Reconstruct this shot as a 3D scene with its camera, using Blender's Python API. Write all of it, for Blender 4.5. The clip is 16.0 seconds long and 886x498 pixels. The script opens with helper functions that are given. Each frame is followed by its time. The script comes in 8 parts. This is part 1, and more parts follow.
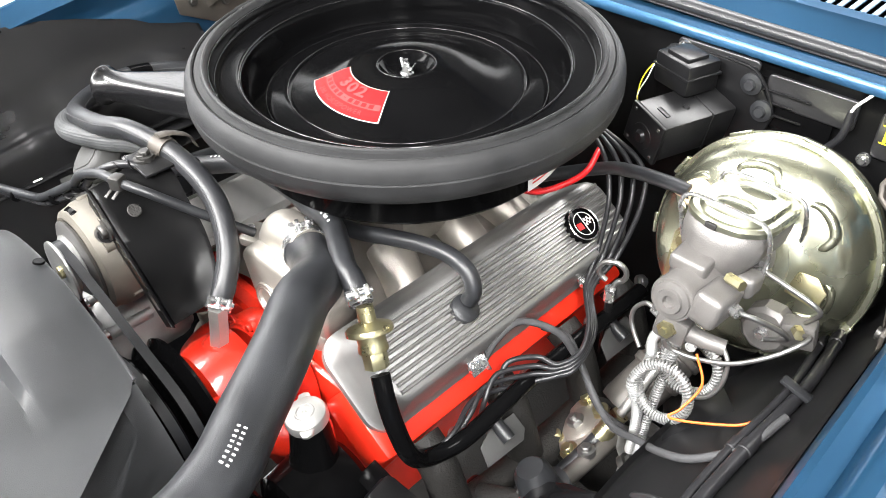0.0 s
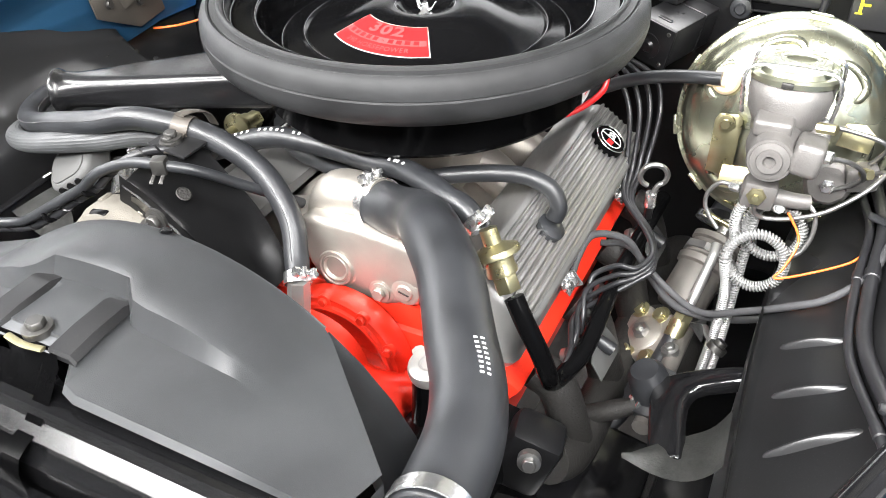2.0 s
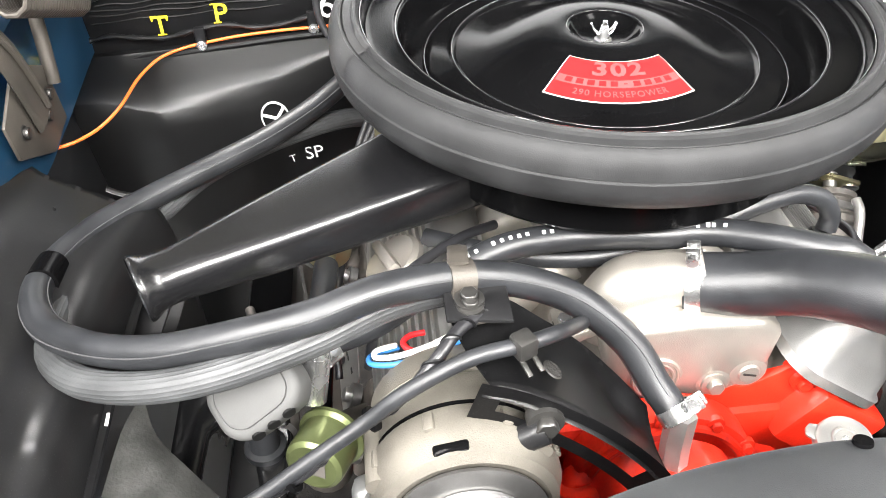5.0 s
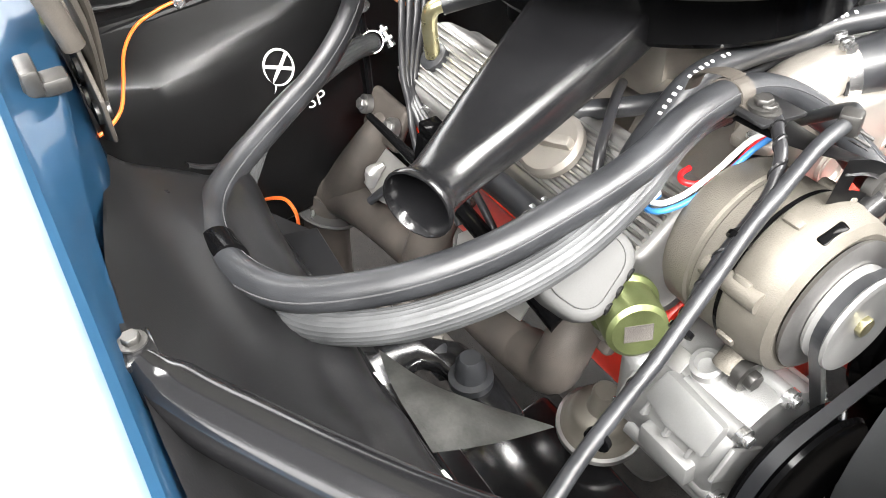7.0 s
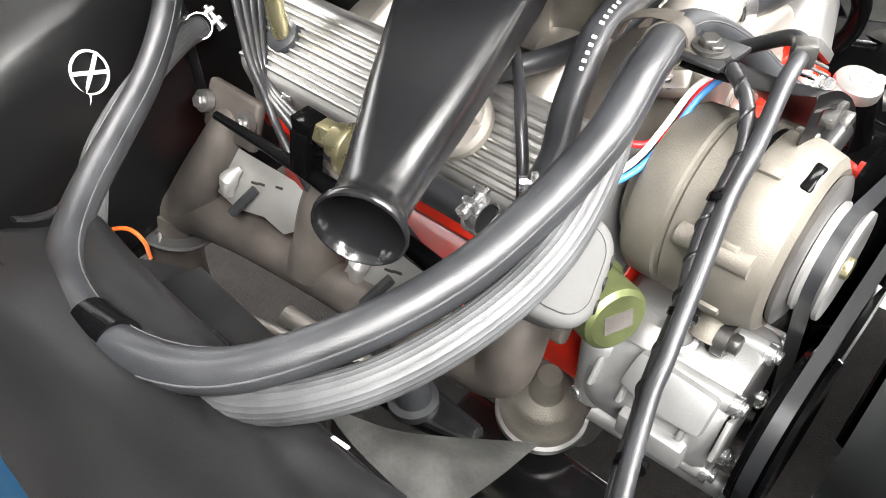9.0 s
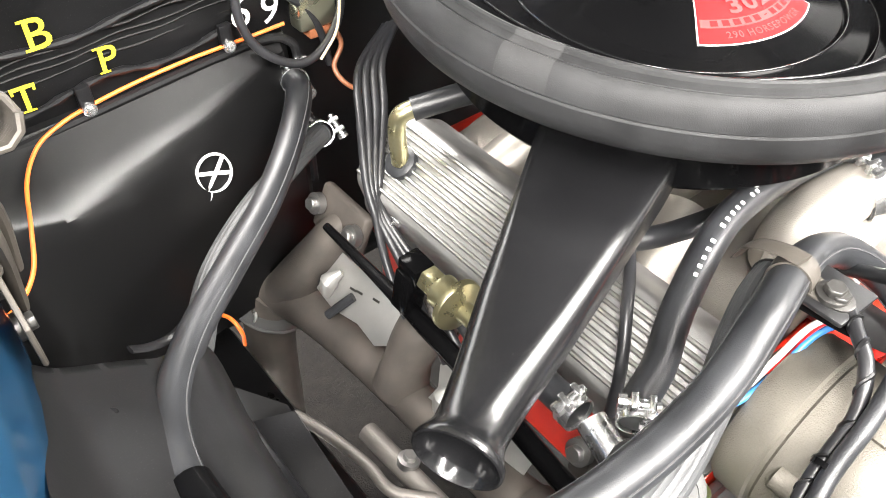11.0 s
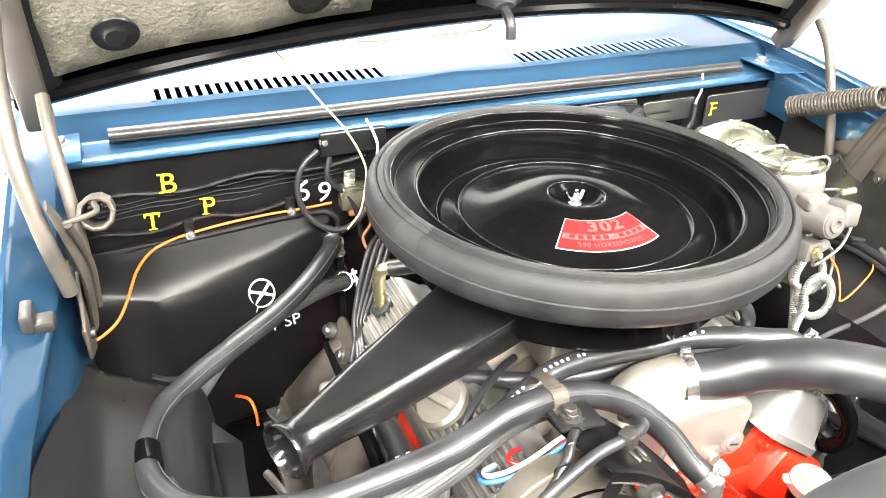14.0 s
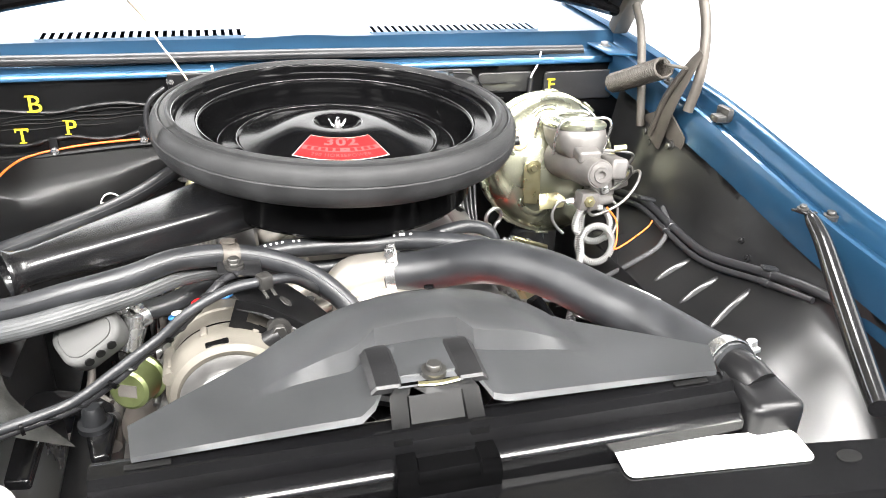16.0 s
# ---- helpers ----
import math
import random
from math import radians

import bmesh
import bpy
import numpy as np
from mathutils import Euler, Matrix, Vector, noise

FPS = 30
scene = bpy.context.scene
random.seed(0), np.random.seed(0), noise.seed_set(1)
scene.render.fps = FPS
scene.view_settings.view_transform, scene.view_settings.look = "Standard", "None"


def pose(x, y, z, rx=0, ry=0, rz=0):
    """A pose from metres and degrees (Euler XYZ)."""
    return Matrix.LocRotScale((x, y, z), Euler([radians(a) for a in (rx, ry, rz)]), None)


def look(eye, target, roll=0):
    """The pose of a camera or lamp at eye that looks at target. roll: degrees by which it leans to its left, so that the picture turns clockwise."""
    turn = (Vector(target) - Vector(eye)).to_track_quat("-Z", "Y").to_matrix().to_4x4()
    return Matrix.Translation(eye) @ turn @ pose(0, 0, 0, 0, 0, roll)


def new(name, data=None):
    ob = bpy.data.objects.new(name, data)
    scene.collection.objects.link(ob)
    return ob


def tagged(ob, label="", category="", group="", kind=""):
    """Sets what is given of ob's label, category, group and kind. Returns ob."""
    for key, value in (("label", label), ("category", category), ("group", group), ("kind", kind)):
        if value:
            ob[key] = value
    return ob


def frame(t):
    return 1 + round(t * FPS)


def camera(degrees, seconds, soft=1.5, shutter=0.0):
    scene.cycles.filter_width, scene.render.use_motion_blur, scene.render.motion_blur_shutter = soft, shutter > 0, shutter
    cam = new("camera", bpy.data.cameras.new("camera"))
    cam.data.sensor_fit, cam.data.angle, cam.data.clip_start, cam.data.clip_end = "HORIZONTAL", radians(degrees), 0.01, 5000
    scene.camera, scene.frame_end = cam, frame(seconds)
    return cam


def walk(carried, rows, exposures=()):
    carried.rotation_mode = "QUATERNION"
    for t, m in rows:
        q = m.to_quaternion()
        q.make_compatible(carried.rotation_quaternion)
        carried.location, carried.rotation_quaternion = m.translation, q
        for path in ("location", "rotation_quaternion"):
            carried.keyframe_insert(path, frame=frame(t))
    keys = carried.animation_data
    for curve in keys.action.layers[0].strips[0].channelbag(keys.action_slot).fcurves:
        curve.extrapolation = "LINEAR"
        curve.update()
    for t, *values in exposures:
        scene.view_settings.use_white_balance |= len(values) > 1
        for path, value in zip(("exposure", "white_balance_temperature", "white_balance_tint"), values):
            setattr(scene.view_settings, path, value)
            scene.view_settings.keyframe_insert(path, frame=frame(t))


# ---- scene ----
from mathutils.bvhtree import BVHTree

cam = camera(57.9, 16.0, 0.9)
METRES, EYE, TILT, LEAN, TURN = 2.860, 1.3633, -38.727, 1.273, 45.014
ROWS = [
    (0.0, 0.0, 0.0, 0.0, 0.0, 0.0, 0.0),
    (0.5, -0.0223, -0.0031, -0.0027, -1.68, 0.82, 1.69),
    (1.0, -0.0567, -0.0022, -0.0149, -4.88, 1.6, 4.52),
    (1.5, -0.0893, 0.003, -0.0242, -9.47, 1.79, 8.35),
    (2.0, -0.1114, 0.023, -0.0294, -14.05, 1.19, 12.14),
    (2.5, -0.1346, 0.0519, -0.0185, -18.61, -0.25, 15.63),
    (3.0, -0.1517, 0.0742, 0.0082, -23.41, -2.1, 18.83),
    (3.5, -0.1794, 0.0992, 0.0305, -27.4, -3.94, 21.35),
    (6.0, -0.2951, 0.2344, 0.1237, -55.85, -18.87, 35.04),
    (6.5, -0.3201, 0.2631, 0.1356, -62.27, -22.7, 37.52),
    (7.0, -0.321, 0.2957, 0.145, -72.3, -29.14, 39.95),
    (7.5, -0.3234, 0.323, 0.1588, -82.12, -36.18, 41.29),
    (8.0, -0.3153, 0.327, 0.1667, -90.35, -42.05, 41.82),
    (8.5, -0.2978, 0.3282, 0.1609, -95.11, -45.99, 41.07),
    (9.0, -0.2878, 0.3316, 0.1575, -94.7, -46.68, 40.19),
    (9.5, -0.2702, 0.3265, 0.1683, -92.88, -46.38, 39.54),
    (10.0, -0.2596, 0.3291, 0.1821, -90.42, -45.16, 39.06),
    (12.5, -0.2752, 0.2707, 0.197, -70.78, -25.78, 35.67),
    (13.0, -0.2964, 0.2549, 0.1986, -68.16, -22.13, 34.93),
    (13.5, -0.312, 0.2311, 0.1785, -64.85, -16.84, 34.01),
    (14.0, -0.3352, 0.2039, 0.1509, -63.12, -11.7, 33.82),
    (14.5, -0.3514, 0.1656, 0.1292, -62.91, -9.21, 33.94),
    (15.0, -0.3628, 0.1349, 0.1023, -62.52, -7.78, 33.58),
    (15.5, -0.3537, 0.1025, 0.0592, -60.72, -6.37, 32.68),
    (16.0, -0.3422, 0.0797, 0.0246, -55.55, -4.8, 30.63),
]
walk(cam, [(t, pose(0.6739, -0.6050, EYE, TILT, LEAN, TURN) @ pose(METRES * x, METRES * y, METRES * z, 90 + pitch, roll, yaw)) for t, x, y, z, yaw, pitch, roll in ROWS],
     [(0.0, 0.05, 6400, 10), (2.0, 0.14, 6350, 10), (3.5, 0.1, 6450, 10), (6.0, 0.56, 6500, 10), (10.0, 0.6, 6550, 10), (12.5, 0.96, 6900, 10), (13.5, 0.96, 7000, 10), (14.0, 0.83, 6900, 10), (14.5, 0.58, 6600, 10), (15.5, 0.27, 6500, 10), (16.0, 0.29, 6500, 10)])

# ---- world and lights ----
world = bpy.data.worlds.new("studio_world")
scene.world = world
world.use_nodes = True
world.node_tree.nodes["Background"].inputs[0].default_value = (0.9, 0.95, 1.0, 1)
world.node_tree.nodes["Background"].inputs[1].default_value = 0.6
scene.view_settings.exposure = 0.0
for lx, ly, sx, sy, watts in ((-1.6, -1.2, 0.5, 3.4, 310), (1.6, -1.2, 0.5, 3.4, 290), (0.0, -2.6, 3.2, 0.45, 480), (0.0, 1.7, 3.4, 0.5, 220)):
    lamp = bpy.data.lights.new("ceiling_panel_lamp", "AREA")
    lamp.shape, lamp.size, lamp.size_y, lamp.energy = "RECTANGLE", sx, sy, watts
    lamp.color = (1.0, 0.98, 0.95)
    new("ceiling_panel_lamp", lamp).matrix_basis = look((lx, ly, 3.05), (lx * 0.6, ly * 0.5, 0.8))
# unseen strips added to brighten the rear wall and the wall beside the passenger fender
for size, watts, at, to in ((6.0, 330, (0, 3.9, 3.1), (0, 5.0, 1.6)), (5.0, 260, (-3.5, 0.2, 3.1), (-4.5, 0.2, 1.7))):
    lamp = bpy.data.lights.new("wall_fill_lamp", "AREA")
    lamp.shape, lamp.size, lamp.size_y, lamp.energy = "RECTANGLE", size, 0.4, watts
    new("wall_fill_lamp", lamp).matrix_basis = look(at, to)

# ---- building helpers ----
WORLD_AT = {}
Z = Vector((0, 0, 1))


def thing(name, at, label, category, group="", kind=""):
    root = new(name)
    root.empty_display_size = 0.02
    root.location = at
    WORLD_AT[root.name] = Vector(at)
    return tagged(root, label, category, group, kind)


def finish(bm, angle=35):
    bmesh.ops.recalc_face_normals(bm, faces=bm.faces[:])
    for f in bm.faces:
        f.smooth = True
    for e in bm.edges:
        e.smooth = not (len(e.link_faces) == 2 and e.calc_face_angle(0) > radians(angle))


def part(name, bm, material, parent=None, label="", angle=35):
    """One mesh object, at top level or under a thing or a part, from a bmesh in world places."""
    finish(bm, angle)
    lo = Vector([min(v.co[i] for v in bm.verts) for i in range(3)])
    hi = Vector([max(v.co[i] for v in bm.verts) for i in range(3)])
    mid = (lo + hi) / 2
    if parent is None:
        mid.z = lo.z
    bmesh.ops.translate(bm, verts=bm.verts[:], vec=-mid)
    data = bpy.data.meshes.new(name)
    bm.to_mesh(data)
    bm.free()
    data.materials.append(material)
    ob = new(name, data)
    if parent is not None:
        ob.parent = parent
        ob.location = mid - WORLD_AT[parent.name]
    else:
        ob.location = mid
    WORLD_AT[ob.name] = mid
    if label:
        ob["label"] = label
    return ob


def single(name, bm, material, label, category, group="", kind="", angle=35):
    return tagged(part(name, bm, material, None, "", angle), label, category, group, kind)


def piece(name, data, m, parent):
    """An object on shared mesh data at the world pose m, under parent."""
    ob = new(name, data)
    ob.parent = parent
    ob.matrix_basis = Matrix.Translation(-WORLD_AT[parent.name]) @ m
    return ob


def spline(pts, sub=6):
    """A smooth line through the points."""
    p = [Vector(q) for q in pts]
    if len(p) < 3:
        return [p[0].lerp(p[1], i / sub) for i in range(sub + 1)]
    p = [2 * p[0] - p[1]] + p + [2 * p[-1] - p[-2]]
    out = []
    for i in range(1, len(p) - 2):
        a, b, c, d = p[i - 1:i + 3]
        for k in range(sub):
            t = k / sub
            out.append(0.5 * (2 * b + (c - a) * t + (2 * a - 5 * b + 4 * c - d) * t * t + (3 * b - a - 3 * c + d) * t ** 3))
    out.append(p[-2].copy())
    return out


def frames_along(line):
    """Direction and two cross axes at each point of a line."""
    out, side = [], None
    for i, q in enumerate(line):
        d = (line[min(i + 1, len(line) - 1)] - line[max(i - 1, 0)]).normalized()
        if side is None:
            side = d.cross(Z if abs(d.z) < 0.9 else Vector((1, 0, 0))).normalized()
        side = (side - d * side.dot(d)).normalized()
        out.append((q, d, side, d.cross(side)))
    return out


def loft(rings, cap=True, bm=None):
    bm = bm or bmesh.new()
    rows = [[bm.verts.new(q) for q in ring] for ring in rings]
    n = len(rows[0])
    for a, b in zip(rows, rows[1:]):
        for i in range(n):
            bm.faces.new((a[i], a[(i + 1) % n], b[(i + 1) % n], b[i]))
    if cap:
        bm.faces.new(rows[0][::-1])
        bm.faces.new(rows[-1])
    return bm


def tube(pts, r, seg=14, sub=6, bm=None, wave=None, flat=1.0, smooth=True, flute=0.0):
    """A round tube along the points. r: one radius, or one for each point; flat squeezes it; wave(i) adds to the radius."""
    line = spline(pts, sub) if smooth else [Vector(q) for q in pts]
    n = len(line)
    rings = []
    for i, (q, d, a, b) in enumerate(frames_along(line)):
        rad = r if not isinstance(r, (list, tuple)) else float(np.interp(i / (n - 1) * (len(r) - 1), range(len(r)), r))
        rad += wave(i) if wave else 0
        rings.append([q + (a * math.cos(2 * math.pi * k / seg) + b * math.sin(2 * math.pi * k / seg) * flat) * (rad - flute * (k % 2)) for k in range(seg)])
    return loft(rings, True, bm)


def lathe(profile, seg=48, m=None, bm=None):
    """Turns (radius, height) pairs about z; a radius of 0 closes an end."""
    bm = bm or bmesh.new()
    m = m or Matrix()
    rows = []
    for r, h in profile:
        if r <= 0:
            rows.append([bm.verts.new(m @ Vector((0, 0, h)))])
        else:
            rows.append([bm.verts.new(m @ Vector((r * math.cos(2 * math.pi * k / seg), r * math.sin(2 * math.pi * k / seg), h))) for k in range(seg)])
    for a, b in zip(rows, rows[1:]):
        for i in range(seg):
            j = (i + 1) % seg
            q = [a[i % len(a)], a[j % len(a)], b[j % len(b)], b[i % len(b)]]
            q = [v for k, v in enumerate(q) if v not in q[:k]]
            if len(q) > 2:
                bm.faces.new(q)
    return bm


def aim(at, axis, roll=0):
    """A pose at a place whose z points along axis."""
    turn = Vector(axis).to_track_quat("Z", "Y").to_matrix().to_4x4()
    return Matrix.Translation(at) @ turn @ pose(0, 0, 0, 0, 0, roll)


def box(sx, sy, sz, m=None, bevel=0.003, bm=None, seg=2):
    """A box about the origin of the pose m, with rounded edges."""
    tmp = bmesh.new()
    bmesh.ops.create_cube(tmp, size=1, matrix=Matrix.Diagonal((sx, sy, sz, 1)))
    if bevel:
        bmesh.ops.bevel(tmp, geom=tmp.edges[:], offset=min(bevel, min(sx, sy, sz) * 0.49), segments=seg, affect="EDGES", profile=0.5)
    return merge(bm or bmesh.new(), tmp, m)


def prism(poly, h, m=None, bevel=0.0, bm=None, seg=2):
    """A flat outline (x, y) drawn out along z from 0 to h."""
    tmp = bmesh.new()
    low = [tmp.verts.new((x, y, 0)) for x, y in poly]
    face = tmp.faces.new(low)
    made = bmesh.ops.extrude_face_region(tmp, geom=[face])
    bmesh.ops.translate(tmp, verts=[g for g in made["geom"] if isinstance(g, bmesh.types.BMVert)], vec=(0, 0, h))
    bmesh.ops.recalc_face_normals(tmp, faces=tmp.faces[:])
    if bevel:
        bmesh.ops.bevel(tmp, geom=[e for e in tmp.edges if e.calc_face_angle(0) > 0.4], offset=bevel, segments=seg, affect="EDGES", profile=0.5)
    return merge(bm or bmesh.new(), tmp, m)


def merge(bm, tmp, m=None):
    """Adds tmp, moved by m, to bm."""
    data = bpy.data.meshes.new("scratch")
    if m is not None:
        tmp.transform(m)
    tmp.to_mesh(data)
    tmp.free()
    bm.from_mesh(data)
    bpy.data.meshes.remove(data)
    return bm


def sheet(grid, thick=0.0, bm=None):
    """A surface through rows of points, with a thickness below it."""
    bm = bm or bmesh.new()
    rows = [[bm.verts.new(q) for q in row] for row in grid]
    faces = []
    for a, b in zip(rows, rows[1:]):
        for i in range(len(a) - 1):
            faces.append(bm.faces.new((a[i], a[i + 1], b[i + 1], b[i])))
    if thick:
        bmesh.ops.solidify(bm, geom=faces, thickness=thick)
    return bm


def smooth_grid(rows, nu=8, nv=8):
    """Refines rows of points into a smooth grid."""
    cross = [spline(row, nu) for row in rows]
    cols = [spline([row[i] for row in cross], nv) for i in range(len(cross[0]))]
    return [[col[j] for col in cols] for j in range(len(cols[0]))]


def rounded(w, h, r, n=5):
    """The outline of a rounded rectangle."""
    out = []
    for cx, cy, a0 in ((w / 2 - r, h / 2 - r, 0), (-w / 2 + r, h / 2 - r, 90), (-w / 2 + r, -h / 2 + r, 180), (w / 2 - r, -h / 2 + r, 270)):
        out += [(cx + r * math.cos(radians(a0 + 90 * k / n)), cy + r * math.sin(radians(a0 + 90 * k / n))) for k in range(n + 1)]
    return out


def mesh_of(name, bm, material, angle=35):
    finish(bm, angle)
    data = bpy.data.meshes.new(name)
    bm.to_mesh(data)
    bm.free()
    data.materials.append(material)
    return data


def text_mesh(words, size, bend, bm=None, spacing=1.0, bold=0.0, wide=1.0):
    """Letters as a flat mesh whose points go through bend(u, v)."""
    curve = bpy.data.curves.new("letters", "FONT")
    curve.body, curve.size, curve.align_x, curve.space_character, curve.resolution_u = words, size, "CENTER", spacing, 3
    curve.offset = bold * size
    holder = bpy.data.objects.new("letters", curve)
    data = holder.to_mesh()
    tmp = bmesh.new()
    tmp.from_mesh(data)
    holder.to_mesh_clear()
    bpy.data.objects.remove(holder)
    bpy.data.curves.remove(curve)
    for v in tmp.verts:
        v.co = Vector(bend(v.co.x * wide, v.co.y))
    return merge(bm or bmesh.new(), tmp)


# ---- materials ----
def surface(name, colour, rough=0.5, metal=0.0, vary=0.15, fine=400.0, broad=12.0, bump=0.1, coat=0.0, rough_vary=0.12, dust=0.0, tint=None, depth=0.0006, spec=0.5):
    """A surface with grain and broad wear: colour, gloss and relief vary at two sizes."""
    mat = bpy.data.materials.new(name)
    mat.use_nodes = True
    nt = mat.node_tree
    bsdf = nt.nodes["Principled BSDF"]
    co = nt.nodes.new("ShaderNodeTexCoord")

    def noise_at(scale, detail=4.0):
        n = nt.nodes.new("ShaderNodeTexNoise")
        n.inputs["Scale"].default_value, n.inputs["Detail"].default_value = scale, detail
        nt.links.new(co.outputs["Object"], n.inputs["Vector"])
        return n

    small, large = noise_at(fine, 2.0), noise_at(broad, 5.0)
    mix = nt.nodes.new("ShaderNodeMix")
    mix.data_type = "RGBA"
    other = tint or [min(1, c * (1 + 2.2 * vary) + 0.01 * vary) for c in colour]
    mix.inputs["A"].default_value = (*[c * (1 - vary) for c in colour], 1)
    mix.inputs["B"].default_value = (*other, 1)
    blend = nt.nodes.new("ShaderNodeMath")
    blend.operation = "MULTIPLY_ADD"
    blend.inputs[1].default_value = 0.35
    nt.links.new(small.outputs["Fac"], blend.inputs[0])
    half = nt.nodes.new("ShaderNodeMath")
    half.operation = "MULTIPLY_ADD"
    half.inputs[1].default_value, half.inputs[2].default_value = 1.3, -0.33
    nt.links.new(large.outputs["Fac"], half.inputs[0])
    nt.links.new(half.outputs[0], blend.inputs[2])
    clampn = nt.nodes.new("ShaderNodeClamp")
    nt.links.new(blend.outputs[0], clampn.inputs["Value"])
    nt.links.new(clampn.outputs[0], mix.inputs["Factor"])
    out_colour = mix.outputs["Result"]
    if dust:
        specks = noise_at(fine * 1.7, 1.0)
        ramp = nt.nodes.new("ShaderNodeValToRGB")
        ramp.color_ramp.elements[0].position, ramp.color_ramp.elements[1].position = 0.68, 0.76
        nt.links.new(specks.outputs["Fac"], ramp.inputs["Fac"])
        scale = nt.nodes.new("ShaderNodeMath")
        scale.operation = "MULTIPLY"
        scale.inputs[1].default_value = dust
        nt.links.new(ramp.outputs["Color"], scale.inputs[0])
        over = nt.nodes.new("ShaderNodeMix")
        over.data_type = "RGBA"
        over.inputs["B"].default_value = (0.45, 0.44, 0.42, 1)
        nt.links.new(scale.outputs[0], over.inputs["Factor"])
        nt.links.new(out_colour, over.inputs["A"])
        out_colour = over.outputs["Result"]
    nt.links.new(out_colour, bsdf.inputs["Base Color"])
    rr = nt.nodes.new("ShaderNodeMapRange")
    rr.inputs["To Min"].default_value, rr.inputs["To Max"].default_value = max(0.03, rough - rough_vary), min(1, rough + rough_vary)
    nt.links.new(large.outputs["Fac"], rr.inputs["Value"])
    nt.links.new(rr.outputs[0], bsdf.inputs["Roughness"])
    bsdf.inputs["Metallic"].default_value = metal
    bsdf.inputs["Specular IOR Level"].default_value = spec
    bsdf.inputs["Coat Weight"].default_value = coat
    bsdf.inputs["Coat Roughness"].default_value = 0.06
    if bump:
        b = nt.nodes.new("ShaderNodeBump")
        b.inputs["Strength"].default_value, b.inputs["Distance"].default_value = bump, depth
        nt.links.new(small.outputs["Fac"], b.inputs["Height"])
        nt.links.new(b.outputs["Normal"], bsdf.inputs["Normal"])
    return mat


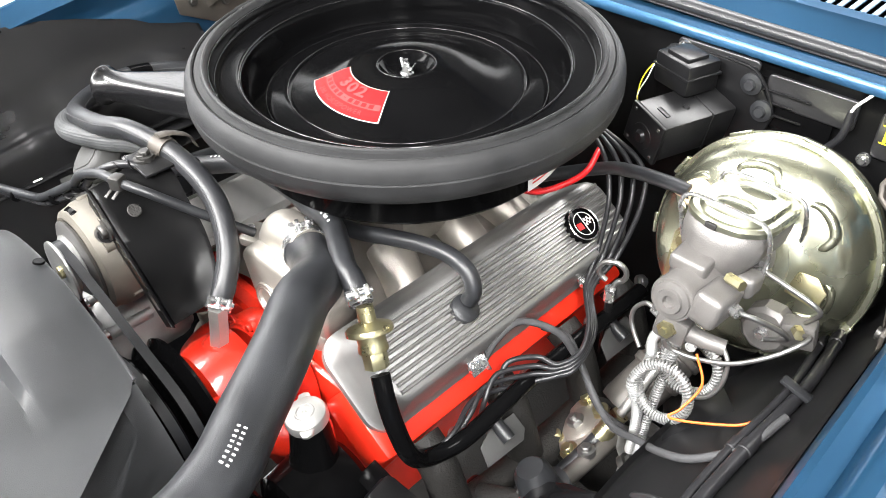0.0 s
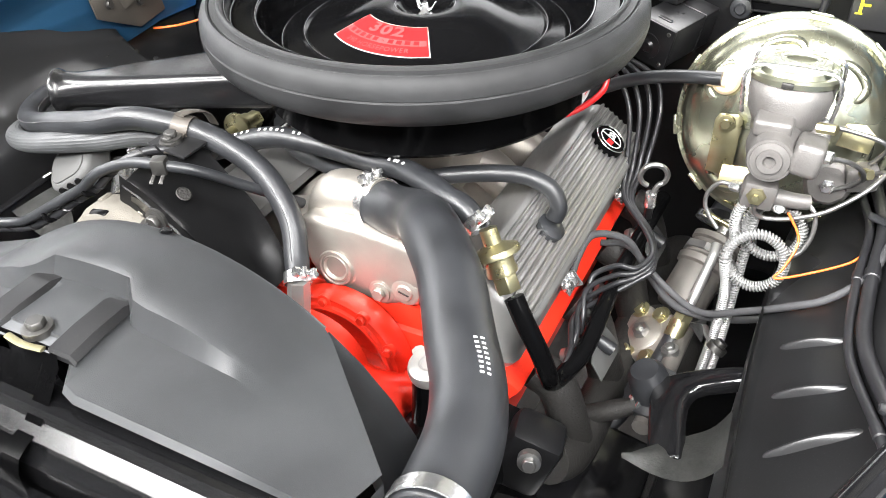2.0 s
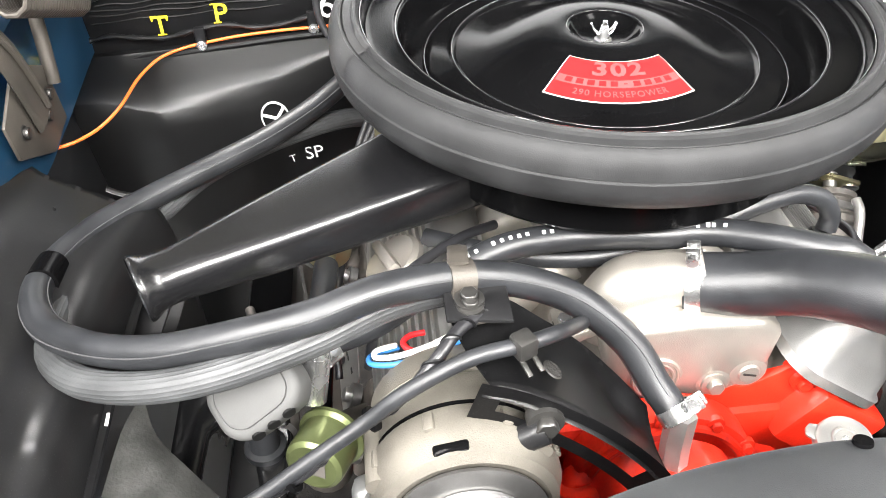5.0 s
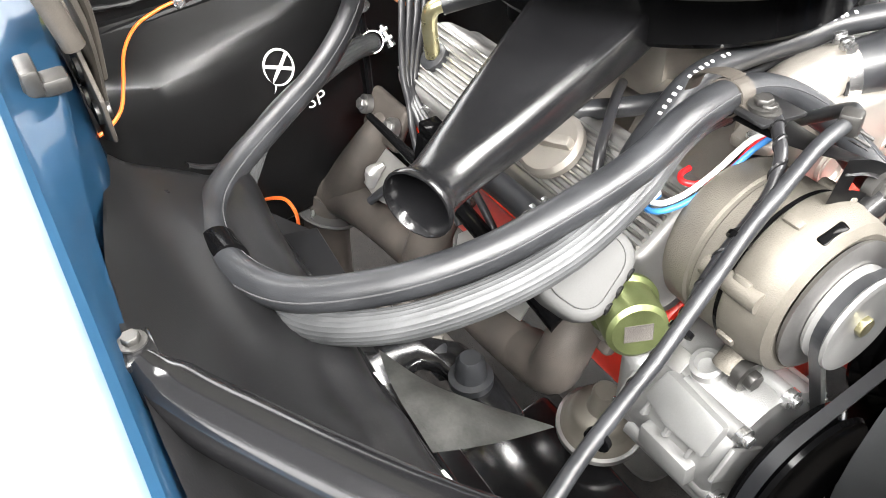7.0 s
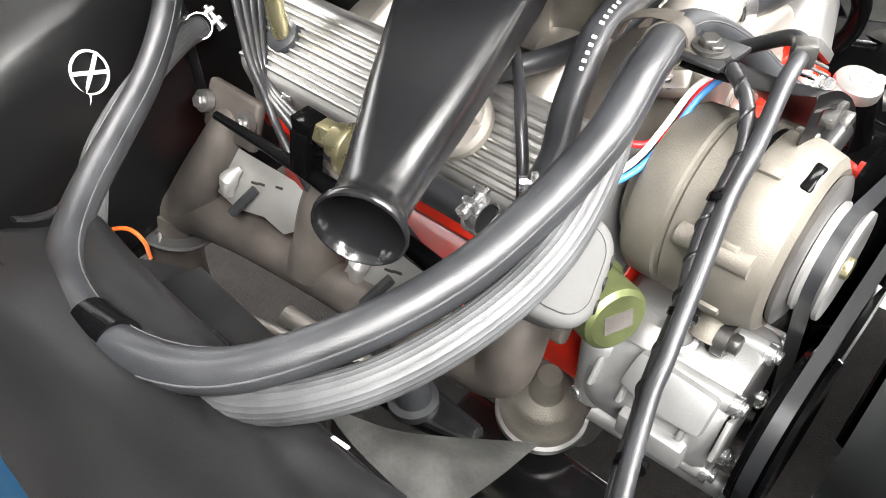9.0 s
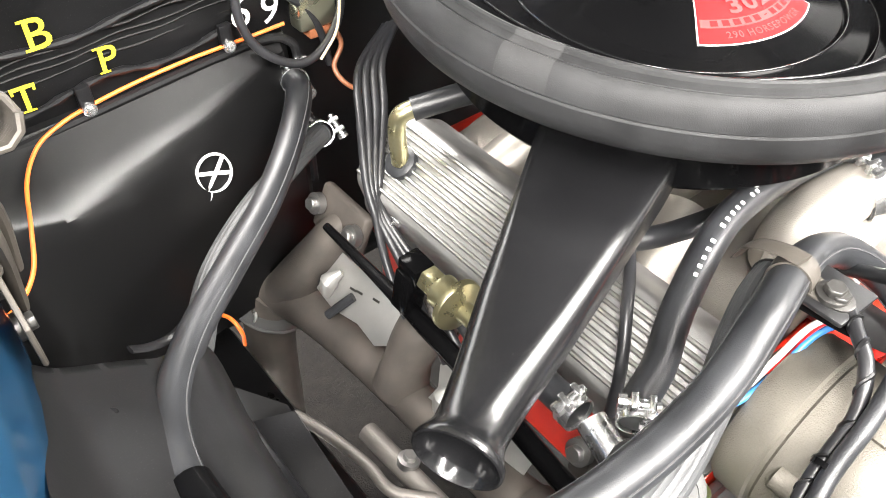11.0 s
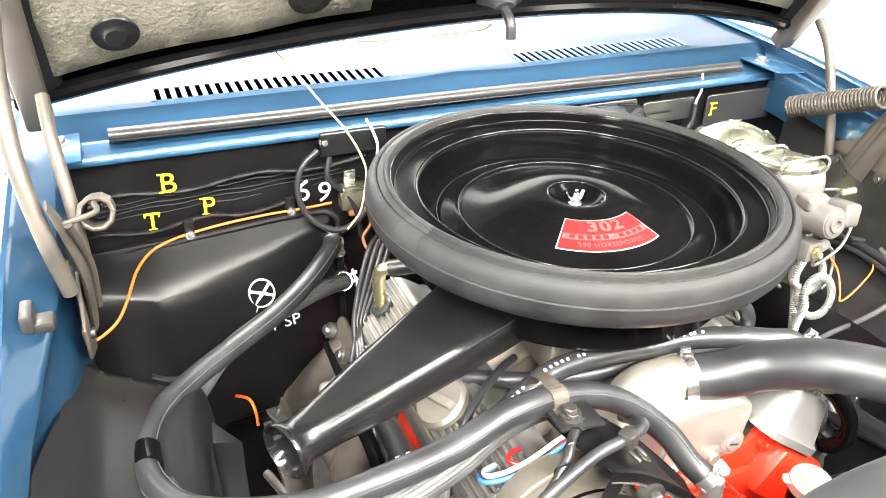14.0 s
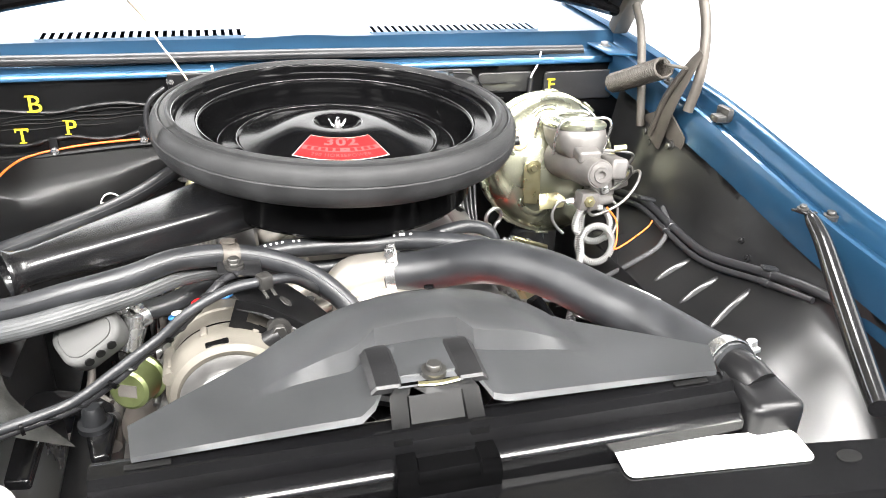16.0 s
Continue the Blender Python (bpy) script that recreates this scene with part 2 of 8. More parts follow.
M = dict(
    blue=surface("blue_metallic_paint", (0.026, 0.102, 0.205), 0.34, 0.6, 0.12, 2500, 6, 0.02, 0.8, 0.06, tint=(0.036, 0.130, 0.255)),
    gloss=surface("gloss_black_paint", (0.0016, 0.0016, 0.0018), 0.13, 0.0, 0.2, 900, 9, 0.02, 0.0, 0.03, dust=0.012, spec=0.045),
    pressed=surface("pressed_black_steel", (0.006, 0.006, 0.0065), 0.33, 0.0, 0.3, 700, 14, 0.1, 0.0, 0.08, dust=0.12, spec=0.35),
    dull=surface("dull_black", (0.003, 0.003, 0.003), 0.5, 0.0, 0.3, 600, 12, 0.1, spec=0.12),
    firewall=surface("glossy_black_firewall", (0.005, 0.005, 0.0055), 0.32, 0.0, 0.35, 500, 9, 0.15, 0.0, 0.1, dust=0.06, spec=0.4),
    satin=surface("satin_black_paint", (0.0045, 0.0045, 0.005), 0.30, 0.0, 0.25, 700, 10, 0.12, 0.0, 0.08, dust=0.06, spec=0.3),
    panel=surface("satin_black_panel", (0.012, 0.012, 0.0128), 0.30, 0.0, 0.4, 520, 7, 0.12, 0.0, 0.07, dust=0.08, spec=0.75),
    shroud=surface("grained_black_plastic", (0.040, 0.0415, 0.044), 0.40, 0.0, 0.45, 1500, 8, 0.25, 0.0, 0.12, dust=0.15, spec=0.5),
    rubber=surface("black_rubber_hose", (0.0115, 0.0122, 0.0138), 0.38, 0.0, 0.45, 1200, 25, 0.25, 0.0, 0.12, dust=0.1, spec=0.5),
    foam=surface("grey_black_foam", (0.0120, 0.0122, 0.0127), 0.5, 0.0, 0.5, 2200, 26, 0.4, 0.0, 0.08, spec=0.25),
    dusty=surface("dusty_ribbed_rubber", (0.02, 0.021, 0.023), 0.5, 0.0, 0.5, 900, 26, 0.4, tint=(0.085, 0.088, 0.09)),
    wire=surface("black_wire_cover", (0.012, 0.012, 0.0135), 0.36, 0.0, 0.25, 1500, 40, 0.1),
    loom=surface("grey_cloth_loom", (0.034, 0.034, 0.036), 0.7, 0.0, 0.3, 1500, 60, 0.5),
    red=surface("orange_red_engine_paint", (0.62, 0.022, 0.008), 0.32, 0.0, 0.22, 350, 18, 0.18, 0.5, 0.08, depth=0.001),
    cast=surface("cast_aluminium", (0.36, 0.335, 0.30), 0.42, 0.75, 0.15, 900, 22, 0.45, 0.0, 0.1, depth=0.0008),
    casing=surface("warm_cast_alternator_case", (0.125, 0.115, 0.098), 0.55, 0.45, 0.25, 900, 22, 0.5, 0.0, 0.1, depth=0.0008, spec=0.3),
    snorkel=surface("soft_gloss_snorkel_paint", (0.004, 0.004, 0.0045), 0.25, 0.0, 0.3, 700, 8, 0.06, 0.0, 0.05, dust=0.05, spec=0.55),
    enamel=surface("shiny_black_enamel", (0.004, 0.004, 0.0045), 0.15, 0.0, 0.3, 700, 8, 0.04, 0.0, 0.05, dust=0.015, spec=0.6),
    boxblack=surface("sheen_black_moulding", (0.0052, 0.0052, 0.0056), 0.38, 0.0, 0.3, 600, 8, 0.1, 0.0, 0.08, dust=0.05, spec=0.6),
    brakeiron=surface("grey_brake_casting", (0.145, 0.138, 0.132), 0.45, 0.5, 0.2, 700, 30, 0.5, 0.0, 0.1, depth=0.0008),
    silver=surface("silver_painted_casting", (0.27, 0.27, 0.266), 0.4, 0.55, 0.15, 900, 20, 0.35, 0.0, 0.08),
    cover=surface("satin_aluminium_cover", (0.28, 0.275, 0.268), 0.44, 0.75, 0.14, 1100, 16, 0.35, 0.0, 0.1),
    rib=surface("polished_aluminium_rib", (0.40, 0.395, 0.38), 0.34, 0.9, 0.1, 1300, 30, 0.2, 0.0, 0.08),
    darkiron=surface("plain_dark_iron", (0.016, 0.015, 0.014), 0.6, 0.3, 0.3, 350, 14, 0.6, depth=0.0015),
    iron=surface("grey_cast_iron", (0.12, 0.11, 0.10), 0.5, 0.45, 0.25, 900, 30, 0.35, 0.0, 0.1, tint=(0.19, 0.175, 0.16), depth=0.001),
    manifold=surface("heat_grey_manifold", (0.055, 0.050, 0.046), 0.6, 0.3, 0.3, 1100, 30, 0.4, 0.0, 0.1, tint=(0.115, 0.098, 0.085), depth=0.0008),
    gold=surface("yellow_zinc_plating", (0.43, 0.42, 0.30), 0.27, 0.95, 0.15, 900, 7, 0.06, 0.0, 0.08, tint=(0.60, 0.62, 0.49)),
    brass=surface("yellow_chromate_fitting", (0.46, 0.40, 0.21), 0.3, 0.9, 0.2, 900, 60, 0.1, tint=(0.48, 0.46, 0.30)),
    zinc=surface("bright_zinc", (0.72, 0.72, 0.72), 0.26, 0.95, 0.12, 1500, 60, 0.1),
    steel=surface("dull_steel", (0.27, 0.265, 0.26), 0.38, 0.9, 0.2, 1500, 45, 0.2),
    tin=surface("brushed_tin", (0.06, 0.06, 0.059), 0.6, 0.0, 0.15, 900, 15, 0.15, spec=0.2),
    shield=surface("bright_shield_steel", (0.42, 0.415, 0.40), 0.38, 0.7, 0.15, 900, 20, 0.15),
    dark=surface("dark_bolt_steel", (0.07, 0.068, 0.065), 0.4, 0.8, 0.25, 1500, 60, 0.2),
    green=surface("olive_chromate", (0.15, 0.175, 0.075), 0.36, 0.75, 0.25, 900, 40, 0.15),
    hinge=surface("phosphate_grey_hinge", (0.055, 0.05, 0.044), 0.48, 0.4, 0.3, 700, 25, 0.3, tint=(0.10, 0.088, 0.075)),
    orange=surface("orange_wire", (0.75, 0.13, 0.02), 0.35, 0, 0.1, 900, 40, 0.05),
    redwire=surface("red_wire", (0.6, 0.01, 0.012), 0.35, 0, 0.1, 900, 40, 0.05),
    whitewire=surface("white_wire", (0.75, 0.74, 0.7), 0.4, 0, 0.08, 900, 40, 0.05),
    bluewire=surface("blue_wire", (0.03, 0.16, 0.42), 0.38, 0, 0.1, 900, 40, 0.05),
    cream=surface("cream_wire", (0.62, 0.5, 0.33), 0.45, 0, 0.1, 900, 40, 0.05),
    brown=surface("brown_wire", (0.25, 0.09, 0.04), 0.4, 0, 0.1, 900, 40, 0.05),
    white=surface("white_marking", (0.78, 0.78, 0.76), 0.5, 0, 0.08, 900, 60, 0.05),
    yellow=surface("yellow_marking", (0.8, 0.62, 0.02), 0.5, 0, 0.15, 900, 60, 0.05),
    print=surface("dim_silver_print", (0.27, 0.045, 0.045), 0.5, 0.0, 0.1, 900, 60, 0.0, spec=0.05),
    foil=surface("silver_foil_print", (0.62, 0.60, 0.55), 0.4, 0.4, 0.08, 900, 60, 0.0),
    foamtape=surface("worn_black_tape", (0.014, 0.014, 0.0145), 0.6, 0, 0.3, 900, 60, 0.3, dust=0.2),
    decal=surface("red_decal", (0.66, 0.012, 0.013), 0.45, 0, 0.06, 900, 30, 0.0, spec=0.08),
    pad=surface("grey_green_fibre_pad", (0.2, 0.195, 0.15), 0.9, 0, 0.45, 160, 22, 0.9, tint=(0.33, 0.32, 0.26), depth=0.004),
    floor=surface("white_painted_concrete", (0.8, 0.8, 0.79), 0.6, 0, 0.05, 130, 2.5, 0.2, tint=(0.86, 0.86, 0.85), depth=0.001),
    # gritty ground colour, darkened further in place of the car body's shade
    mat=surface("gritty_shade_mat", (0.0055, 0.0048, 0.0043), 0.95, 0, 0.6, 420, 60, 0.7, tint=(0.020, 0.0172, 0.0150), depth=0.003, spec=0.2),
    bottle=surface("milky_plastic", (0.75, 0.75, 0.73), 0.4, 0, 0.05, 300, 20, 0.05),
    ceiling=surface("dark_grey_fill_cutter", (0.1, 0.1, 0.105), 0.8, 0, 0.1, 200, 2, 0.05),
    wall=surface("white_studio_paint", (0.86, 0.86, 0.86), 0.75, 0, 0.03, 200, 2, 0.05),
    felt=surface("grey_rubber_flap", (0.025, 0.026, 0.025), 0.55, 0, 0.5, 300, 40, 0.7, tint=(0.095, 0.095, 0.09)),
)

# bolts and nuts, one mesh each, shared
def bolt_mesh(name, r, h, material, washer=1.5):
    bm = lathe([(0, -h), (r * washer, -h), (r * washer, h * 0.12), (r * 1.2, h * 0.2), (0, h * 0.2)], 18)
    hexa = [(r * math.cos(math.pi * k / 3), r * math.sin(math.pi * k / 3)) for k in range(6)]
    prism(hexa, h, None, r * 0.12, bm, 1)
    return mesh_of(name, bm, material)


BOLT = {k: bolt_mesh("bolt_" + k, 0.0075, 0.007, M[k]) for k in ("steel", "dark", "zinc", "iron", "red", "brass", "cast", "satin")}


def bolt(parent, at, axis=(0, 0, 1), kind="steel", size=1.0):
    return piece("bolt", BOLT[kind], aim(at, axis) @ Matrix.Scale(size, 4), parent)


# ---- the studio ----
single("floor", box(9, 10, 0.1, pose(0, 0, -0.05), 0), M["floor"], "smooth white painted concrete studio floor", "floor", kind="structure")
# added sheet whose dark colour carries the shade under the missing car body
single("floor_shade_mat", box(1.2, 2.4, 0.006, pose(0, -0.1, 0.003), 0.002), M["mat"], "added gritty mat under the engine, darkened to stand for the car's shade", "mat")
# the unseen south wall and ceiling are dark to cut fill and reflections
for nm, sx, sy, x, y in (("wall_north", 9, 0.1, 0, 5.05), ("wall_south", 9, 0.1, 0, -5.05), ("wall_east", 0.1, 10.2, 4.55, 0), ("wall_west", 0.1, 10.2, -4.55, 0)):
    single(nm, box(sx, sy, 3.3, pose(x, y, 1.65), 0), M["ceiling" if nm == "wall_south" else "wall"], "unseen wall behind the camera, dark grey to keep reflections dark" if nm == "wall_south" else "plain bright white studio wall", "wall", kind="structure")
single("ceiling", box(9.2, 10.2, 0.1, pose(0, 0, 3.35), 0), M["ceiling"], "unseen studio ceiling, dark grey to cut the fill light", "ceiling", kind="structure")


# ---- car body round the engine bay ----
def lip(y):
    """Height of the fender's inner ledge along the car."""
    return float(np.interp(y, (-1.0, -0.33, -0.05, 0.3, 0.6), (0.80, 0.865, 0.912, 0.952, 0.97)))


def wall_x(y):
    """How far out the passenger fender's inner wall stands along the car."""
    return float(np.interp(y, (-1.0, -0.3, -0.17, -0.1, 0.0, 0.1, 0.6), (0.632, 0.633, 0.624, 0.612, 0.598, 0.592, 0.59)))


def fender(side, label):
    root = thing("fender", (side * 0.66, -0.3, lip(-0.3)), label, "fender", "front fenders")
    ys = np.linspace(-1.0, 0.62, 19)
    if side > 0:
        prof = ((0.587, -0.080), (0.590, -0.062), (0.5945, -0.032), (0.598, -0.012), (0.603, -0.0015), (0.609, 0.0), (0.6185, -0.004), (0.624, -0.0055), (0.6265, -0.002), (0.629, 0.012), (0.634, 0.021), (0.640, 0.024), (0.650, 0.025), (0.657, 0.018), (0.661, 0.0), (0.664, -0.06), (0.668, -0.2), (0.67, -0.45), (0.66, -0.66))
    else:
        prof = ((-0.003, -0.15), (-0.002, -0.085), (0.002, -0.066), (0.011, -0.056), (0.0135, -0.046), (0.0115, -0.024), (0.004, -0.012), (0.002, -0.005), (0.006, 0.003), (0.640, 0.018), (0.644, 0.023), (0.649, 0.024), (0.654, 0.017), (0.659, 0.0), (0.664, -0.06), (0.668, -0.2), (0.67, -0.45), (0.66, -0.66))
    part("outer_panel", sheet([[Vector((side * (x + (wall_x(y) if x < 0.5 else 0) - max(0, y) * 0.03 * (x > 0.63)), y, lip(y) + dz)) for x, dz in prof] for y in ys], 0.0015), M["blue"], root, "metallic blue painted fender panel")
    for y in (-0.33, 0.12):
        bolt(root, (side * 0.62, y, lip(y) + 0.002), (0, 0, 1), "dark", 0.9)
    bm = box(0.03, 0.022, 0.012, pose(side * 0.617, -0.054, lip(-0.054) + 0.008), 0.003)
    box(0.012, 0.034, 0.02, pose(side * 0.625, -0.05, lip(-0.05) + 0.014), 0.003, bm)
    part("bumper_clip", bm, M["dark"], root, "grey metal bumper clip on the ledge")
    if side > 0:
        post = part("flange_post", prism([(-0.300, 0.80), (-0.235, 0.815), (-0.262, 0.780), (-0.300, 0.742), (-0.345, 0.715), (-0.385, 0.72), (-0.385, 0.79)][::-1], 0.002, Matrix(((0, 0, 1, 0.5865), (1, 0, 0, 0), (0, 1, 0, 0), (0, 0, 0, 1))), 0.0006), M["blue"], root, "blue flange with a rusty nut")
        bolt(root, (0.586, -0.300, 0.775), (-1, 0, 0), "dark", 0.9)
    return root


fender(1, "metallic blue driver side fender with a stepped inner ledge")
fender(-1, "metallic blue passenger side fender with a stepped inner ledge")

# firewall
firewall = thing("firewall", (0, 0.31, 0.3), "satin black pressed steel firewall with ribs and chalk marks", "firewall", kind="structure")
nx, nz = 60, 26
grid = []
for j in range(nz + 1):
    row = []
    for i in range(nx + 1):
        x = -0.66 + 1.32 * i / nx
        low = 0.42 if -0.46 < x < 0.0 else 0.2
        z = low + (0.929 - low) * j / nz
        y = 0.308
        y += 0.006 * math.exp(-((z - 0.868 + 0.006 * math.sin(x * 9)) / 0.006) ** 2) - 0.004 * math.exp(-((z - 0.85) / 0.01) ** 2)
        y -= 0.03 * max(0, min(1, (abs(x) - 0.5) / 0.1)) * max(0, min(1, (0.8 - z) / 0.1))
        y += 0.003 * noise.noise((x * 7, z * 9, 0))
        row.append(Vector((x, y, z)))
    grid.append(row)
part("panel", sheet(grid, -0.006), M["firewall"], firewall, angle=60)
# thin ragged ridges of brushed seam sealer
for k, (dz, x0, x1) in enumerate(((0.0, -0.57, -0.30), (-0.007, -0.58, -0.22), (-0.013, -0.58, -0.20), (-0.022, -0.58, -0.19))):
    pts = [(x0 + (x1 - x0) * i / 12, 0.3042, 0.862 + dz + 0.014 * i / 12 + 0.0016 * math.sin(i * 2.1 + k * 1.3)) for i in range(13)]
    part("sealer_ridge", tube(pts, [0.0008 + 0.0008 * (0.5 + 0.5 * math.sin(i * 1.9 + k)) for i in range(13)], 6, 3), M["dull"], firewall)
for z0, x0, x1 in ((0.872, -0.58, -0.18), (0.816, -0.6, -0.3)):
    pts = [(x0 + (x1 - x0) * k / 8, 0.302 + 0.001 * (k % 2), z0 + 0.005 * math.sin(k * 1.7) + (k / 8) * 0.012) for k in range(9)]
    part("seam_sealer", tube(pts, 0.0035, 8, 4, wave=lambda i: 0.001 * math.sin(i * 1.9)), M["satin"], firewall, "uneven black seam sealer bead")
for cx, cz, w, h in ((0.246, 0.915, 0.115, 0.016), (0.372, 0.893, 0.112, 0.040), (0.528, 0.882, 0.150, 0.058)):
    part("stamped_field", prism(rounded(w, h, 0.007, 4), 0.006, Matrix.Translation((cx, 0.3050, cz)) @ Matrix.Rotation(radians(90), 4, "X"), 0.0025, seg=3), M["panel"], firewall, "raised stamped field with rounded edges")
part("stiffener", box(0.12, 0.003, 0.06, pose(0.345, 0.303, 0.875, 0, 0, 0), 0.0012), M["gloss"], firewall, "black stamped plate with raised lines")
for dz, w in ((0.018, 0.09), (-0.012, 0.08), (0.003, 0.05)):
    part("stamped_line", box(w, 0.003, 0.003, pose(0.33, 0.2965, 0.875 + dz), 0.001), M["satin"], firewall)
for x, y, z in ((-0.244, 0.298, 0.931), (0.20, 0.3, 0.925), (0.45, 0.3, 0.86)):
    bolt(firewall, (x, y - 0.004, z - 0.012), (0, -1, 0), "zinc", 0.7)
part("ledge_bracket", box(0.10, 0.012, 0.035, pose(-0.2, 0.297, 0.915), 0.003), M["satin"], firewall, "small black bracket below the cowl")

# cowl
cowl = thing("cowl_panel", (0, 0.42, 0.93), "metallic blue cowl panel with two slotted vents", "cowl", kind="structure")
front = ((0.2985, 0.926), (0.2995, 0.932), (0.304, 0.938), (0.345, 0.940), (0.352, 0.943), (0.372, 0.966), (0.380, 0.972))
xs = np.linspace(-0.63, 0.63, 43)
part("front_flange", sheet([[Vector((x, y, z + 0.004 * math.exp(-(x / 0.05) ** 2) * (y > 0.36))) for y, z in front] for x in xs], 0.0015), M["blue"], cowl)
SLOTS = (-0.462, -0.112, 0.128, 0.468)
for x0, x1 in ((-0.63, SLOTS[0]), (SLOTS[1], SLOTS[2]), (SLOTS[3], 0.63)):
    part("vent_border", sheet([[Vector((x, y, z)) for y, z in ((0.380, 0.972), (0.40, 0.974), (0.442, 0.976))] for x in np.linspace(x0, x1, 4)], 0.0015), M["blue"], cowl)
part("top_panel", sheet([[Vector((x, y, z)) for y, z in ((0.442, 0.976), (0.52, 0.981), (0.60, 0.985), (0.75, 0.995))] for x in xs], 0.0015), M["blue"], cowl)
for x0, x1 in ((SLOTS[0], SLOTS[1]), (SLOTS[2], SLOTS[3])):
    part("vent_front", sheet([[Vector((x, y, z)) for y, z in ((0.380, 0.972), (0.396, 0.9745))] for x in np.linspace(x0, x1, 8)], 0.0015), M["blue"], cowl)
for x0, x1 in ((SLOTS[0], SLOTS[1]), (SLOTS[2], SLOTS[3])):
    slat = mesh_of("slat", box(0.0075, 0.048, 0.003, None, 0.0008, seg=1), M["blue"])
    n = 24
    for k in range(n + 1):
        piece("slat", slat, pose(x0 + (x1 - x0) * k / n, 0.419, 0.9745, 2.5), cowl)
part("plenum", box(1.2, 0.2, 0.01, pose(0, 0.42, 0.9), 0.002), M["satin"], cowl, "black plenum floor under the vents")
part("plenum_wall", box(1.2, 0.01, 0.085, pose(0, 0.50, 0.93), 0.002), M["satin"], cowl, "black plenum wall under the vents")
seal = thing("weatherstrip", (0, 0.338, 0.94), "black rubber weatherstrip along the cowl edge", "weatherstrip")
SEAL = [(-0.53, 0.338, 0.952), (-0.3, 0.338, 0.950), (0, 0.338, 0.950), (0.3, 0.338, 0.946), (0.545, 0.338, 0.943)]
part("bulb", tube(SEAL, 0.0110, 14, 6, flat=0.85), M["rubber"], seal)
part("lip", tube([(x, y - 0.011, z - 0.004) for x, y, z in SEAL], 0.004, 8, 6, flat=0.5), M["satin"], seal, "thin front lip")
for side in (-1, 1):
    bm = box(0.07, 0.10, 0.004, pose(side * 0.60, 0.31, 0.951 - 0.002, 0, side * 4, 0), 0.0015)
    plate = part("corner_plate", bm, M["blue"], cowl, "blue corner plate")
    bolt(cowl, (side * 0.59, 0.33, 0.952), (0, 0, 1), "steel", 1.1)


# wheelhouses
def wheelhouse(side, rows, label, ribs=(), dents=()):
    root = thing("wheelhouse", (side * 0.52, -0.3, 0.4), label, "inner fender", "inner fenders", "structure")
    grid = smooth_grid([[Vector((side * x, y, z)) for x, y, z in row] for row in rows], *((14, 12) if dents else (5, 4)))
    n = Vector((-side * 0.55, -0.1, 0.83)).normalized()
    for (ax, ay, az), (bx, by, bz), high in dents:
        a, b = Vector((side * ax, ay, az)), Vector((side * bx, by, bz))
        u, c = (b - a).normalized(), (a + b) / 2
        v = n.cross(u).normalized()
        for row in grid:
            for q in row:
                f, g = (q - c).dot(u) / ((b - a).length * 0.62), (q - c).dot(v) / 0.015
                q += n * high * math.exp(-f ** 4 - g * g)
    bm = sheet(grid, 0.002)
    tree = BVHTree.FromBMesh(bm)
    part("panel", bm, M["panel"], root, angle=60)
    for pts, high in ribs:
        # a low oval ridge pressed out of the sheet, draped over its curve
        a, b = Vector((side * pts[0][0], *pts[0][1:])), Vector((side * pts[-1][0], *pts[-1][1:]))
        u = (b - a).normalized()
        v = n.cross(u).normalized()
        half, wide = (b - a).length * 0.60, max(0.0065, 0.012 - high)
        grid = []
        for i in range(17):
            f = -1 + i / 8
            row = []
            for j in range(9):
                g = -1 + j / 4
                w = wide * (max(0.03, 1 - abs(f) ** 3)) ** 0.5
                q = (a + b) / 2 + u * (half * f) + v * (w * g)
                hit = tree.ray_cast(q + n * 0.1, -n)
                up = high * (1 - f * f) * (1 + math.cos(math.pi * g)) / 2 - (0.001 if abs(g) == 1 or abs(f) == 1 else -0.0008)
                row.append((hit[0] or q) + n * up)
            grid.append(row)
        part("rib", sheet(grid), M["panel"], root, angle=80)
    return root


def house_row(y, x1, z1, x2, z2, x3, z3, top=None):
    return [(top or (0.592, lip(y) - 0.05))[:1] + (y,) + (top or (0.592, lip(y) - 0.05))[1:], (x1, y, z1), (x2, y, z2), (x3, y, z3), (x3 - 0.01, y, 0.3)]


def arch_row(y, x1, z1, x2, z2, x3, z3):
    return [(0.590, y, lip(y) - 0.055), (x1, y, z1), (x2, y, z2), ((x2 + x3) / 2, y, (z2 + z3) / 2 + 0.002), (x3, y, z3), (x3 - 0.008, y, z3 - 0.022), (x3 - 0.012, y, 0.3)]


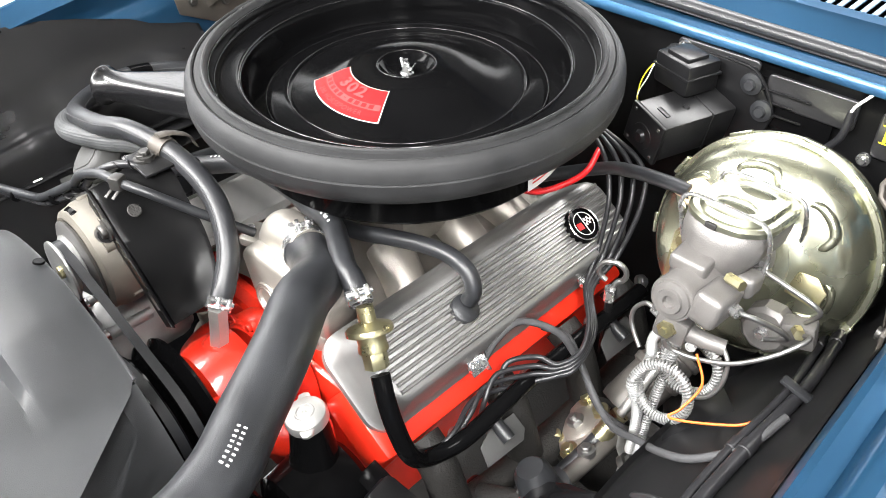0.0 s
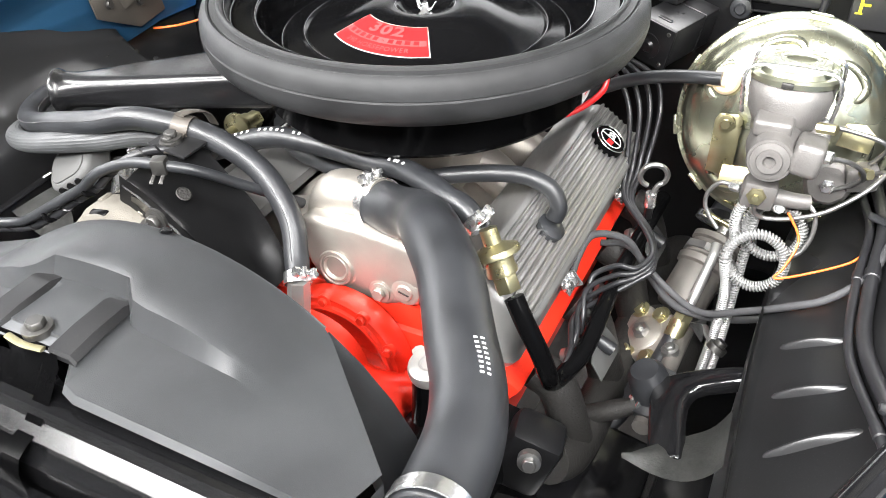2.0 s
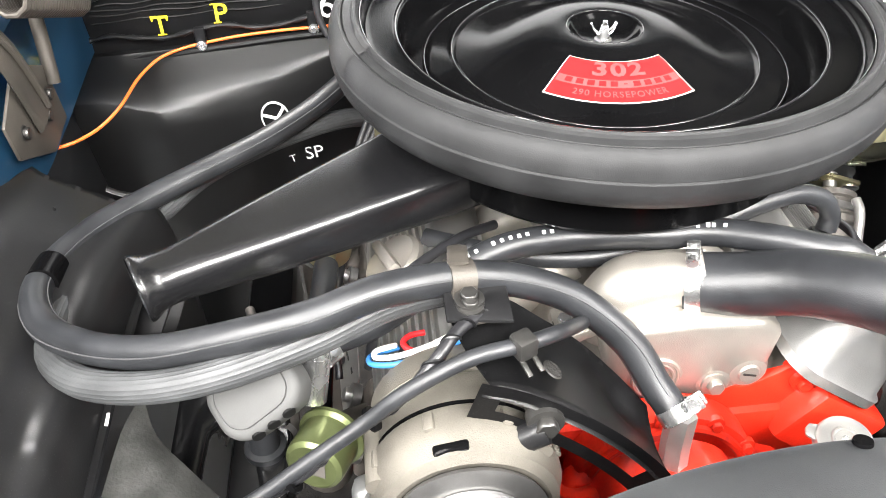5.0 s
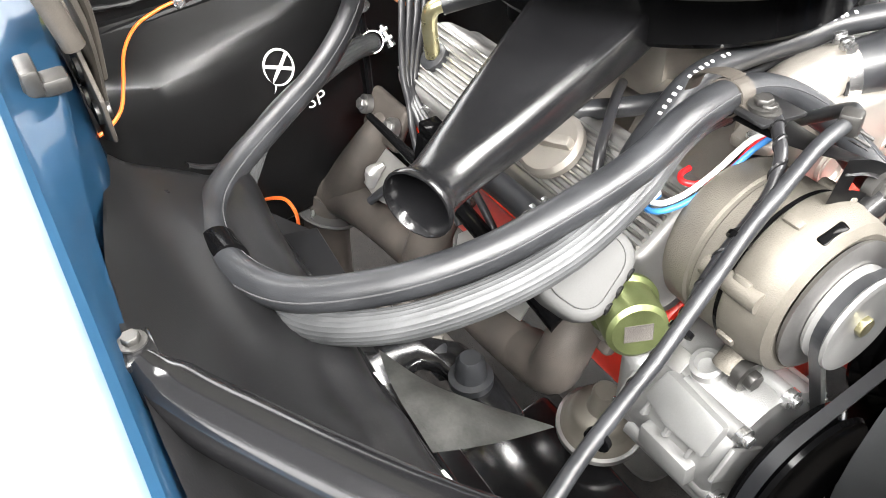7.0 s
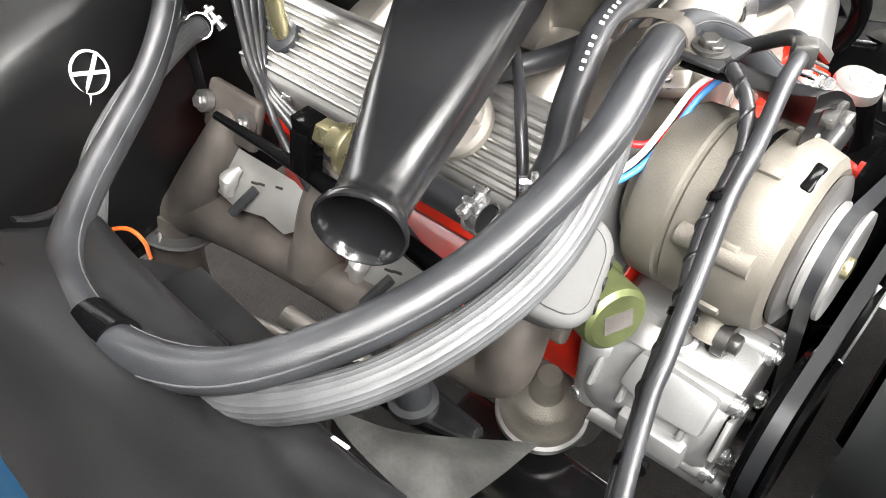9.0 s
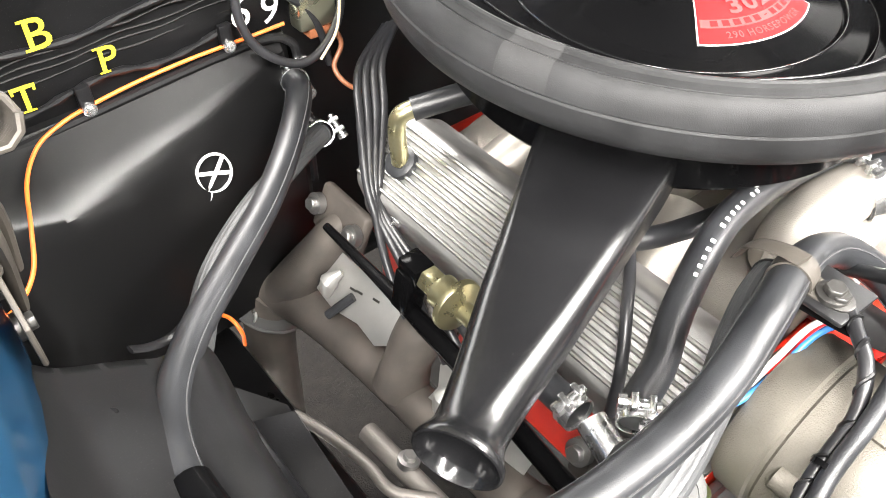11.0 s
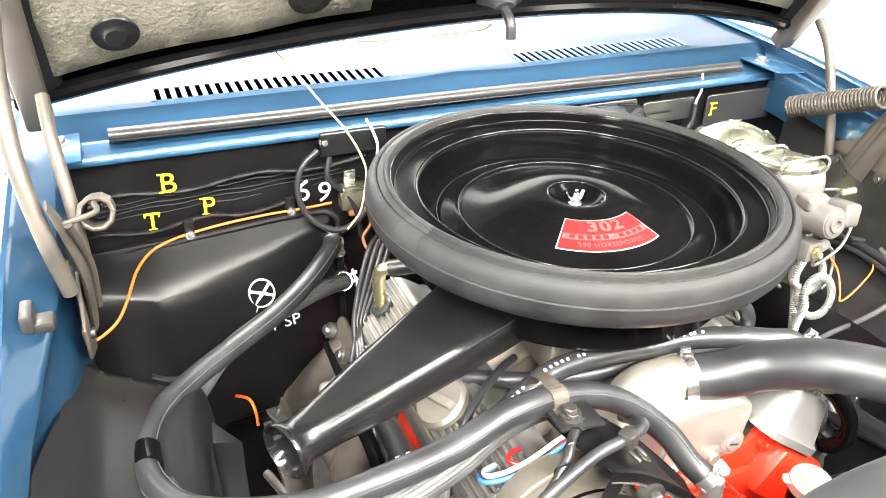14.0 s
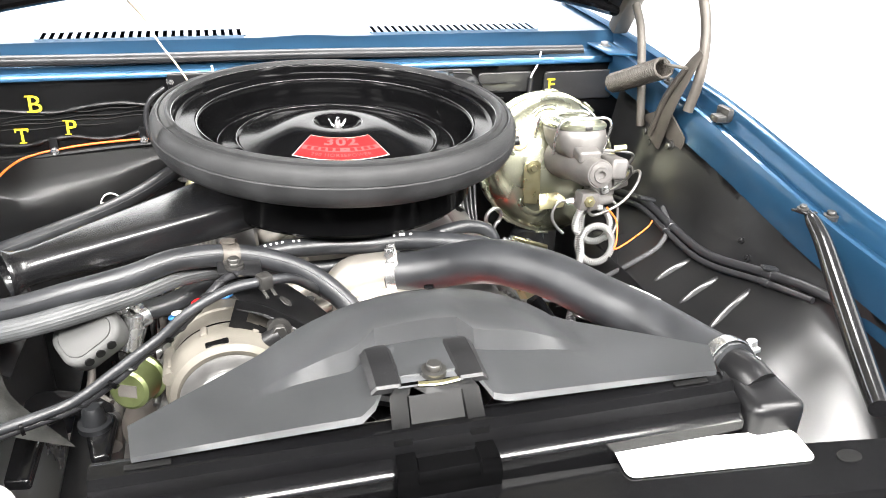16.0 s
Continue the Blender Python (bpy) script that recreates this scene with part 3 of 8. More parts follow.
driver_house = wheelhouse(1, [arch_row(0.24, 0.568, 0.775, 0.535, 0.712, 0.495, 0.640), arch_row(0.1, 0.566, 0.782, 0.534, 0.722, 0.460, 0.660), arch_row(-0.1, 0.566, 0.786, 0.534, 0.736, 0.451, 0.679), arch_row(-0.2, 0.566, 0.787, 0.532, 0.737, 0.452, 0.678), arch_row(-0.29, 0.570, 0.790, 0.545, 0.748, 0.456, 0.678), arch_row(-0.37, 0.580, 0.790, 0.566, 0.757, 0.462, 0.668), arch_row(-0.43, 0.586, 0.778, 0.578, 0.742, 0.476, 0.650), arch_row(-0.49, 0.588, 0.750, 0.584, 0.700, 0.478, 0.606), arch_row(-0.56, 0.588, 0.69, 0.584, 0.63, 0.478, 0.540), arch_row(-0.64, 0.588, 0.60, 0.584, 0.53, 0.478, 0.45)],
    "satin black driver side wheelhouse panel with pressed ribs",
    [([(0.476, -0.168, 0.693), (0.522, -0.172, 0.727)], 0.0062), ([(0.476, -0.240, 0.697), (0.523, -0.242, 0.735)], 0.0062), ([(0.482, -0.312, 0.694), (0.540, -0.300, 0.739)], 0.0062)])
for y, x, z in ((-0.123, 0.4475, 0.6745), (-0.222, 0.4500, 0.6735), (-0.330, 0.4580, 0.6690)):
    part("paint_chip", box(0.003, 0.014, 0.0012, pose(x, y, z, 0, -45, 4), 0.0004), M["white"], driver_house, "pale chip in the paint")
for x, y, z in ((0.564, -0.231, 0.787), (0.556, -0.262, 0.774)):
    bolt(driver_house, (x, y, z), (-0.85, 0, 0.5), "satin", 0.5)
passenger_house = wheelhouse(-1, [house_row(0.035, 0.575, 0.785, 0.52, 0.75, 0.47, 0.70, (0.592, 0.802)), house_row(-0.08, 0.585, 0.800, 0.53, 0.768, 0.485, 0.71, (0.611, 0.840)), house_row(-0.25, 0.59, 0.805, 0.535, 0.763, 0.49, 0.70, (0.634, 0.876)), house_row(-0.42, 0.59, 0.79, 0.53, 0.745, 0.49, 0.69, (0.635, 0.862)), house_row(-0.6, 0.59, 0.75, 0.54, 0.70, 0.50, 0.62, (0.618, 0.80))],
    "dusty satin black passenger side wheelhouse panel",
    dents=(((0.556, -0.312, 0.776), (0.506, -0.300, 0.722), 0.0055), ((0.556, -0.236, 0.778), (0.504, -0.224, 0.722), 0.0045)))
part("rear_lip", tube([(-0.530, 0.044, 0.760), (-0.515, 0.046, 0.750), (-0.495, 0.052, 0.742), (-0.470, 0.056, 0.752), (-0.450, 0.058, 0.748)], 0.005, 10, 5, flat=0.35), M["satin"], passenger_house, "bent rear lip of the panel")
EDGE = [(-0.4875, 0.02, 0.704), (-0.4880, -0.08, 0.709), (-0.4900, -0.19, 0.706), (-0.4915, -0.25, 0.700), (-0.4915, -0.34, 0.694), (-0.4915, -0.42, 0.688), (-0.500, -0.56, 0.640)]
part("edge_flange", tube(EDGE, 0.0085, 10, 5, flat=0.5), M["satin"], passenger_house, "rolled inner edge of the panel")
for y, z in ((-0.237, 0.7065), (-0.335, 0.7000)):
    part("paint_chip", box(0.003, 0.014, 0.0012, pose(-0.4845, y, z, 0, 20, 4), 0.0004), M["white"], passenger_house, "pale chip in the paint")
for x, y in ((-0.564, -0.019), (-0.571, -0.193), (-0.564, -0.229)):
    bolt(passenger_house, (x, y, 0.779), (0.1, 0, 1), "satin", 0.55)

part("rear_apron", sheet(smooth_grid([[Vector((x, y, z)) for y, x, z in ((0.02, xx - 0.004, top), (0.10, xx - 0.012, top - 0.004), (0.20, xx - 0.018, top - 0.010), (0.31, xx - 0.022, top - 0.016))] for xx, top in ((-0.606, 0.776), (-0.600, 0.768), (-0.585, 0.72), (-0.575, 0.60), (-0.57, 0.46))], 3, 4), 0.002), M["panel"], passenger_house, angle=60)
part("inner_tab", prism([(-0.030, -0.060), (0.026, -0.076), (0.034, 0.030), (-0.006, 0.052), (-0.034, 0.044)], 0.003, pose(-0.481, -0.075, 0.697, 0, -12, 0), 0.001), M["satin"], passenger_house, "black flange tab below the hoses")
part("hole", lathe([(0, 0.0012), (0.006, 0.0012), (0.0065, 0)], 16, aim((-0.490, -0.066, 0.7022), (-0.2, 0, 1))), M["dark"], passenger_house, "round hole in the flange")

# hood, raised on its hinges
hood = thing("hood", (0, 0.28, 1.0), "raised hood, dark inside with grey fibre insulation pads", "hood")


def hood_pt(x, u, h=0.0):
    """A place on the raised hood: u from its bowed rear edge forwards, h out of its underside."""
    bow = max(0.0, 1 - (x / 0.62) ** 2)
    a = radians(56)
    return Vector((x, 0.322 - 0.115 * bow - math.cos(a) * u - math.sin(a) * h, 0.998 + 0.095 * bow + math.sin(a) * u - math.cos(a) * h))


def hood_sheet(x0, x1, u0, u1, h0, h1, n=8):
    grid = [[hood_pt(x, u, h0) for u in np.linspace(u0, u1, 5)] for x in np.linspace(x0, x1, n)]
    return sheet(grid, h1 - h0)


part("outer_skin", hood_sheet(-0.64, 0.64, -0.01, 1.3, -0.03, -0.032, 24), M["blue"], hood, "metallic blue outer skin")
part("inner_panel", hood_sheet(-0.62, 0.62, 0.0, 1.28, -0.012, -0.014, 24), M["gloss"], hood, "dark painted inner panel")
for x0, x1, u0, u1 in ((-0.62, 0.62, 0.0, 0.04), (-0.62, 0.62, 1.2, 1.28)):
    part("cross_brace", tube([hood_pt(x, (u0 + u1) / 2, -0.006) for x in np.linspace(x0, x1, 9)], 0.024, 12, 3, flat=0.5), M["gloss"], hood, "glossy black cross brace")
for x in (-0.6, 0.6):
    part("side_brace", tube([hood_pt(x, 0.03, -0.004), hood_pt(x, 0.6, -0.004), hood_pt(x, 1.25, -0.004)], 0.032, 12, 4, flat=0.45), M["satin"], hood, "satin black side brace")
for x0, x1 in ((-0.59, -0.203), (0.235, 0.56)):
    bm = bmesh.new()
    rows = []
    for i in range(15):
        x = x0 + (x1 - x0) * i / 14
        rows.append([hood_pt(x + 0.004 * noise.noise((u * 20, x * 3, 0)), u, 0.002 + 0.006 * noise.noise((x * 9, u * 9, 3))) for u in np.linspace(0.055, 1.1, 32)])
    sheet(rows, -0.012, bm)
    pad = part("insulation_pad", bm, M["pad"], hood, "grey green fibre insulation pad", 70)
    for x, u in ((x0 + 0.09, 0.105), (x1 - 0.08, 0.10), (x0 + 0.09, 0.6), (x1 - 0.09, 0.6)):
        part("washer", lathe([(0, 0.006), (0.012, 0.006), (0.016, 0.003), (0.026, 0.002), (0.027, 0)], 24, aim(hood_pt(x, u, 0.006), hood_pt(x, u, 1) - hood_pt(x, u, 0))), M["satin"], hood, "black round pad retainer")
axis = hood_pt(0, 0, 1) - hood_pt(0, 0, 0)
part("rubber_cup", lathe([(0, 0.02), (0.014, 0.02), (0.02, 0.014), (0.03, 0.008), (0.033, 0.0)], 28, aim(hood_pt(-0.022, 0.035, -0.012), axis)), M["rubber"], hood, "round black rubber lamp cup")
part("cup_stem", tube([hood_pt(-0.022, 0.035, 0.0), hood_pt(-0.022, 0.035, 0.03), hood_pt(-0.022, 0.02, 0.045)], 0.007, 10), M["rubber"], hood)


# hood hinges
def hinge(side):
    outline = [(0.14, 0.80), (0.08, 0.79), (0.0, 0.83), (-0.006, 0.87), (0.06, 0.905), (0.13, 0.87)]
    m = Matrix.Translation((side * 0.586, 0, 0)) @ Matrix(((0, 0, 1, 0), (1, 0, 0, 0), (0, 1, 0, 0), (0, 0, 0, 1)))
    root = part("hinge", prism(outline, 0.004, m, 0.0015), M["hinge"], hood, "grey hinge with folding arms and a coil spring")
    part("lower_link", tube([(side * 0.578, 0.075, 0.84), (side * 0.575, 0.04, 0.92), (side * 0.585, 0.01, 0.985), (side * 0.592, -0.004, 1.015)], [0.025, 0.022, 0.014, 0.007], 14, 4, flat=0.22), M["hinge"], root)
    part("link_rib", tube([(side * 0.570, 0.075, 0.85), (side * 0.567, 0.04, 0.925), (side * 0.578, 0.01, 0.985)], 0.004, 8, 4), M["hinge"], root)
    part("rear_arm", tube([(side * 0.577, 0.125, 0.85), (side * 0.58, 0.15, 0.93), (side * 0.588, 0.19, 1.01), (side * 0.59, 0.225, 1.05)], 0.0078, 12, 5), M["hinge"], root)
    part("front_arm", tube([(side * 0.588, 0.0, 0.915), (side * 0.600, 0.0, 0.98), (side * 0.612, 0.03, 1.06), (side * 0.612, 0.09, 1.14), (side * 0.605, 0.17, 1.205)], 0.0088, 12, 5), M["hinge"], root)
    part("hood_bracket", box(0.035, 0.46, 0.03, Matrix.Translation(hood_pt(side * 0.605, 0.22, 0.012)) @ Matrix.Rotation(radians(-56), 4, "X"), 0.006), M["hinge"], root, "grey channel bolted to the hood")
    a, b = Vector((side * 0.552, 0.036, 0.981)), Vector((side * 0.554, 0.205, 0.910))
    part("spring", coil(a, b, 0.0165, 0.0028, 26), M["hinge"], root, "grey coil spring")
    part("spring_hook", tube([a + Vector((0, 0, 0.012)), a + Vector((0, -0.014, 0.008)), (side * 0.585, 0.012, 0.985)], 0.003, 8), M["hinge"], root)
    part("spring_hook", tube([b, b + Vector((0, 0.012, -0.004)), (side * 0.58, 0.225, 0.90)], 0.003, 8), M["hinge"], root)
    for y, z in ((0.028, 0.845), (0.09, 0.83), (0.06, 0.87), (0.11, 0.845)):
        bolt(root, (side * 0.583, y, z), (-side, 0, 0), "dark", 0.9)
    return root


def coil(a, b, r, wire, turns, seg=8):
    """A close-wound spring from a to b."""
    a, b = Vector(a), Vector(b)
    d = (b - a).normalized()
    s = d.cross(Z).normalized()
    u = d.cross(s)
    pts = []
    for i in range(turns * 10 + 1):
        w = 2 * math.pi * i / 10
        pts.append(a.lerp(b, i / (turns * 10)) + s * r * math.cos(w) + u * r * math.sin(w))
    return tube(pts, wire, seg, 1, smooth=False)


hinge(1)
hinge(-1)

# radiator support, radiator and shroud
support = thing("radiator_support", (0, -0.70, 0.5), "gloss black radiator support across the front of the bay", "radiator support", kind="structure")
prof = ((-0.653, 0.74), (-0.654, 0.812), (-0.660, 0.819), (-0.705, 0.821), (-0.722, 0.818), (-0.732, 0.80), (-0.735, 0.2))
part("top_bar", sheet([[Vector((x, y - 0.2 * x * x, z)) for y, z in prof] for x in np.linspace(-0.62, 0.62, 31)], 0.002), M["enamel"], support)
for x in (-0.345, 0.345):
    part("hole", lathe([(0, 0.0014), (0.009, 0.0014), (0.0095, 0)], 20, pose(x, -0.706, 0.8204, -2) @ Matrix.Diagonal((1.3, 0.9, 1, 1))), M["dull"], support, "round hole in the bar")
part("label_plate", prism(rounded(0.178, 0.042, 0.008, 4), 0.0012, pose(0.2255, -0.6745, 0.8213, 0, 0, -6)), M["white"], support, "blank white paper label")
for side, way, rad in ((-1, [(-0.632, -0.294, 0.878), (-0.624, -0.312, 0.868), (-0.602, -0.350, 0.860), (-0.543, -0.442, 0.853), (-0.450, -0.556, 0.844), (-0.385, -0.640, 0.826)], [0.008, 0.016, 0.0185, 0.0185, 0.017, 0.012]), (1, [(0.576, -0.336, 0.876), (0.572, -0.352, 0.872), (0.560, -0.392, 0.860), (0.522, -0.470, 0.844), (0.466, -0.578, 0.828), (0.425, -0.655, 0.820)], [0.006, 0.0095, 0.0115, 0.0125, 0.0125, 0.011])):
    st = thing("fender_brace", (side * 0.6, -0.5, 0.80), "gloss black tubular brace from fender to radiator support", "brace", "fender braces")
    part("tube", tube(way, rad, 18, 6), M["enamel"], st)
    p = Vector(way[0])
    part("end_tab", box(0.02, 0.03, 0.004, pose(p.x, p.y + 0.008, p.z, -10), 0.0015), M["enamel"], st)
    bolt(st, p + Vector((0, 0.012, 0.003)), (0, 0, 1), "dark", 0.7)

radiator = thing("radiator", (0.02, -0.63, 0.4), "black radiator with brass top tank and slotted top cover", "radiator")
part("core", box(0.56, 0.05, 0.40, pose(0.0, -0.63, 0.60), 0.003), M["satin"], radiator)
prof = ((-0.604, 0.856), (-0.614, 0.861), (-0.628, 0.860), (-0.632, 0.852), (-0.644, 0.848), (-0.648, 0.838), (-0.654, 0.834), (-0.656, 0.79))
part("top_cover", sheet([[Vector((x, y, z)) for y, z in prof] for x in np.linspace(-0.295, 0.268, 12)], 0.002), M["enamel"], radiator, "black stepped top cover")
for x in (-0.27, 0.243):
    part("slot", box(0.035, 0.006, 0.002, pose(x * 0.93, -0.622, 0.8615), 0.0009), M["dull"], radiator)
part("side_tank", box(0.058, 0.060, 0.43, pose(0.300, -0.634, 0.637), 0.011, seg=4), M["satin"], radiator, "black end tank")
part("side_tank", box(0.06, 0.07, 0.40, pose(-0.325, -0.625, 0.62), 0.018, seg=4), M["satin"], radiator, "black end tank")
part("inlet_neck", tube([(0.303, -0.620, 0.838), (0.300, -0.606, 0.842), (0.297, -0.588, 0.842)], 0.024, 18), M["satin"], radiator)

shroud = thing("fan_shroud", (0, -0.55, 0.5), "grained black plastic fan shroud with a raised bracket pocket", "fan shroud")
FAN = Vector((0.0, -0.52, 0.655))
RIM = 0.249
tops, sides = [], []
for i in range(41):
    s = -1 + i / 20
    k = min(1.0, abs(s) / 0.62)
    sg = 1 if s >= 0 else -1
    a = radians(38 * k) * sg
    rear = Vector((RIM * math.sin(a), -0.472, FAN.z + RIM * math.cos(a)))
    if abs(s) > 0.62:
        rear = rear.lerp(Vector((sg * 0.267, -0.584, 0.872)), (abs(s) - 0.62) / 0.38)
    edge = Vector((-0.0045 + 0.2585 * s, -0.620, 0.868 + 0.006 * (1 - abs(s))))
    notch = 0.030 * max(0.0, min(1.0, (0.053 - abs(edge.x + 0.018)) / 0.006))
    edge.y += notch
    edge.z += 0.45 * notch
    # the fan ring stands proud and drops over a bevel to the flat front
    proud = max(0.0, min(1.0, (0.62 - abs(s)) / 0.28))
    row = []
    for f in (0.0, 0.03, 0.12, 0.25, 0.38, 0.46, 0.49, 0.55, 0.58, 0.72, 0.88, 0.97, 1.0):
        q = rear.lerp(edge, f)
        if f < 0.5:
            q.z += 0.011 * proud * math.sin(0.5 * math.pi * min(1.0, f / 0.25)) - (0.0015 * proud if f == 0.49 else 0.0)
        else:
            q.z -= 0.006 * proud * (1 - f) / 0.45
        q.z -= 0.004 if f == 1.0 else 0.0
        row.append(q)
    tops.append(row)
part("top_shell", sheet(tops, 0.003), M["shroud"], shroud, angle=28)
for sg in (-1, 1):
    rows = []
    for i in range(13):
        a = radians(38 + 102 * i / 12) * sg
        arc = Vector((RIM * math.sin(a), -0.472, FAN.z + RIM * math.cos(a)))
        z = 0.852 - 0.44 * i / 12
        rows.append([arc, arc + Vector((0, -0.02, 0)), Vector((sg * 0.267, -0.584, z + 0.012)), Vector((sg * 0.262, -0.620, z + 0.012))])
    part("side_shell", sheet(rows, 0.003), M["shroud"], shroud, angle=50)
part("rim_bead", tube([r[0] - Vector((0, 0, 0.003)) for r in tops[8:33]], 0.0026, 8, 1, smooth=False), M["shroud"], shroud)
for x in (-0.056, 0.019):
    part("pocket_rib", loft([[Vector((x + dx, y, z + dz)) for dx, dz in ((-0.0150, -0.0048), (-0.0100, 0.0), (0.0100, 0.0), (0.0150, -0.0048))] for y, z in ((-0.536, 0.8870), (-0.546, 0.8905), (-0.575, 0.8900), (-0.598, 0.8875), (-0.600, 0.8850))]), M["pressed"], shroud, "smooth dark pocket edge", 30)
part("pocket", box(0.060, 0.060, 0.004, pose(-0.0185, -0.571, 0.8842, 2), 0.0015), M["shroud"], shroud, "flat pocket for the strap")
part("hole", lathe([(0, 0.001), (0.005, 0.001), (0.0055, -0.001)], 14, aim((0.012, -0.476, 0.9085), (0, 0.3, 1))), M["gloss"], shroud)
strap = thing("radiator_strap", (-0.015, -0.62, 0.82), "gloss black pressed steel radiator strap", "bracket")
STRAP = ((-0.5965, 0.8862, 0.030), (-0.600, 0.8850, 0.034), (-0.606, 0.8790, 0.040), (-0.622, 0.8620, 0.041), (-0.636, 0.8500, 0.042), (-0.650, 0.8470, 0.043), (-0.658, 0.8440, 0.044), (-0.663, 0.8340, 0.045), (-0.664, 0.8180, 0.045))
rows = []
for u, dz in ((-1.0, 0.000), (-0.97, 0.0), (-0.62, 0.0), (-0.58, -0.003), (-0.2, -0.003), (0.2, -0.003), (0.58, -0.003), (0.62, 0.0), (0.97, 0.0), (1.0, 0.0)):
    rows.append([Vector((-0.0165 + u * w, y, z + (dz if y < -0.610 else 0.0))) for y, z, w in STRAP])
part("strap", sheet(rows, 0.003), M["gloss"], strap, angle=25)
bolt(strap, (-0.013, -0.588, 0.890), (0, 0, 1), "dark", 1.0)
part("worn_tip", tube([(-0.030, -0.601, 0.8868), (-0.012, -0.603, 0.8866), (0.006, -0.601, 0.8868)], 0.003, 8, 3, flat=0.5), M["brass"], strap, "worn bare edge of the strap")

bottle = thing("washer_bottle", (-0.42, -0.58, 0.60), "white plastic washer fluid bottle at the front corner", "bottle")
part("jar", lathe([(0, 0.60), (0.05, 0.60), (0.058, 0.61), (0.06, 0.76), (0.054, 0.785), (0.04, 0.80), (0.03, 0.805)], 32, pose(-0.42, -0.57, 0)), M["bottle"], bottle)
part("cap", lathe([(0.03, 0.803), (0.034, 0.805), (0.034, 0.818), (0.03, 0.822), (0, 0.823)], 32, pose(-0.42, -0.57, 0)), M["bottle"], bottle)


# ---- air cleaner ----
TILT_AC = Matrix.Translation((-0.003, -0.005, 0.93)) @ Matrix.Rotation(0.0165, 4, "Y") @ Matrix.Rotation(0.0164, 4, "X") @ Matrix.Translation((0, 0, -0.93))
cleaner = thing("air_cleaner", (0, 0, 0.832), "large round black air cleaner with grey foam seal ring", "air cleaner")
part("drum", lathe([(0, 0.832), (0.17, 0.832), (0.196, 0.835), (0.201, 0.841), (0.203, 0.885), (0.206, 0.895), (0.215, 0.905), (0.222, 0.905), (0.222, 0.902), (0.0, 0.885)], 96, TILT_AC), M["gloss"], cleaner, "gloss black drum")
RING = [(0.2225, 0.903), (0.2310, 0.945), (0.2332, 0.9535), (0.2345, 0.9580), (0.2362, 0.9606), (0.2382, 0.9612), (0.2398, 0.9600), (0.2408, 0.9572), (0.2440, 0.9568), (0.2478, 0.9560), (0.2488, 0.9540), (0.2498, 0.9562), (0.2520, 0.9572), (0.2555, 0.9552), (0.2592, 0.9500), (0.2618, 0.9435), (0.2629, 0.9360), (0.2619, 0.9350), (0.2630, 0.9330), (0.2630, 0.9240), (0.2605, 0.9150), (0.2560, 0.9080), (0.2490, 0.9030), (0.2400, 0.9010), (0.2225, 0.903)]
part("seal_ring", lathe(RING, 160, TILT_AC), M["foam"], cleaner, "grey black foam seal ring", 25)
part("dish", lathe([(0.2345, 0.9500), (0.2325, 0.9540), (0.2308, 0.9520), (0.2298, 0.9450), (0.2288, 0.9400), (0.2265, 0.9382), (0.2220, 0.9376), (0.2040, 0.9364), (0.2020, 0.9368), (0.2002, 0.9376), (0.1985, 0.9372), (0.1968, 0.9345), (0.1955, 0.9290), (0.1940, 0.9150), (0.1930, 0.900), (0.190, 0.896), (0.15, 0.893), (0.1, 0.89)], 160, TILT_AC), M["gloss"], cleaner, "gloss black inner dish", 50)
LID = [(0.0, 0.9180), (0.010, 0.9180), (0.021, 0.9190), (0.0285, 0.9225), (0.0330, 0.9288), (0.0350, 0.9306), (0.0380, 0.9310), (0.050, 0.9305), (0.062, 0.9295), (0.075, 0.9265), (0.095, 0.919), (0.112, 0.9125), (0.125, 0.909), (0.138, 0.907), (0.1425, 0.9065), (0.1450, 0.9085), (0.1468, 0.9092), (0.1488, 0.9082), (0.1515, 0.9065), (0.166, 0.905), (0.1725, 0.9035), (0.1742, 0.9020), (0.1748, 0.899), (0.174, 0.89)]
lid = part("lid", lathe(LID[::-1], 128, TILT_AC), M["gloss"], cleaner, "gloss black domed lid")


# thin rings added in a shinier black so highlight lines show on the edges
for nm, r, z, wire in (("dish_bead", 0.2000, 0.9374, 0.0013), ("edge_bead", 0.1738, 0.9022, 0.0011), ("lid_bead", 0.1468, 0.9088, 0.0010), ("hub_bead", 0.0362, 0.9306, 0.0008), ("lip_bead", 0.2325, 0.9535, 0.0010)):
    part(nm, lathe([(r + wire * math.cos(a), z + wire * math.sin(a)) for a in np.linspace(-0.3, math.pi + 0.3, 7)], 160, TILT_AC), M["enamel"], cleaner, "added rolled bead, shinier so its highlight line shows", 80)


def lid_height(r):
    return float(np.interp(r, [p[0] for p in LID[:-1]], [p[1] for p in LID[:-1]]))


def on_lid(angle, r, up):
    return TILT_AC @ Vector((r * math.cos(radians(angle)), r * math.sin(radians(angle)), lid_height(r) + up))


A0, A1, R0, R1 = -131.5, -60.5, 0.069, 0.113
for nm, mk, grow, up in (("decal_border", "foil", 0.0012, 0.0006), ("decal", "decal", 0.0, 0.0010)):
    da = math.degrees(grow / 0.09)
    grid = [[on_lid(a, r, up) for r in np.linspace(R0 - grow, R1 + grow, 6)] for a in np.linspace(A0 - da, A1 + da, 28)]
    part(nm, sheet(grid), M[mk], lid, "fan shaped red paper decal" if nm == "decal" else "")
AM = (A0 + A1) / 2


def bend_at(radius, up=0.0018):
    return lambda u, w: on_lid(AM + math.degrees(u / radius), radius - w, up)


part("number", text_mesh("302", 0.0205, bend_at(0.0860), None, 1.12, 0.032, 1.5), M["print"], lid, "silver printed number")
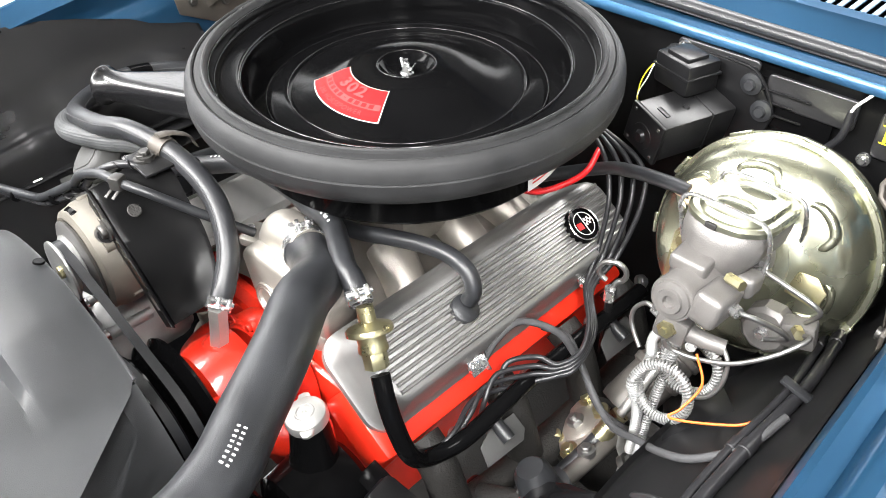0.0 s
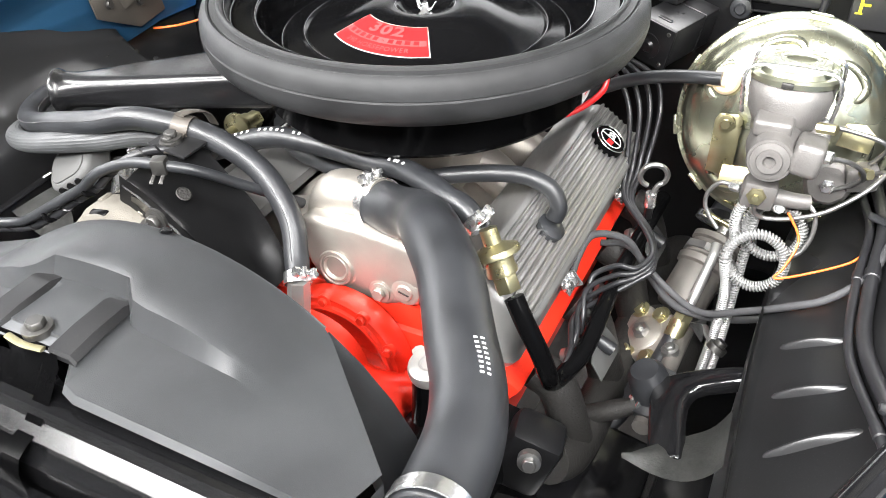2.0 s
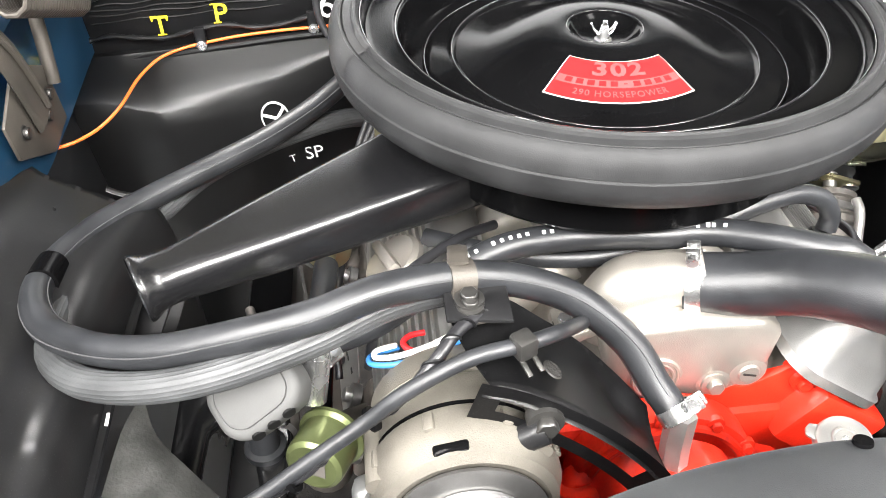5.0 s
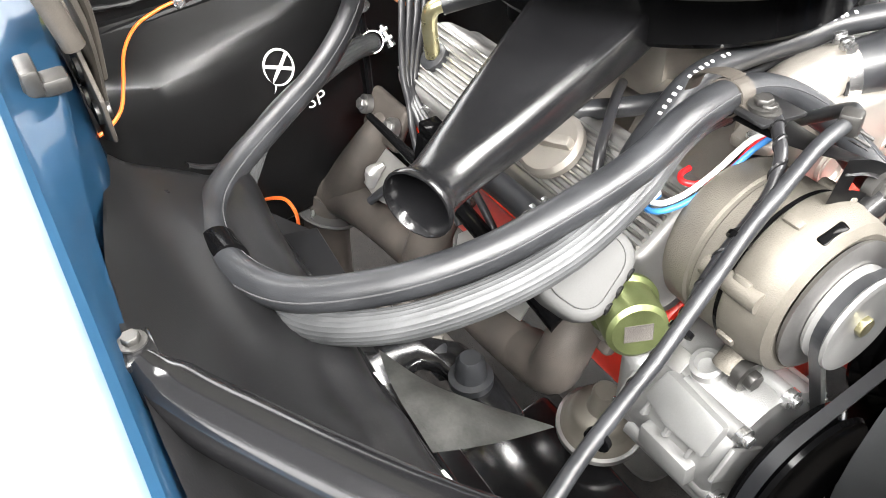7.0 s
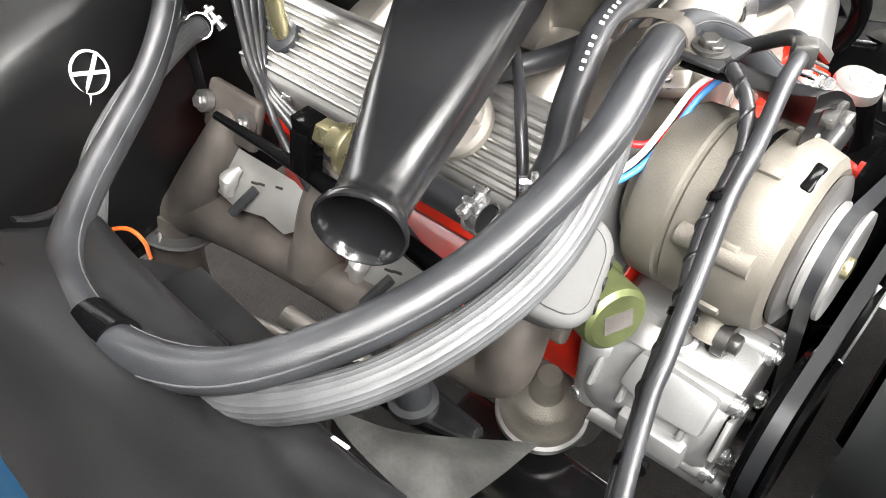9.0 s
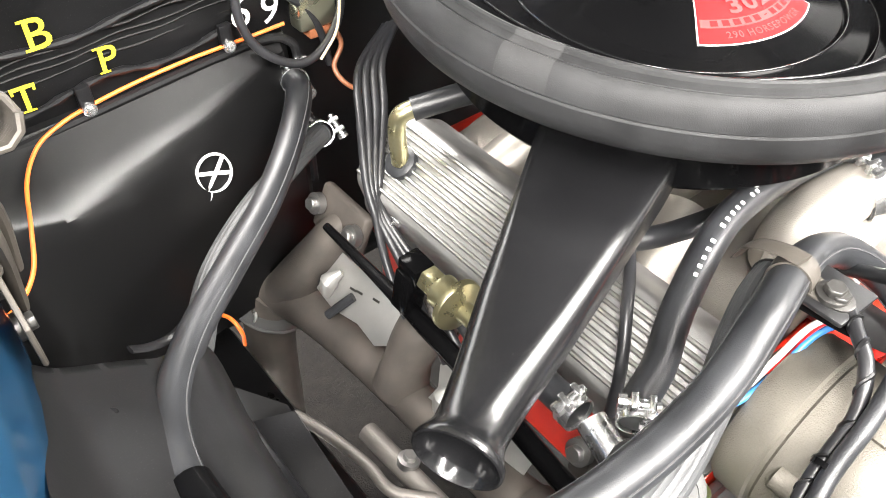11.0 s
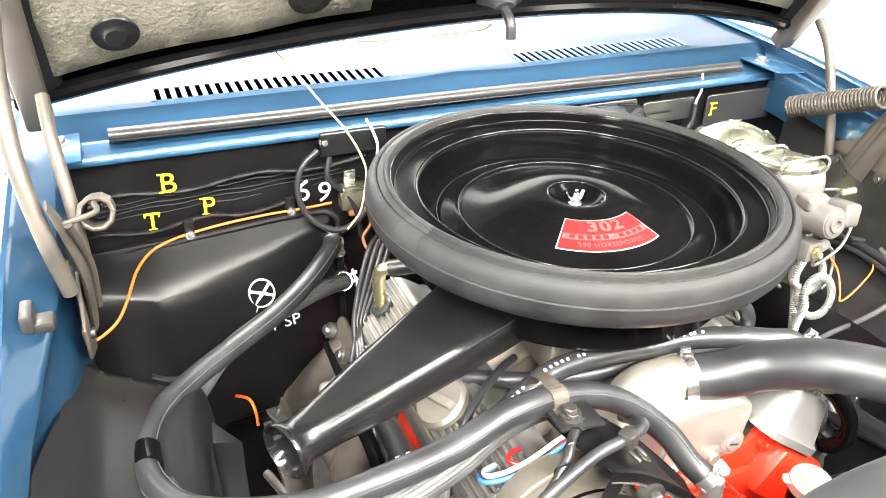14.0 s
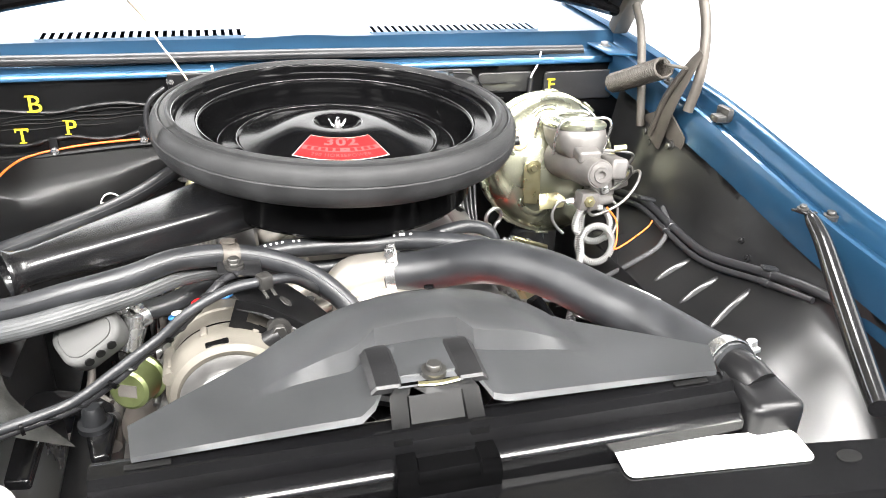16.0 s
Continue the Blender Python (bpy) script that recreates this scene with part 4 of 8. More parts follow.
part("silver_band", sheet([[on_lid(a, r, 0.0014) for r in (0.0905, 0.0945, 0.0985)] for a in np.linspace(A0 + 1.2, A1 - 1.2, 24)]), M["print"], lid)
bm = bmesh.new()
for k in range(10):
    a = AM + (k - 4.5) * 6.1
    if k == 5:
        sheet([[on_lid(a + da, r, 0.0018) for r in (0.0940, 0.0950)] for da in (-1, 1)], 0, bm)
        continue
    sheet([[on_lid(a + da, r, 0.0018) for r in (0.0918, 0.0945, 0.0972)] for da in (-1.9, 0, 1.9)], 0, bm)
part("word_blocks", bm, M["decal"], lid, "row of plain red blocks on the silver band")
part("caption", text_mesh("290 HORSEPOWER", 0.0088, bend_at(0.1085), None, 1.16, 0.012, 1.06), M["print"], lid, "silver printed words")
nut = bmesh.new()
lathe([(0, 0.931), (0.0035, 0.931), (0.005, 0.926), (0.006, 0.9195), (0.0095, 0.9175), (0.0095, 0.916)], 18, TILT_AC, nut)
for s in (-1, 1):
    tube([TILT_AC @ Vector((s * 0.002, 0, 0.922)), TILT_AC @ Vector((s * 0.008, 0.002, 0.9255)), TILT_AC @ Vector((s * 0.0125, 0.003, 0.933))], [0.003, 0.003, 0.0022], 10, 4, nut, flat=0.45)
tube([TILT_AC @ Vector((0, 0, 0.925)), TILT_AC @ Vector((0, 0, 0.936))], 0.0024, 10, 2, nut)
part("wing_nut", nut, M["zinc"], cleaner, "bright zinc wing nut")

# snorkel
axis = Vector((-0.239, -0.116, -0.012)).normalized()
across = axis.cross(Z).normalized()
upw = across.cross(axis).normalized()
if upw.z < 0:
    upw, across = -upw, -across
start = Vector((-0.187, -0.097, 0.847))
sections = []
for s, w, h, r, dz in ((-0.05, 0.116, 0.044, 0.006, 0.001), (0.0, 0.108, 0.046, 0.009, 0.0), (0.08, 0.088, 0.045, 0.012, -0.001), (0.16, 0.068, 0.044, 0.015, -0.002), (0.215, 0.052, 0.042, 0.018, -0.002), (0.238, 0.047, 0.042, 0.020, -0.002)):
    c = start + axis * s + Vector((0, 0, dz))
    sections.append([c + across * x + upw * y for x, y in rounded(w, h, r, 6)])
for s, r in ((0.25, 0.0230), (0.256, 0.0243), (0.2605, 0.0265), (0.2640, 0.0284), (0.2668, 0.0291), (0.2690, 0.0286), (0.2695, 0.0272), (0.2670, 0.0252), (0.258, 0.0225), (0.245, 0.020), (0.16, 0.0175), (0.03, 0.013), (0.0, 0.001)):
    c = start + axis * s + Vector((0, 0, -0.002))
    ang = [math.atan2(y, x) for x, y in rounded(0.047, 0.042, 0.020, 6)]
    sections.append([c + across * r * math.cos(a) + upw * r * math.sin(a) for a in ang])
lining = []
for s, r in ((0.2685, 0.0262), (0.2650, 0.0242), (0.2590, 0.0222), (0.252, 0.0206), (0.244, 0.0188), (0.2, 0.017), (0.16, 0.016), (0.05, 0.010), (0.04, 0.001)):
    c = start + axis * s + Vector((0, 0, -0.002))
    lining.append([c + across * r * math.cos(k * math.pi / 18) + upw * r * math.sin(k * math.pi / 18) for k in range(37)])
part("throat", sheet(lining, 0.0), M["enamel"], cleaner, "dull dark throat of the snorkel")
snorkel = part("snorkel", loft(sections), M["snorkel"], cleaner, "tapered gloss black intake snorkel with a flared mouth", 50)
part("foam_splice", sheet([[TILT_AC @ Vector(((r + 0.0008) * math.cos(radians(b)), (r + 0.0008) * math.sin(radians(b)), z + 0.0008)) for r, z in RING[3:18]] for b in (190, 193, 196, 199)]), M["foamtape"], cleaner, "taped joint of the seal ring")

# ---- engine block, heads and manifold ----
block = thing("engine_block", (0, -0.05, 0.3), "orange red painted engine block, heads and front cover", "engine")
part("block", box(0.36, 0.50, 0.22, pose(0, -0.01, 0.54), 0.02), M["red"], block)
part("oil_pan", box(0.30, 0.48, 0.2, pose(0, 0.0, 0.34), 0.03, seg=3), M["darkiron"], block, "dark iron oil pan")
for s in (-1, 1):
    head = [(-0.03, -0.05), (0.064, -0.05), (0.064, 0.024), (-0.03, 0.020)]
    m = Matrix.Translation((s * 0.172, 0.168, 0.648)) @ Matrix.Rotation(radians(s * 38), 4, "Y") @ Matrix.Rotation(radians(90), 4, "X")
    part("cylinder_head", prism([(s * x, y) for x, y in (head if s > 0 else head[::-1])], 0.443, m, 0.008), M["red"], block, "orange red cylinder head")
    for dx, dz in ((-0.01, -0.01), (-0.045, 0.035)):
        bolt(block, (s * (0.19 + dx), -0.253, 0.645 + dz), (0, -1, 0), "red", 1.0)
ring = lathe([(0, 0.004), (0.050, 0.004), (0.060, 0.006), (0.072, 0.009), (0.0735, 0.0135), (0.077, 0.0150), (0.0800, 0.0135), (0.0810, 0.0095), (0.083, 0.0085), (0.0870, 0.0085), (0.0895, 0.004), (0.090, -0.02)], 64, aim((0.01, -0.285, 0.600), (0, -1, 0.1)))
for a in (62, 96, 30, 128):
    bolt(block, (0.01 + 0.085 * math.cos(radians(a)), -0.2945 + 0.0085 * math.sin(radians(a)), 0.600 + 0.0845 * math.sin(radians(a))), (0, -1, 0.1), "red", 0.75)
part("pump_rim", ring, M["red"], block, "raised round casting rim")
bm = prism([(-0.10, -0.14), (0.10, -0.14), (0.115, -0.02), (0.08, 0.05), (-0.08, 0.05), (-0.115, -0.02)], 0.03, Matrix.Translation((0, -0.275, 0.58)) @ Matrix.Rotation(radians(90), 4, "X"), 0.01)
part("front_deck", prism([(-0.13, 0.45), (0.13, 0.45), (0.215, 0.60), (0.172, 0.69), (0.138, 0.712), (0.10, 0.69), (-0.10, 0.69), (-0.138, 0.712), (-0.172, 0.69), (-0.215, 0.60)], 0.012, Matrix.Translation((0, -0.236, -0.012)) @ Matrix.Rotation(radians(90), 4, "X"), 0.004), M["red"], block, "orange red front face of block and heads")
part("timing_cover", bm, M["red"], block, "orange red timing cover")
# water pump
bm = lathe([(0, 0.06), (0.03, 0.06), (0.034, 0.04), (0.06, 0.03), (0.066, 0.01), (0.066, -0.03), (0, -0.03)], 36, aim((0, -0.335, 0.62), (0, -1, 0)))
for s in (-1, 1):
    tube([(s * 0.02, -0.33, 0.62), (s * 0.07, -0.325, 0.60), (s * 0.10, -0.30, 0.585), (s * 0.105, -0.275, 0.58)], [0.04, 0.034, 0.032, 0.036], 16, 5, bm)
tube([(0.0, -0.335, 0.63), (-0.004, -0.328, 0.672), (-0.004, -0.326, 0.684)], [0.045, 0.026, 0.018], 16, 4, bm)
part("water_pump", bm, M["red"], block, "orange red water pump")
part("nipple", tube([(-0.005, -0.328, 0.675), (-0.004, -0.322, 0.705), (-0.002, -0.318, 0.738)], 0.0125, 6, 3), M["shield"], block, "bright hexagonal hose nipple")
for x, z in ((0.05, 0.65), (-0.05, 0.65), (0.06, 0.58), (-0.06, 0.58)):
    bolt(block, (x, -0.372, z), (0, -1, 0), "red", 1.0)

intake = thing("intake_manifold", (0, -0.02, 0.65), "cast aluminium intake manifold with thermostat housing", "intake manifold")
rows = []
for y in (-0.242, -0.232, -0.19, -0.12, 0.0, 0.1, 0.16, 0.17):
    hgt = 0.715 if -0.22 < y < 0.15 else 0.70
    rows.append([Vector((x, y, z)) for x, z in ((-0.175, 0.60), (-0.168, 0.675), (-0.145, 0.695), (-0.10, 0.69), (-0.06, hgt), (0, hgt + 0.005), (0.06, hgt), (0.10, 0.69), (0.145, 0.695), (0.168, 0.675), (0.175, 0.60))])
part("body", sheet(smooth_grid(rows, 3, 3), 0.01), M["cast"], intake, angle=50)
bm = prism([(-0.052, 0.100), (-0.040, 0.050), (-0.022, 0.022), (0.004, 0.016), (0.030, 0.021), (0.058, 0.016), (0.086, 0.028), (0.106, 0.048), (0.113, 0.096), (0.092, 0.112), (0.030, 0.118), (-0.036, 0.116)], 0.053, Matrix.Translation((0, -0.199, 0.653)) @ Matrix.Rotation(radians(90), 4, "X"), 0.009, seg=3)
for bx, bz, br in ((0.0, 0.709, 0.027), (0.057, 0.692, 0.017), (0.088, 0.701, 0.018)):
    part("boss", lathe([(0, 0.0012), (br * 0.80, 0.0012), (br * 0.95, 0.0), (br * 1.15, -0.006)], 28, aim((bx, -0.252, bz), (0, -1, 0.05))), M["cast"], intake)
part("water_crossover", bm, M["cast"], intake)
for i, (a, b) in enumerate((((-0.05, -0.1), (-0.14, -0.13)), ((-0.05, 0.0), (-0.14, 0.0)), ((0.05, -0.1), (0.14, -0.13)), ((0.05, 0.0), (0.14, 0.0)), ((0.05, 0.07), (0.14, 0.1)), ((-0.05, 0.07), (-0.14, 0.1)))):
    part("runner", tube([(a[0], a[1], 0.73), ((a[0] + b[0]) / 2, (a[1] + b[1]) / 2, 0.705), (b[0], b[1], 0.66)], [0.03, 0.028, 0.03], 16, 4), M["cast"], intake)
part("plug", lathe([(0, -0.0015), (0.0125, -0.0015), (0.0142, 0.0), (0.0148, 0.0022), (0.0162, 0.0024), (0.0168, 0.0008), (0.0185, 0.0006), (0.0195, 0.0022), (0.0215, 0.0022), (0.0235, -0.003)], 36, aim((0.0, -0.2545, 0.709), (0, -1, 0.1))), M["cast"], intake, "round core plug")
bolt(intake, (0.057, -0.2545, 0.692), (0, -1, 0.1), "cast", 1.1)
part("slotted_plug", lathe([(0, 0.002), (0.009, 0.002), (0.0105, 0.0)], 24, aim((0.088, -0.2535, 0.701), (0, -1, 0.05))), M["cast"], intake)
part("slot", box(0.013, 0.0012, 0.0022, pose(0.088, -0.2557, 0.7011, 0, 15, 0), 0.0003), M["darkiron"], intake, "dark screwdriver slot")
part("thermostat_housing", tube([(-0.03, -0.200, 0.728), (-0.029, -0.200, 0.752), (-0.016, -0.202, 0.773), (0.01, -0.204, 0.780), (0.045, -0.212, 0.787)], [0.033, 0.032, 0.030, 0.027, 0.025], 24, 5), M["cast"], intake, "cast aluminium thermostat housing")
part("housing_flange", prism([(-0.055, -0.02), (0.055, -0.02), (0.062, 0), (0.055, 0.02), (-0.055, 0.02), (-0.062, 0)], 0.012, pose(-0.03, -0.200, 0.742, 0, 0, 20), 0.003), M["cast"], intake)
for s in (-1, 1):
    bolt(intake, (-0.03 + s * 0.05 * math.cos(radians(20)), -0.200 + s * 0.05 * math.sin(radians(20)), 0.752), (0, 0, 1), "zinc", 1.0)
part("carburettor", box(0.15, 0.19, 0.115, pose(0, 0.0, 0.775), 0.02), M["cast"], intake, "pale cast carburettor body")


# ---- valve covers ----
def valve_cover(s, label):
    root = thing("valve_cover", (s * 0.2, -0.04, 0.68), label, "valve cover", "valve covers")
    m = Matrix.Translation((0.180 if s > 0 else -0.192, -0.045, 0.700)) @ Matrix.Rotation(radians(s * 36), 4, "Y")
    L = 0.46
    rows = []
    for w, l, r, h in ((0.128, L, 0.03, -0.022), (0.128, L, 0.03, -0.012), (0.119, L - 0.009, 0.028, -0.008), (0.108, L - 0.020, 0.026, 0.012), (0.093, L - 0.032, 0.024, 0.036), (0.087, L - 0.040, 0.022, 0.042), (0.081, L - 0.048, 0.02, 0.044)):
        rows.append([m @ Vector((x, y, h)) for x, y in rounded(w, l, r, 8)])
    part("shell", loft(rows), M["cover"], root, "satin cast aluminium shell")
    rib = mesh_of("rib", ribbed(0.0048, L - 0.056, 0.0045), M["rib"])
    for k in range(9):
        x = -0.0336 + 0.0084 * k
        piece("rib", rib, m @ Matrix.Translation((x, 0, 0.0440)), root)
    return root, m


def ribbed(w, l, h):
    return prism([(-w / 2, -h * 0.3), (w / 2, -h * 0.3), (w * 0.42, h * 0.6), (w * 0.2, h), (-w * 0.2, h), (-w * 0.42, h * 0.6)], l, Matrix.Translation((0, l / 2, 0)) @ Matrix.Rotation(radians(90), 4, "X"))


cover_d, MD = valve_cover(1, "ribbed aluminium valve cover with round black emblem")
cover_p, MP = valve_cover(-1, "ribbed aluminium valve cover with oil filler cap")


def on_cover(m, y, up=0.049, x=0.0):
    return m @ Vector((x, y + 0.045, up))


def cover_axis(m):
    return m.to_3x3() @ Z


emb = part("emblem", lathe([(0, 0.006), (0.021, 0.006), (0.0235, 0.005), (0.024, 0.0), (0.024, -0.004)], 36, aim(on_cover(MD, 0.092), cover_axis(MD))), M["gloss"], cover_d, "round black emblem with small flags")
em = aim(on_cover(MD, 0.092, 0.0553), cover_axis(MD))
part("emblem_ring", lathe([(0.0215, 0.0062), (0.0225, 0.0070), (0.0235, 0.0062)], 40, aim(on_cover(MD, 0.092), cover_axis(MD))), M["zinc"], emb, "thin bright ring")
part("red_flag", prism([(-0.013, -0.005), (-0.004, -0.006), (-0.004, 0.003), (-0.013, 0.004)], 0.0006, em), M["redwire"], emb)
part("inner_ring", lathe([(0.0152, 0.0), (0.0157, 0.0006), (0.0162, 0.0)], 36, em), M["white"], emb)
for i in range(4):
    for j in range(3):
        if (i + j) % 2 == 0:
            x, y = 0.002 + i * 0.0028, -0.004 + j * 0.0034
            part("flag_check", prism([(x, y), (x + 0.0028, y - 0.0004), (x + 0.0028, y + 0.003), (x, y + 0.0034)], 0.0005, em), M["white"], emb)
part("emblem_line", prism([(-0.0004, -0.015), (0.0004, -0.015), (0.0004, 0.015), (-0.0004, 0.015)], 0.0006, em), M["white"], emb)


def grommet(m, y, parent):
    part("grommet", lathe([(0, 0.006), (0.012, 0.006), (0.017, 0.003), (0.0175, -0.004)], 24, aim(on_cover(m, y), cover_axis(m))), M["rubber"], parent, "black rubber grommet")


grommet(MD, -0.124, cover_d)
grommet(MP, 0.117, cover_p)
cap = thing("oil_filler_cap", on_cover(MP, -0.106), "bright twist-on oil filler cap on the ribbed cover", "cap")
cm = aim(on_cover(MP, -0.106), cover_axis(MP))
part("cap", lathe([(0, 0.014), (0.02, 0.014), (0.03, 0.012), (0.034, 0.007), (0.034, 0.0), (0.03, -0.003)], 36, cm), M["cast"], cap)
part("grip", box(0.058, 0.012, 0.014, cm @ pose(0, 0, 0.016, 0, 0, 20), 0.004), M["cast"], cap)

# ---- exhaust manifolds ----
ex = thing("exhaust_manifold", (-0.3, 0, 0.5), "heat-greyed brown cast iron exhaust manifold with bright shields", "exhaust manifold", "exhaust manifolds")
part("log", tube([(-0.318, 0.262, 0.502), (-0.308, 0.215, 0.512), (-0.302, 0.15, 0.518), (-0.302, 0.06, 0.530), (-0.304, -0.05, 0.547), (-0.304, -0.13, 0.556), (-0.301, -0.19, 0.563)], [0.031, 0.031, 0.027, 0.024, 0.0235, 0.024, 0.026], 20, 6), M["manifold"], ex)
part("rear_runner", tube([(-0.240, 0.172, 0.640), (-0.268, 0.178, 0.628), (-0.288, 0.192, 0.596), (-0.303, 0.212, 0.556), (-0.312, 0.235, 0.515)], [0.0195, 0.021, 0.0235, 0.027, 0.030], 18, 6), M["manifold"], ex)
part("front_runner", tube([(-0.255, -0.225, 0.645), (-0.285, -0.232, 0.640), (-0.304, -0.235, 0.615), (-0.306, -0.222, 0.585), (-0.301, -0.18, 0.565)], [0.024, 0.024, 0.024, 0.025, 0.027], 18, 6), M["manifold"], ex)
for y in (0.012,):
    part("runner", tube([(-0.25, y, 0.64), (-0.278, y, 0.622), (-0.294, y + 0.004, 0.585), (-0.303, y + 0.006, 0.545)], [0.028, 0.027, 0.025, 0.030], 16, 5), M["manifold"], ex)
for y, w in ((0.172, 0.085), (-0.225, 0.08), (0.012, 0.075)):
    part("port_flange", box(0.014, w, 0.056, pose(-0.262, y, 0.645, 0, 25), 0.006, seg=3), M["manifold"], ex)
    for dy in (-w * 0.4, w * 0.4):
        bolt(ex, (-0.276, y + dy, 0.655), (-0.9, 0, 0.42), "steel", 1.1)
for y in (-0.088, 0.112):
    SHM = Matrix.Translation((-0.288, y, 0.582)) @ Matrix.Rotation(radians(-58), 4, "Y") @ pose(0, 0, 0, 0, 0, 90)
    bm = prism([(-0.066, -0.026), (-0.040, -0.034), (0.058, -0.032), (0.070, -0.018), (0.060, 0.002), (0.066, 0.026), (0.030, 0.030), (-0.012, 0.020), (-0.046, 0.024), (-0.064, 0.010)], 0.002, SHM, 0.0008)
    shield = part("heat_shield", bm, M["shield"], ex, "bright slotted spark plug heat shield")
    for d in (-0.022, 0.004, 0.014):
        part("slot", box(0.011, 0.003, 0.003, SHM @ pose(d, -0.012 + d * 0.3, 0.001, 0, 0, 12), 0.0006), M["dark"], shield)
    part("boot_fold", tube([SHM @ Vector((0.045, 0.02, 0.004)), SHM @ Vector((0.042, 0.0, 0.012)), SHM @ Vector((0.036, -0.016, 0.006))], [0.006, 0.011, 0.004], 12, 4), M["shield"], shield, "rolled lip over the plug")
    part("plug_wire_boot", tube([SHM @ Vector((0.02, 0.03, 0.016)), SHM @ Vector((0.012, 0.012, 0.012)), SHM @ Vector((0.006, -0.004, 0.006))], 0.0055, 10, 3), M["rubber"], shield, "grey rubber plug boot")
part("outlet", tube([(-0.318, 0.255, 0.505), (-0.328, 0.264, 0.47), (-0.335, 0.27, 0.40), (-0.33, 0.29, 0.2)], [0.034, 0.034, 0.033, 0.03], 18, 5), M["manifold"], ex)
part("outlet_gasket", lathe([(0, 0.003), (0.05, 0.003), (0.052, 0.0), (0.05, -0.003), (0, -0.003)], 32, aim((-0.326, 0.261, 0.478), (-0.3, 0.15, -1))), M["tin"], ex, "bright round outlet gasket")
riser = part("heat_riser", tube([(-0.325, 0.268, 0.505), (-0.345, 0.272, 0.509), (-0.366, 0.276, 0.512)], 0.009, 12, 3), M["iron"], ex, "rusty heat riser shaft")
part("counterweight", box(0.014, 0.03, 0.04, pose(-0.366, 0.282, 0.522, 20), 0.004), M["iron"], riser)
part("spring", lathe([(0.004, 0.004), (0.016, 0.004), (0.017, 0), (0.016, -0.004), (0.004, -0.004)], 24, aim((-0.352, 0.274, 0.511), (-1, 0.1, 0.1))), M["steel"], riser)
part("pin", tube([(-0.350, 0.260, 0.498), (-0.357, 0.244, 0.490), (-0.363, 0.237, 0.488)], 0.0022, 8, 3), M["zinc"], riser)

ex = thing("exhaust_manifold", (0.3, 0, 0.5), "dark cast iron exhaust manifold deep beside the block", "exhaust manifold", "exhaust manifolds")
part("log", tube([(0.268, -0.27, 0.53), (0.278, -0.235, 0.51), (0.284, -0.19, 0.50), (0.286, -0.1, 0.492), (0.288, 0.02, 0.492), (0.29, 0.13, 0.496), (0.295, 0.19, 0.50)], [0.028, 0.03, 0.027, 0.026, 0.027, 0.03, 0.032], 18, 5), M["darkiron"], ex)
for y in (-0.225, -0.10, 0.03, 0.145):
    part("port", tube([(0.235, y, 0.62), (0.262, y, 0.598), (0.282, y + 0.01, 0.51)], [0.024, 0.023, 0.024], 14, 4), M["darkiron"], ex)
    bolt(ex, (0.262, y + 0.032, 0.622), (0.8, 0, 0.6), "steel", 0.9)
for y, z in ((-0.145, 0.598), (0.085, 0.600)):
    shield = part("heat_shield", prism([(-0.035, -0.018), (0.026, -0.022), (0.034, -0.010), (0.028, 0.015), (-0.015, 0.018), (-0.034, 0.008)], 0.002, Matrix.Translation((0.288, y, z)) @ Matrix.Rotation(radians(58), 4, "Y") @ pose(0, 0, 0, 0, 0, 90), 0.0008), M["tin"], ex, "bright spark plug heat shield")
    part("plug_boot", tube([(0.262, y, 0.625), (0.283, y, 0.612), (0.300, y, 0.604)], 0.0085, 12, 3), M["rubber"], shield, "black spark plug boot")
part("outlet", tube([(0.295, 0.18, 0.495), (0.31, 0.225, 0.485), (0.33, 0.25, 0.44), (0.33, 0.26, 0.35), (0.33, 0.3, 0.2)], [0.034, 0.036, 0.036, 0.034, 0.03], 18, 5), M["darkiron"], ex)
part("flange", box(0.11, 0.055, 0.016, pose(0.33, 0.252, 0.435, 25), 0.005), M["darkiron"], ex)


# ---- alternator and front drive ----
alt = thing("alternator", (-0.185, -0.33, 0.67), "cast aluminium alternator with belt pulley", "alternator")
AX = aim((-0.185, -0.345, 0.745), (0, -1, 0))
part("rear_frame", lathe([(0, -0.078), (0.03, -0.078), (0.045, -0.074), (0.05, -0.066), (0.063, -0.062), (0.0675, -0.056), (0.0685, -0.034), (0.0665, -0.032), (0.0665, -0.029), (0.0685, -0.027), (0.0685, 0.0), (0, 0.0)], 56, AX), M["casing"], alt)
part("case_gap", lathe([(0.0687, -0.0014), (0.0692, -0.0014), (0.0692, 0.0018), (0.0687, 0.0018)], 56, AX), M["gloss"], alt, "dark gap between the case halves")
part("stator", lathe([(0, -0.010), (0.0645, -0.010), (0.0645, 0.004), (0, 0.004)], 48, AX), M["darkiron"], alt, "dark laminated stator ring")
part("front_frame", lathe([(0, 0.003), (0.070, 0.003), (0.0715, 0.007), (0.0715, 0.026), (0.0690, 0.032), (0.0665, 0.042), (0.060, 0.0465), (0.054, 0.0445), (0.045, 0.040), (0.032, 0.041), (0.028, 0.046), (0, 0.046)], 56, AX), M["casing"], alt)
part("vent", box(0.009, 0.026, 0.006, AX @ Matrix.Rotation(radians(100), 4, "Z") @ pose(0.0655, 0, 0.036, 0, 70, 0), 0.0025), M["gloss"], alt, "dark cooling slot")
for k in range(8):
    a = radians(20 + 45 * k)
    part("lug", box(0.010, 0.008, 0.016, AX @ Matrix.Rotation(a, 4, "Z") @ pose(0.0695, 0, 0.014), 0.002), M["casing"], alt)
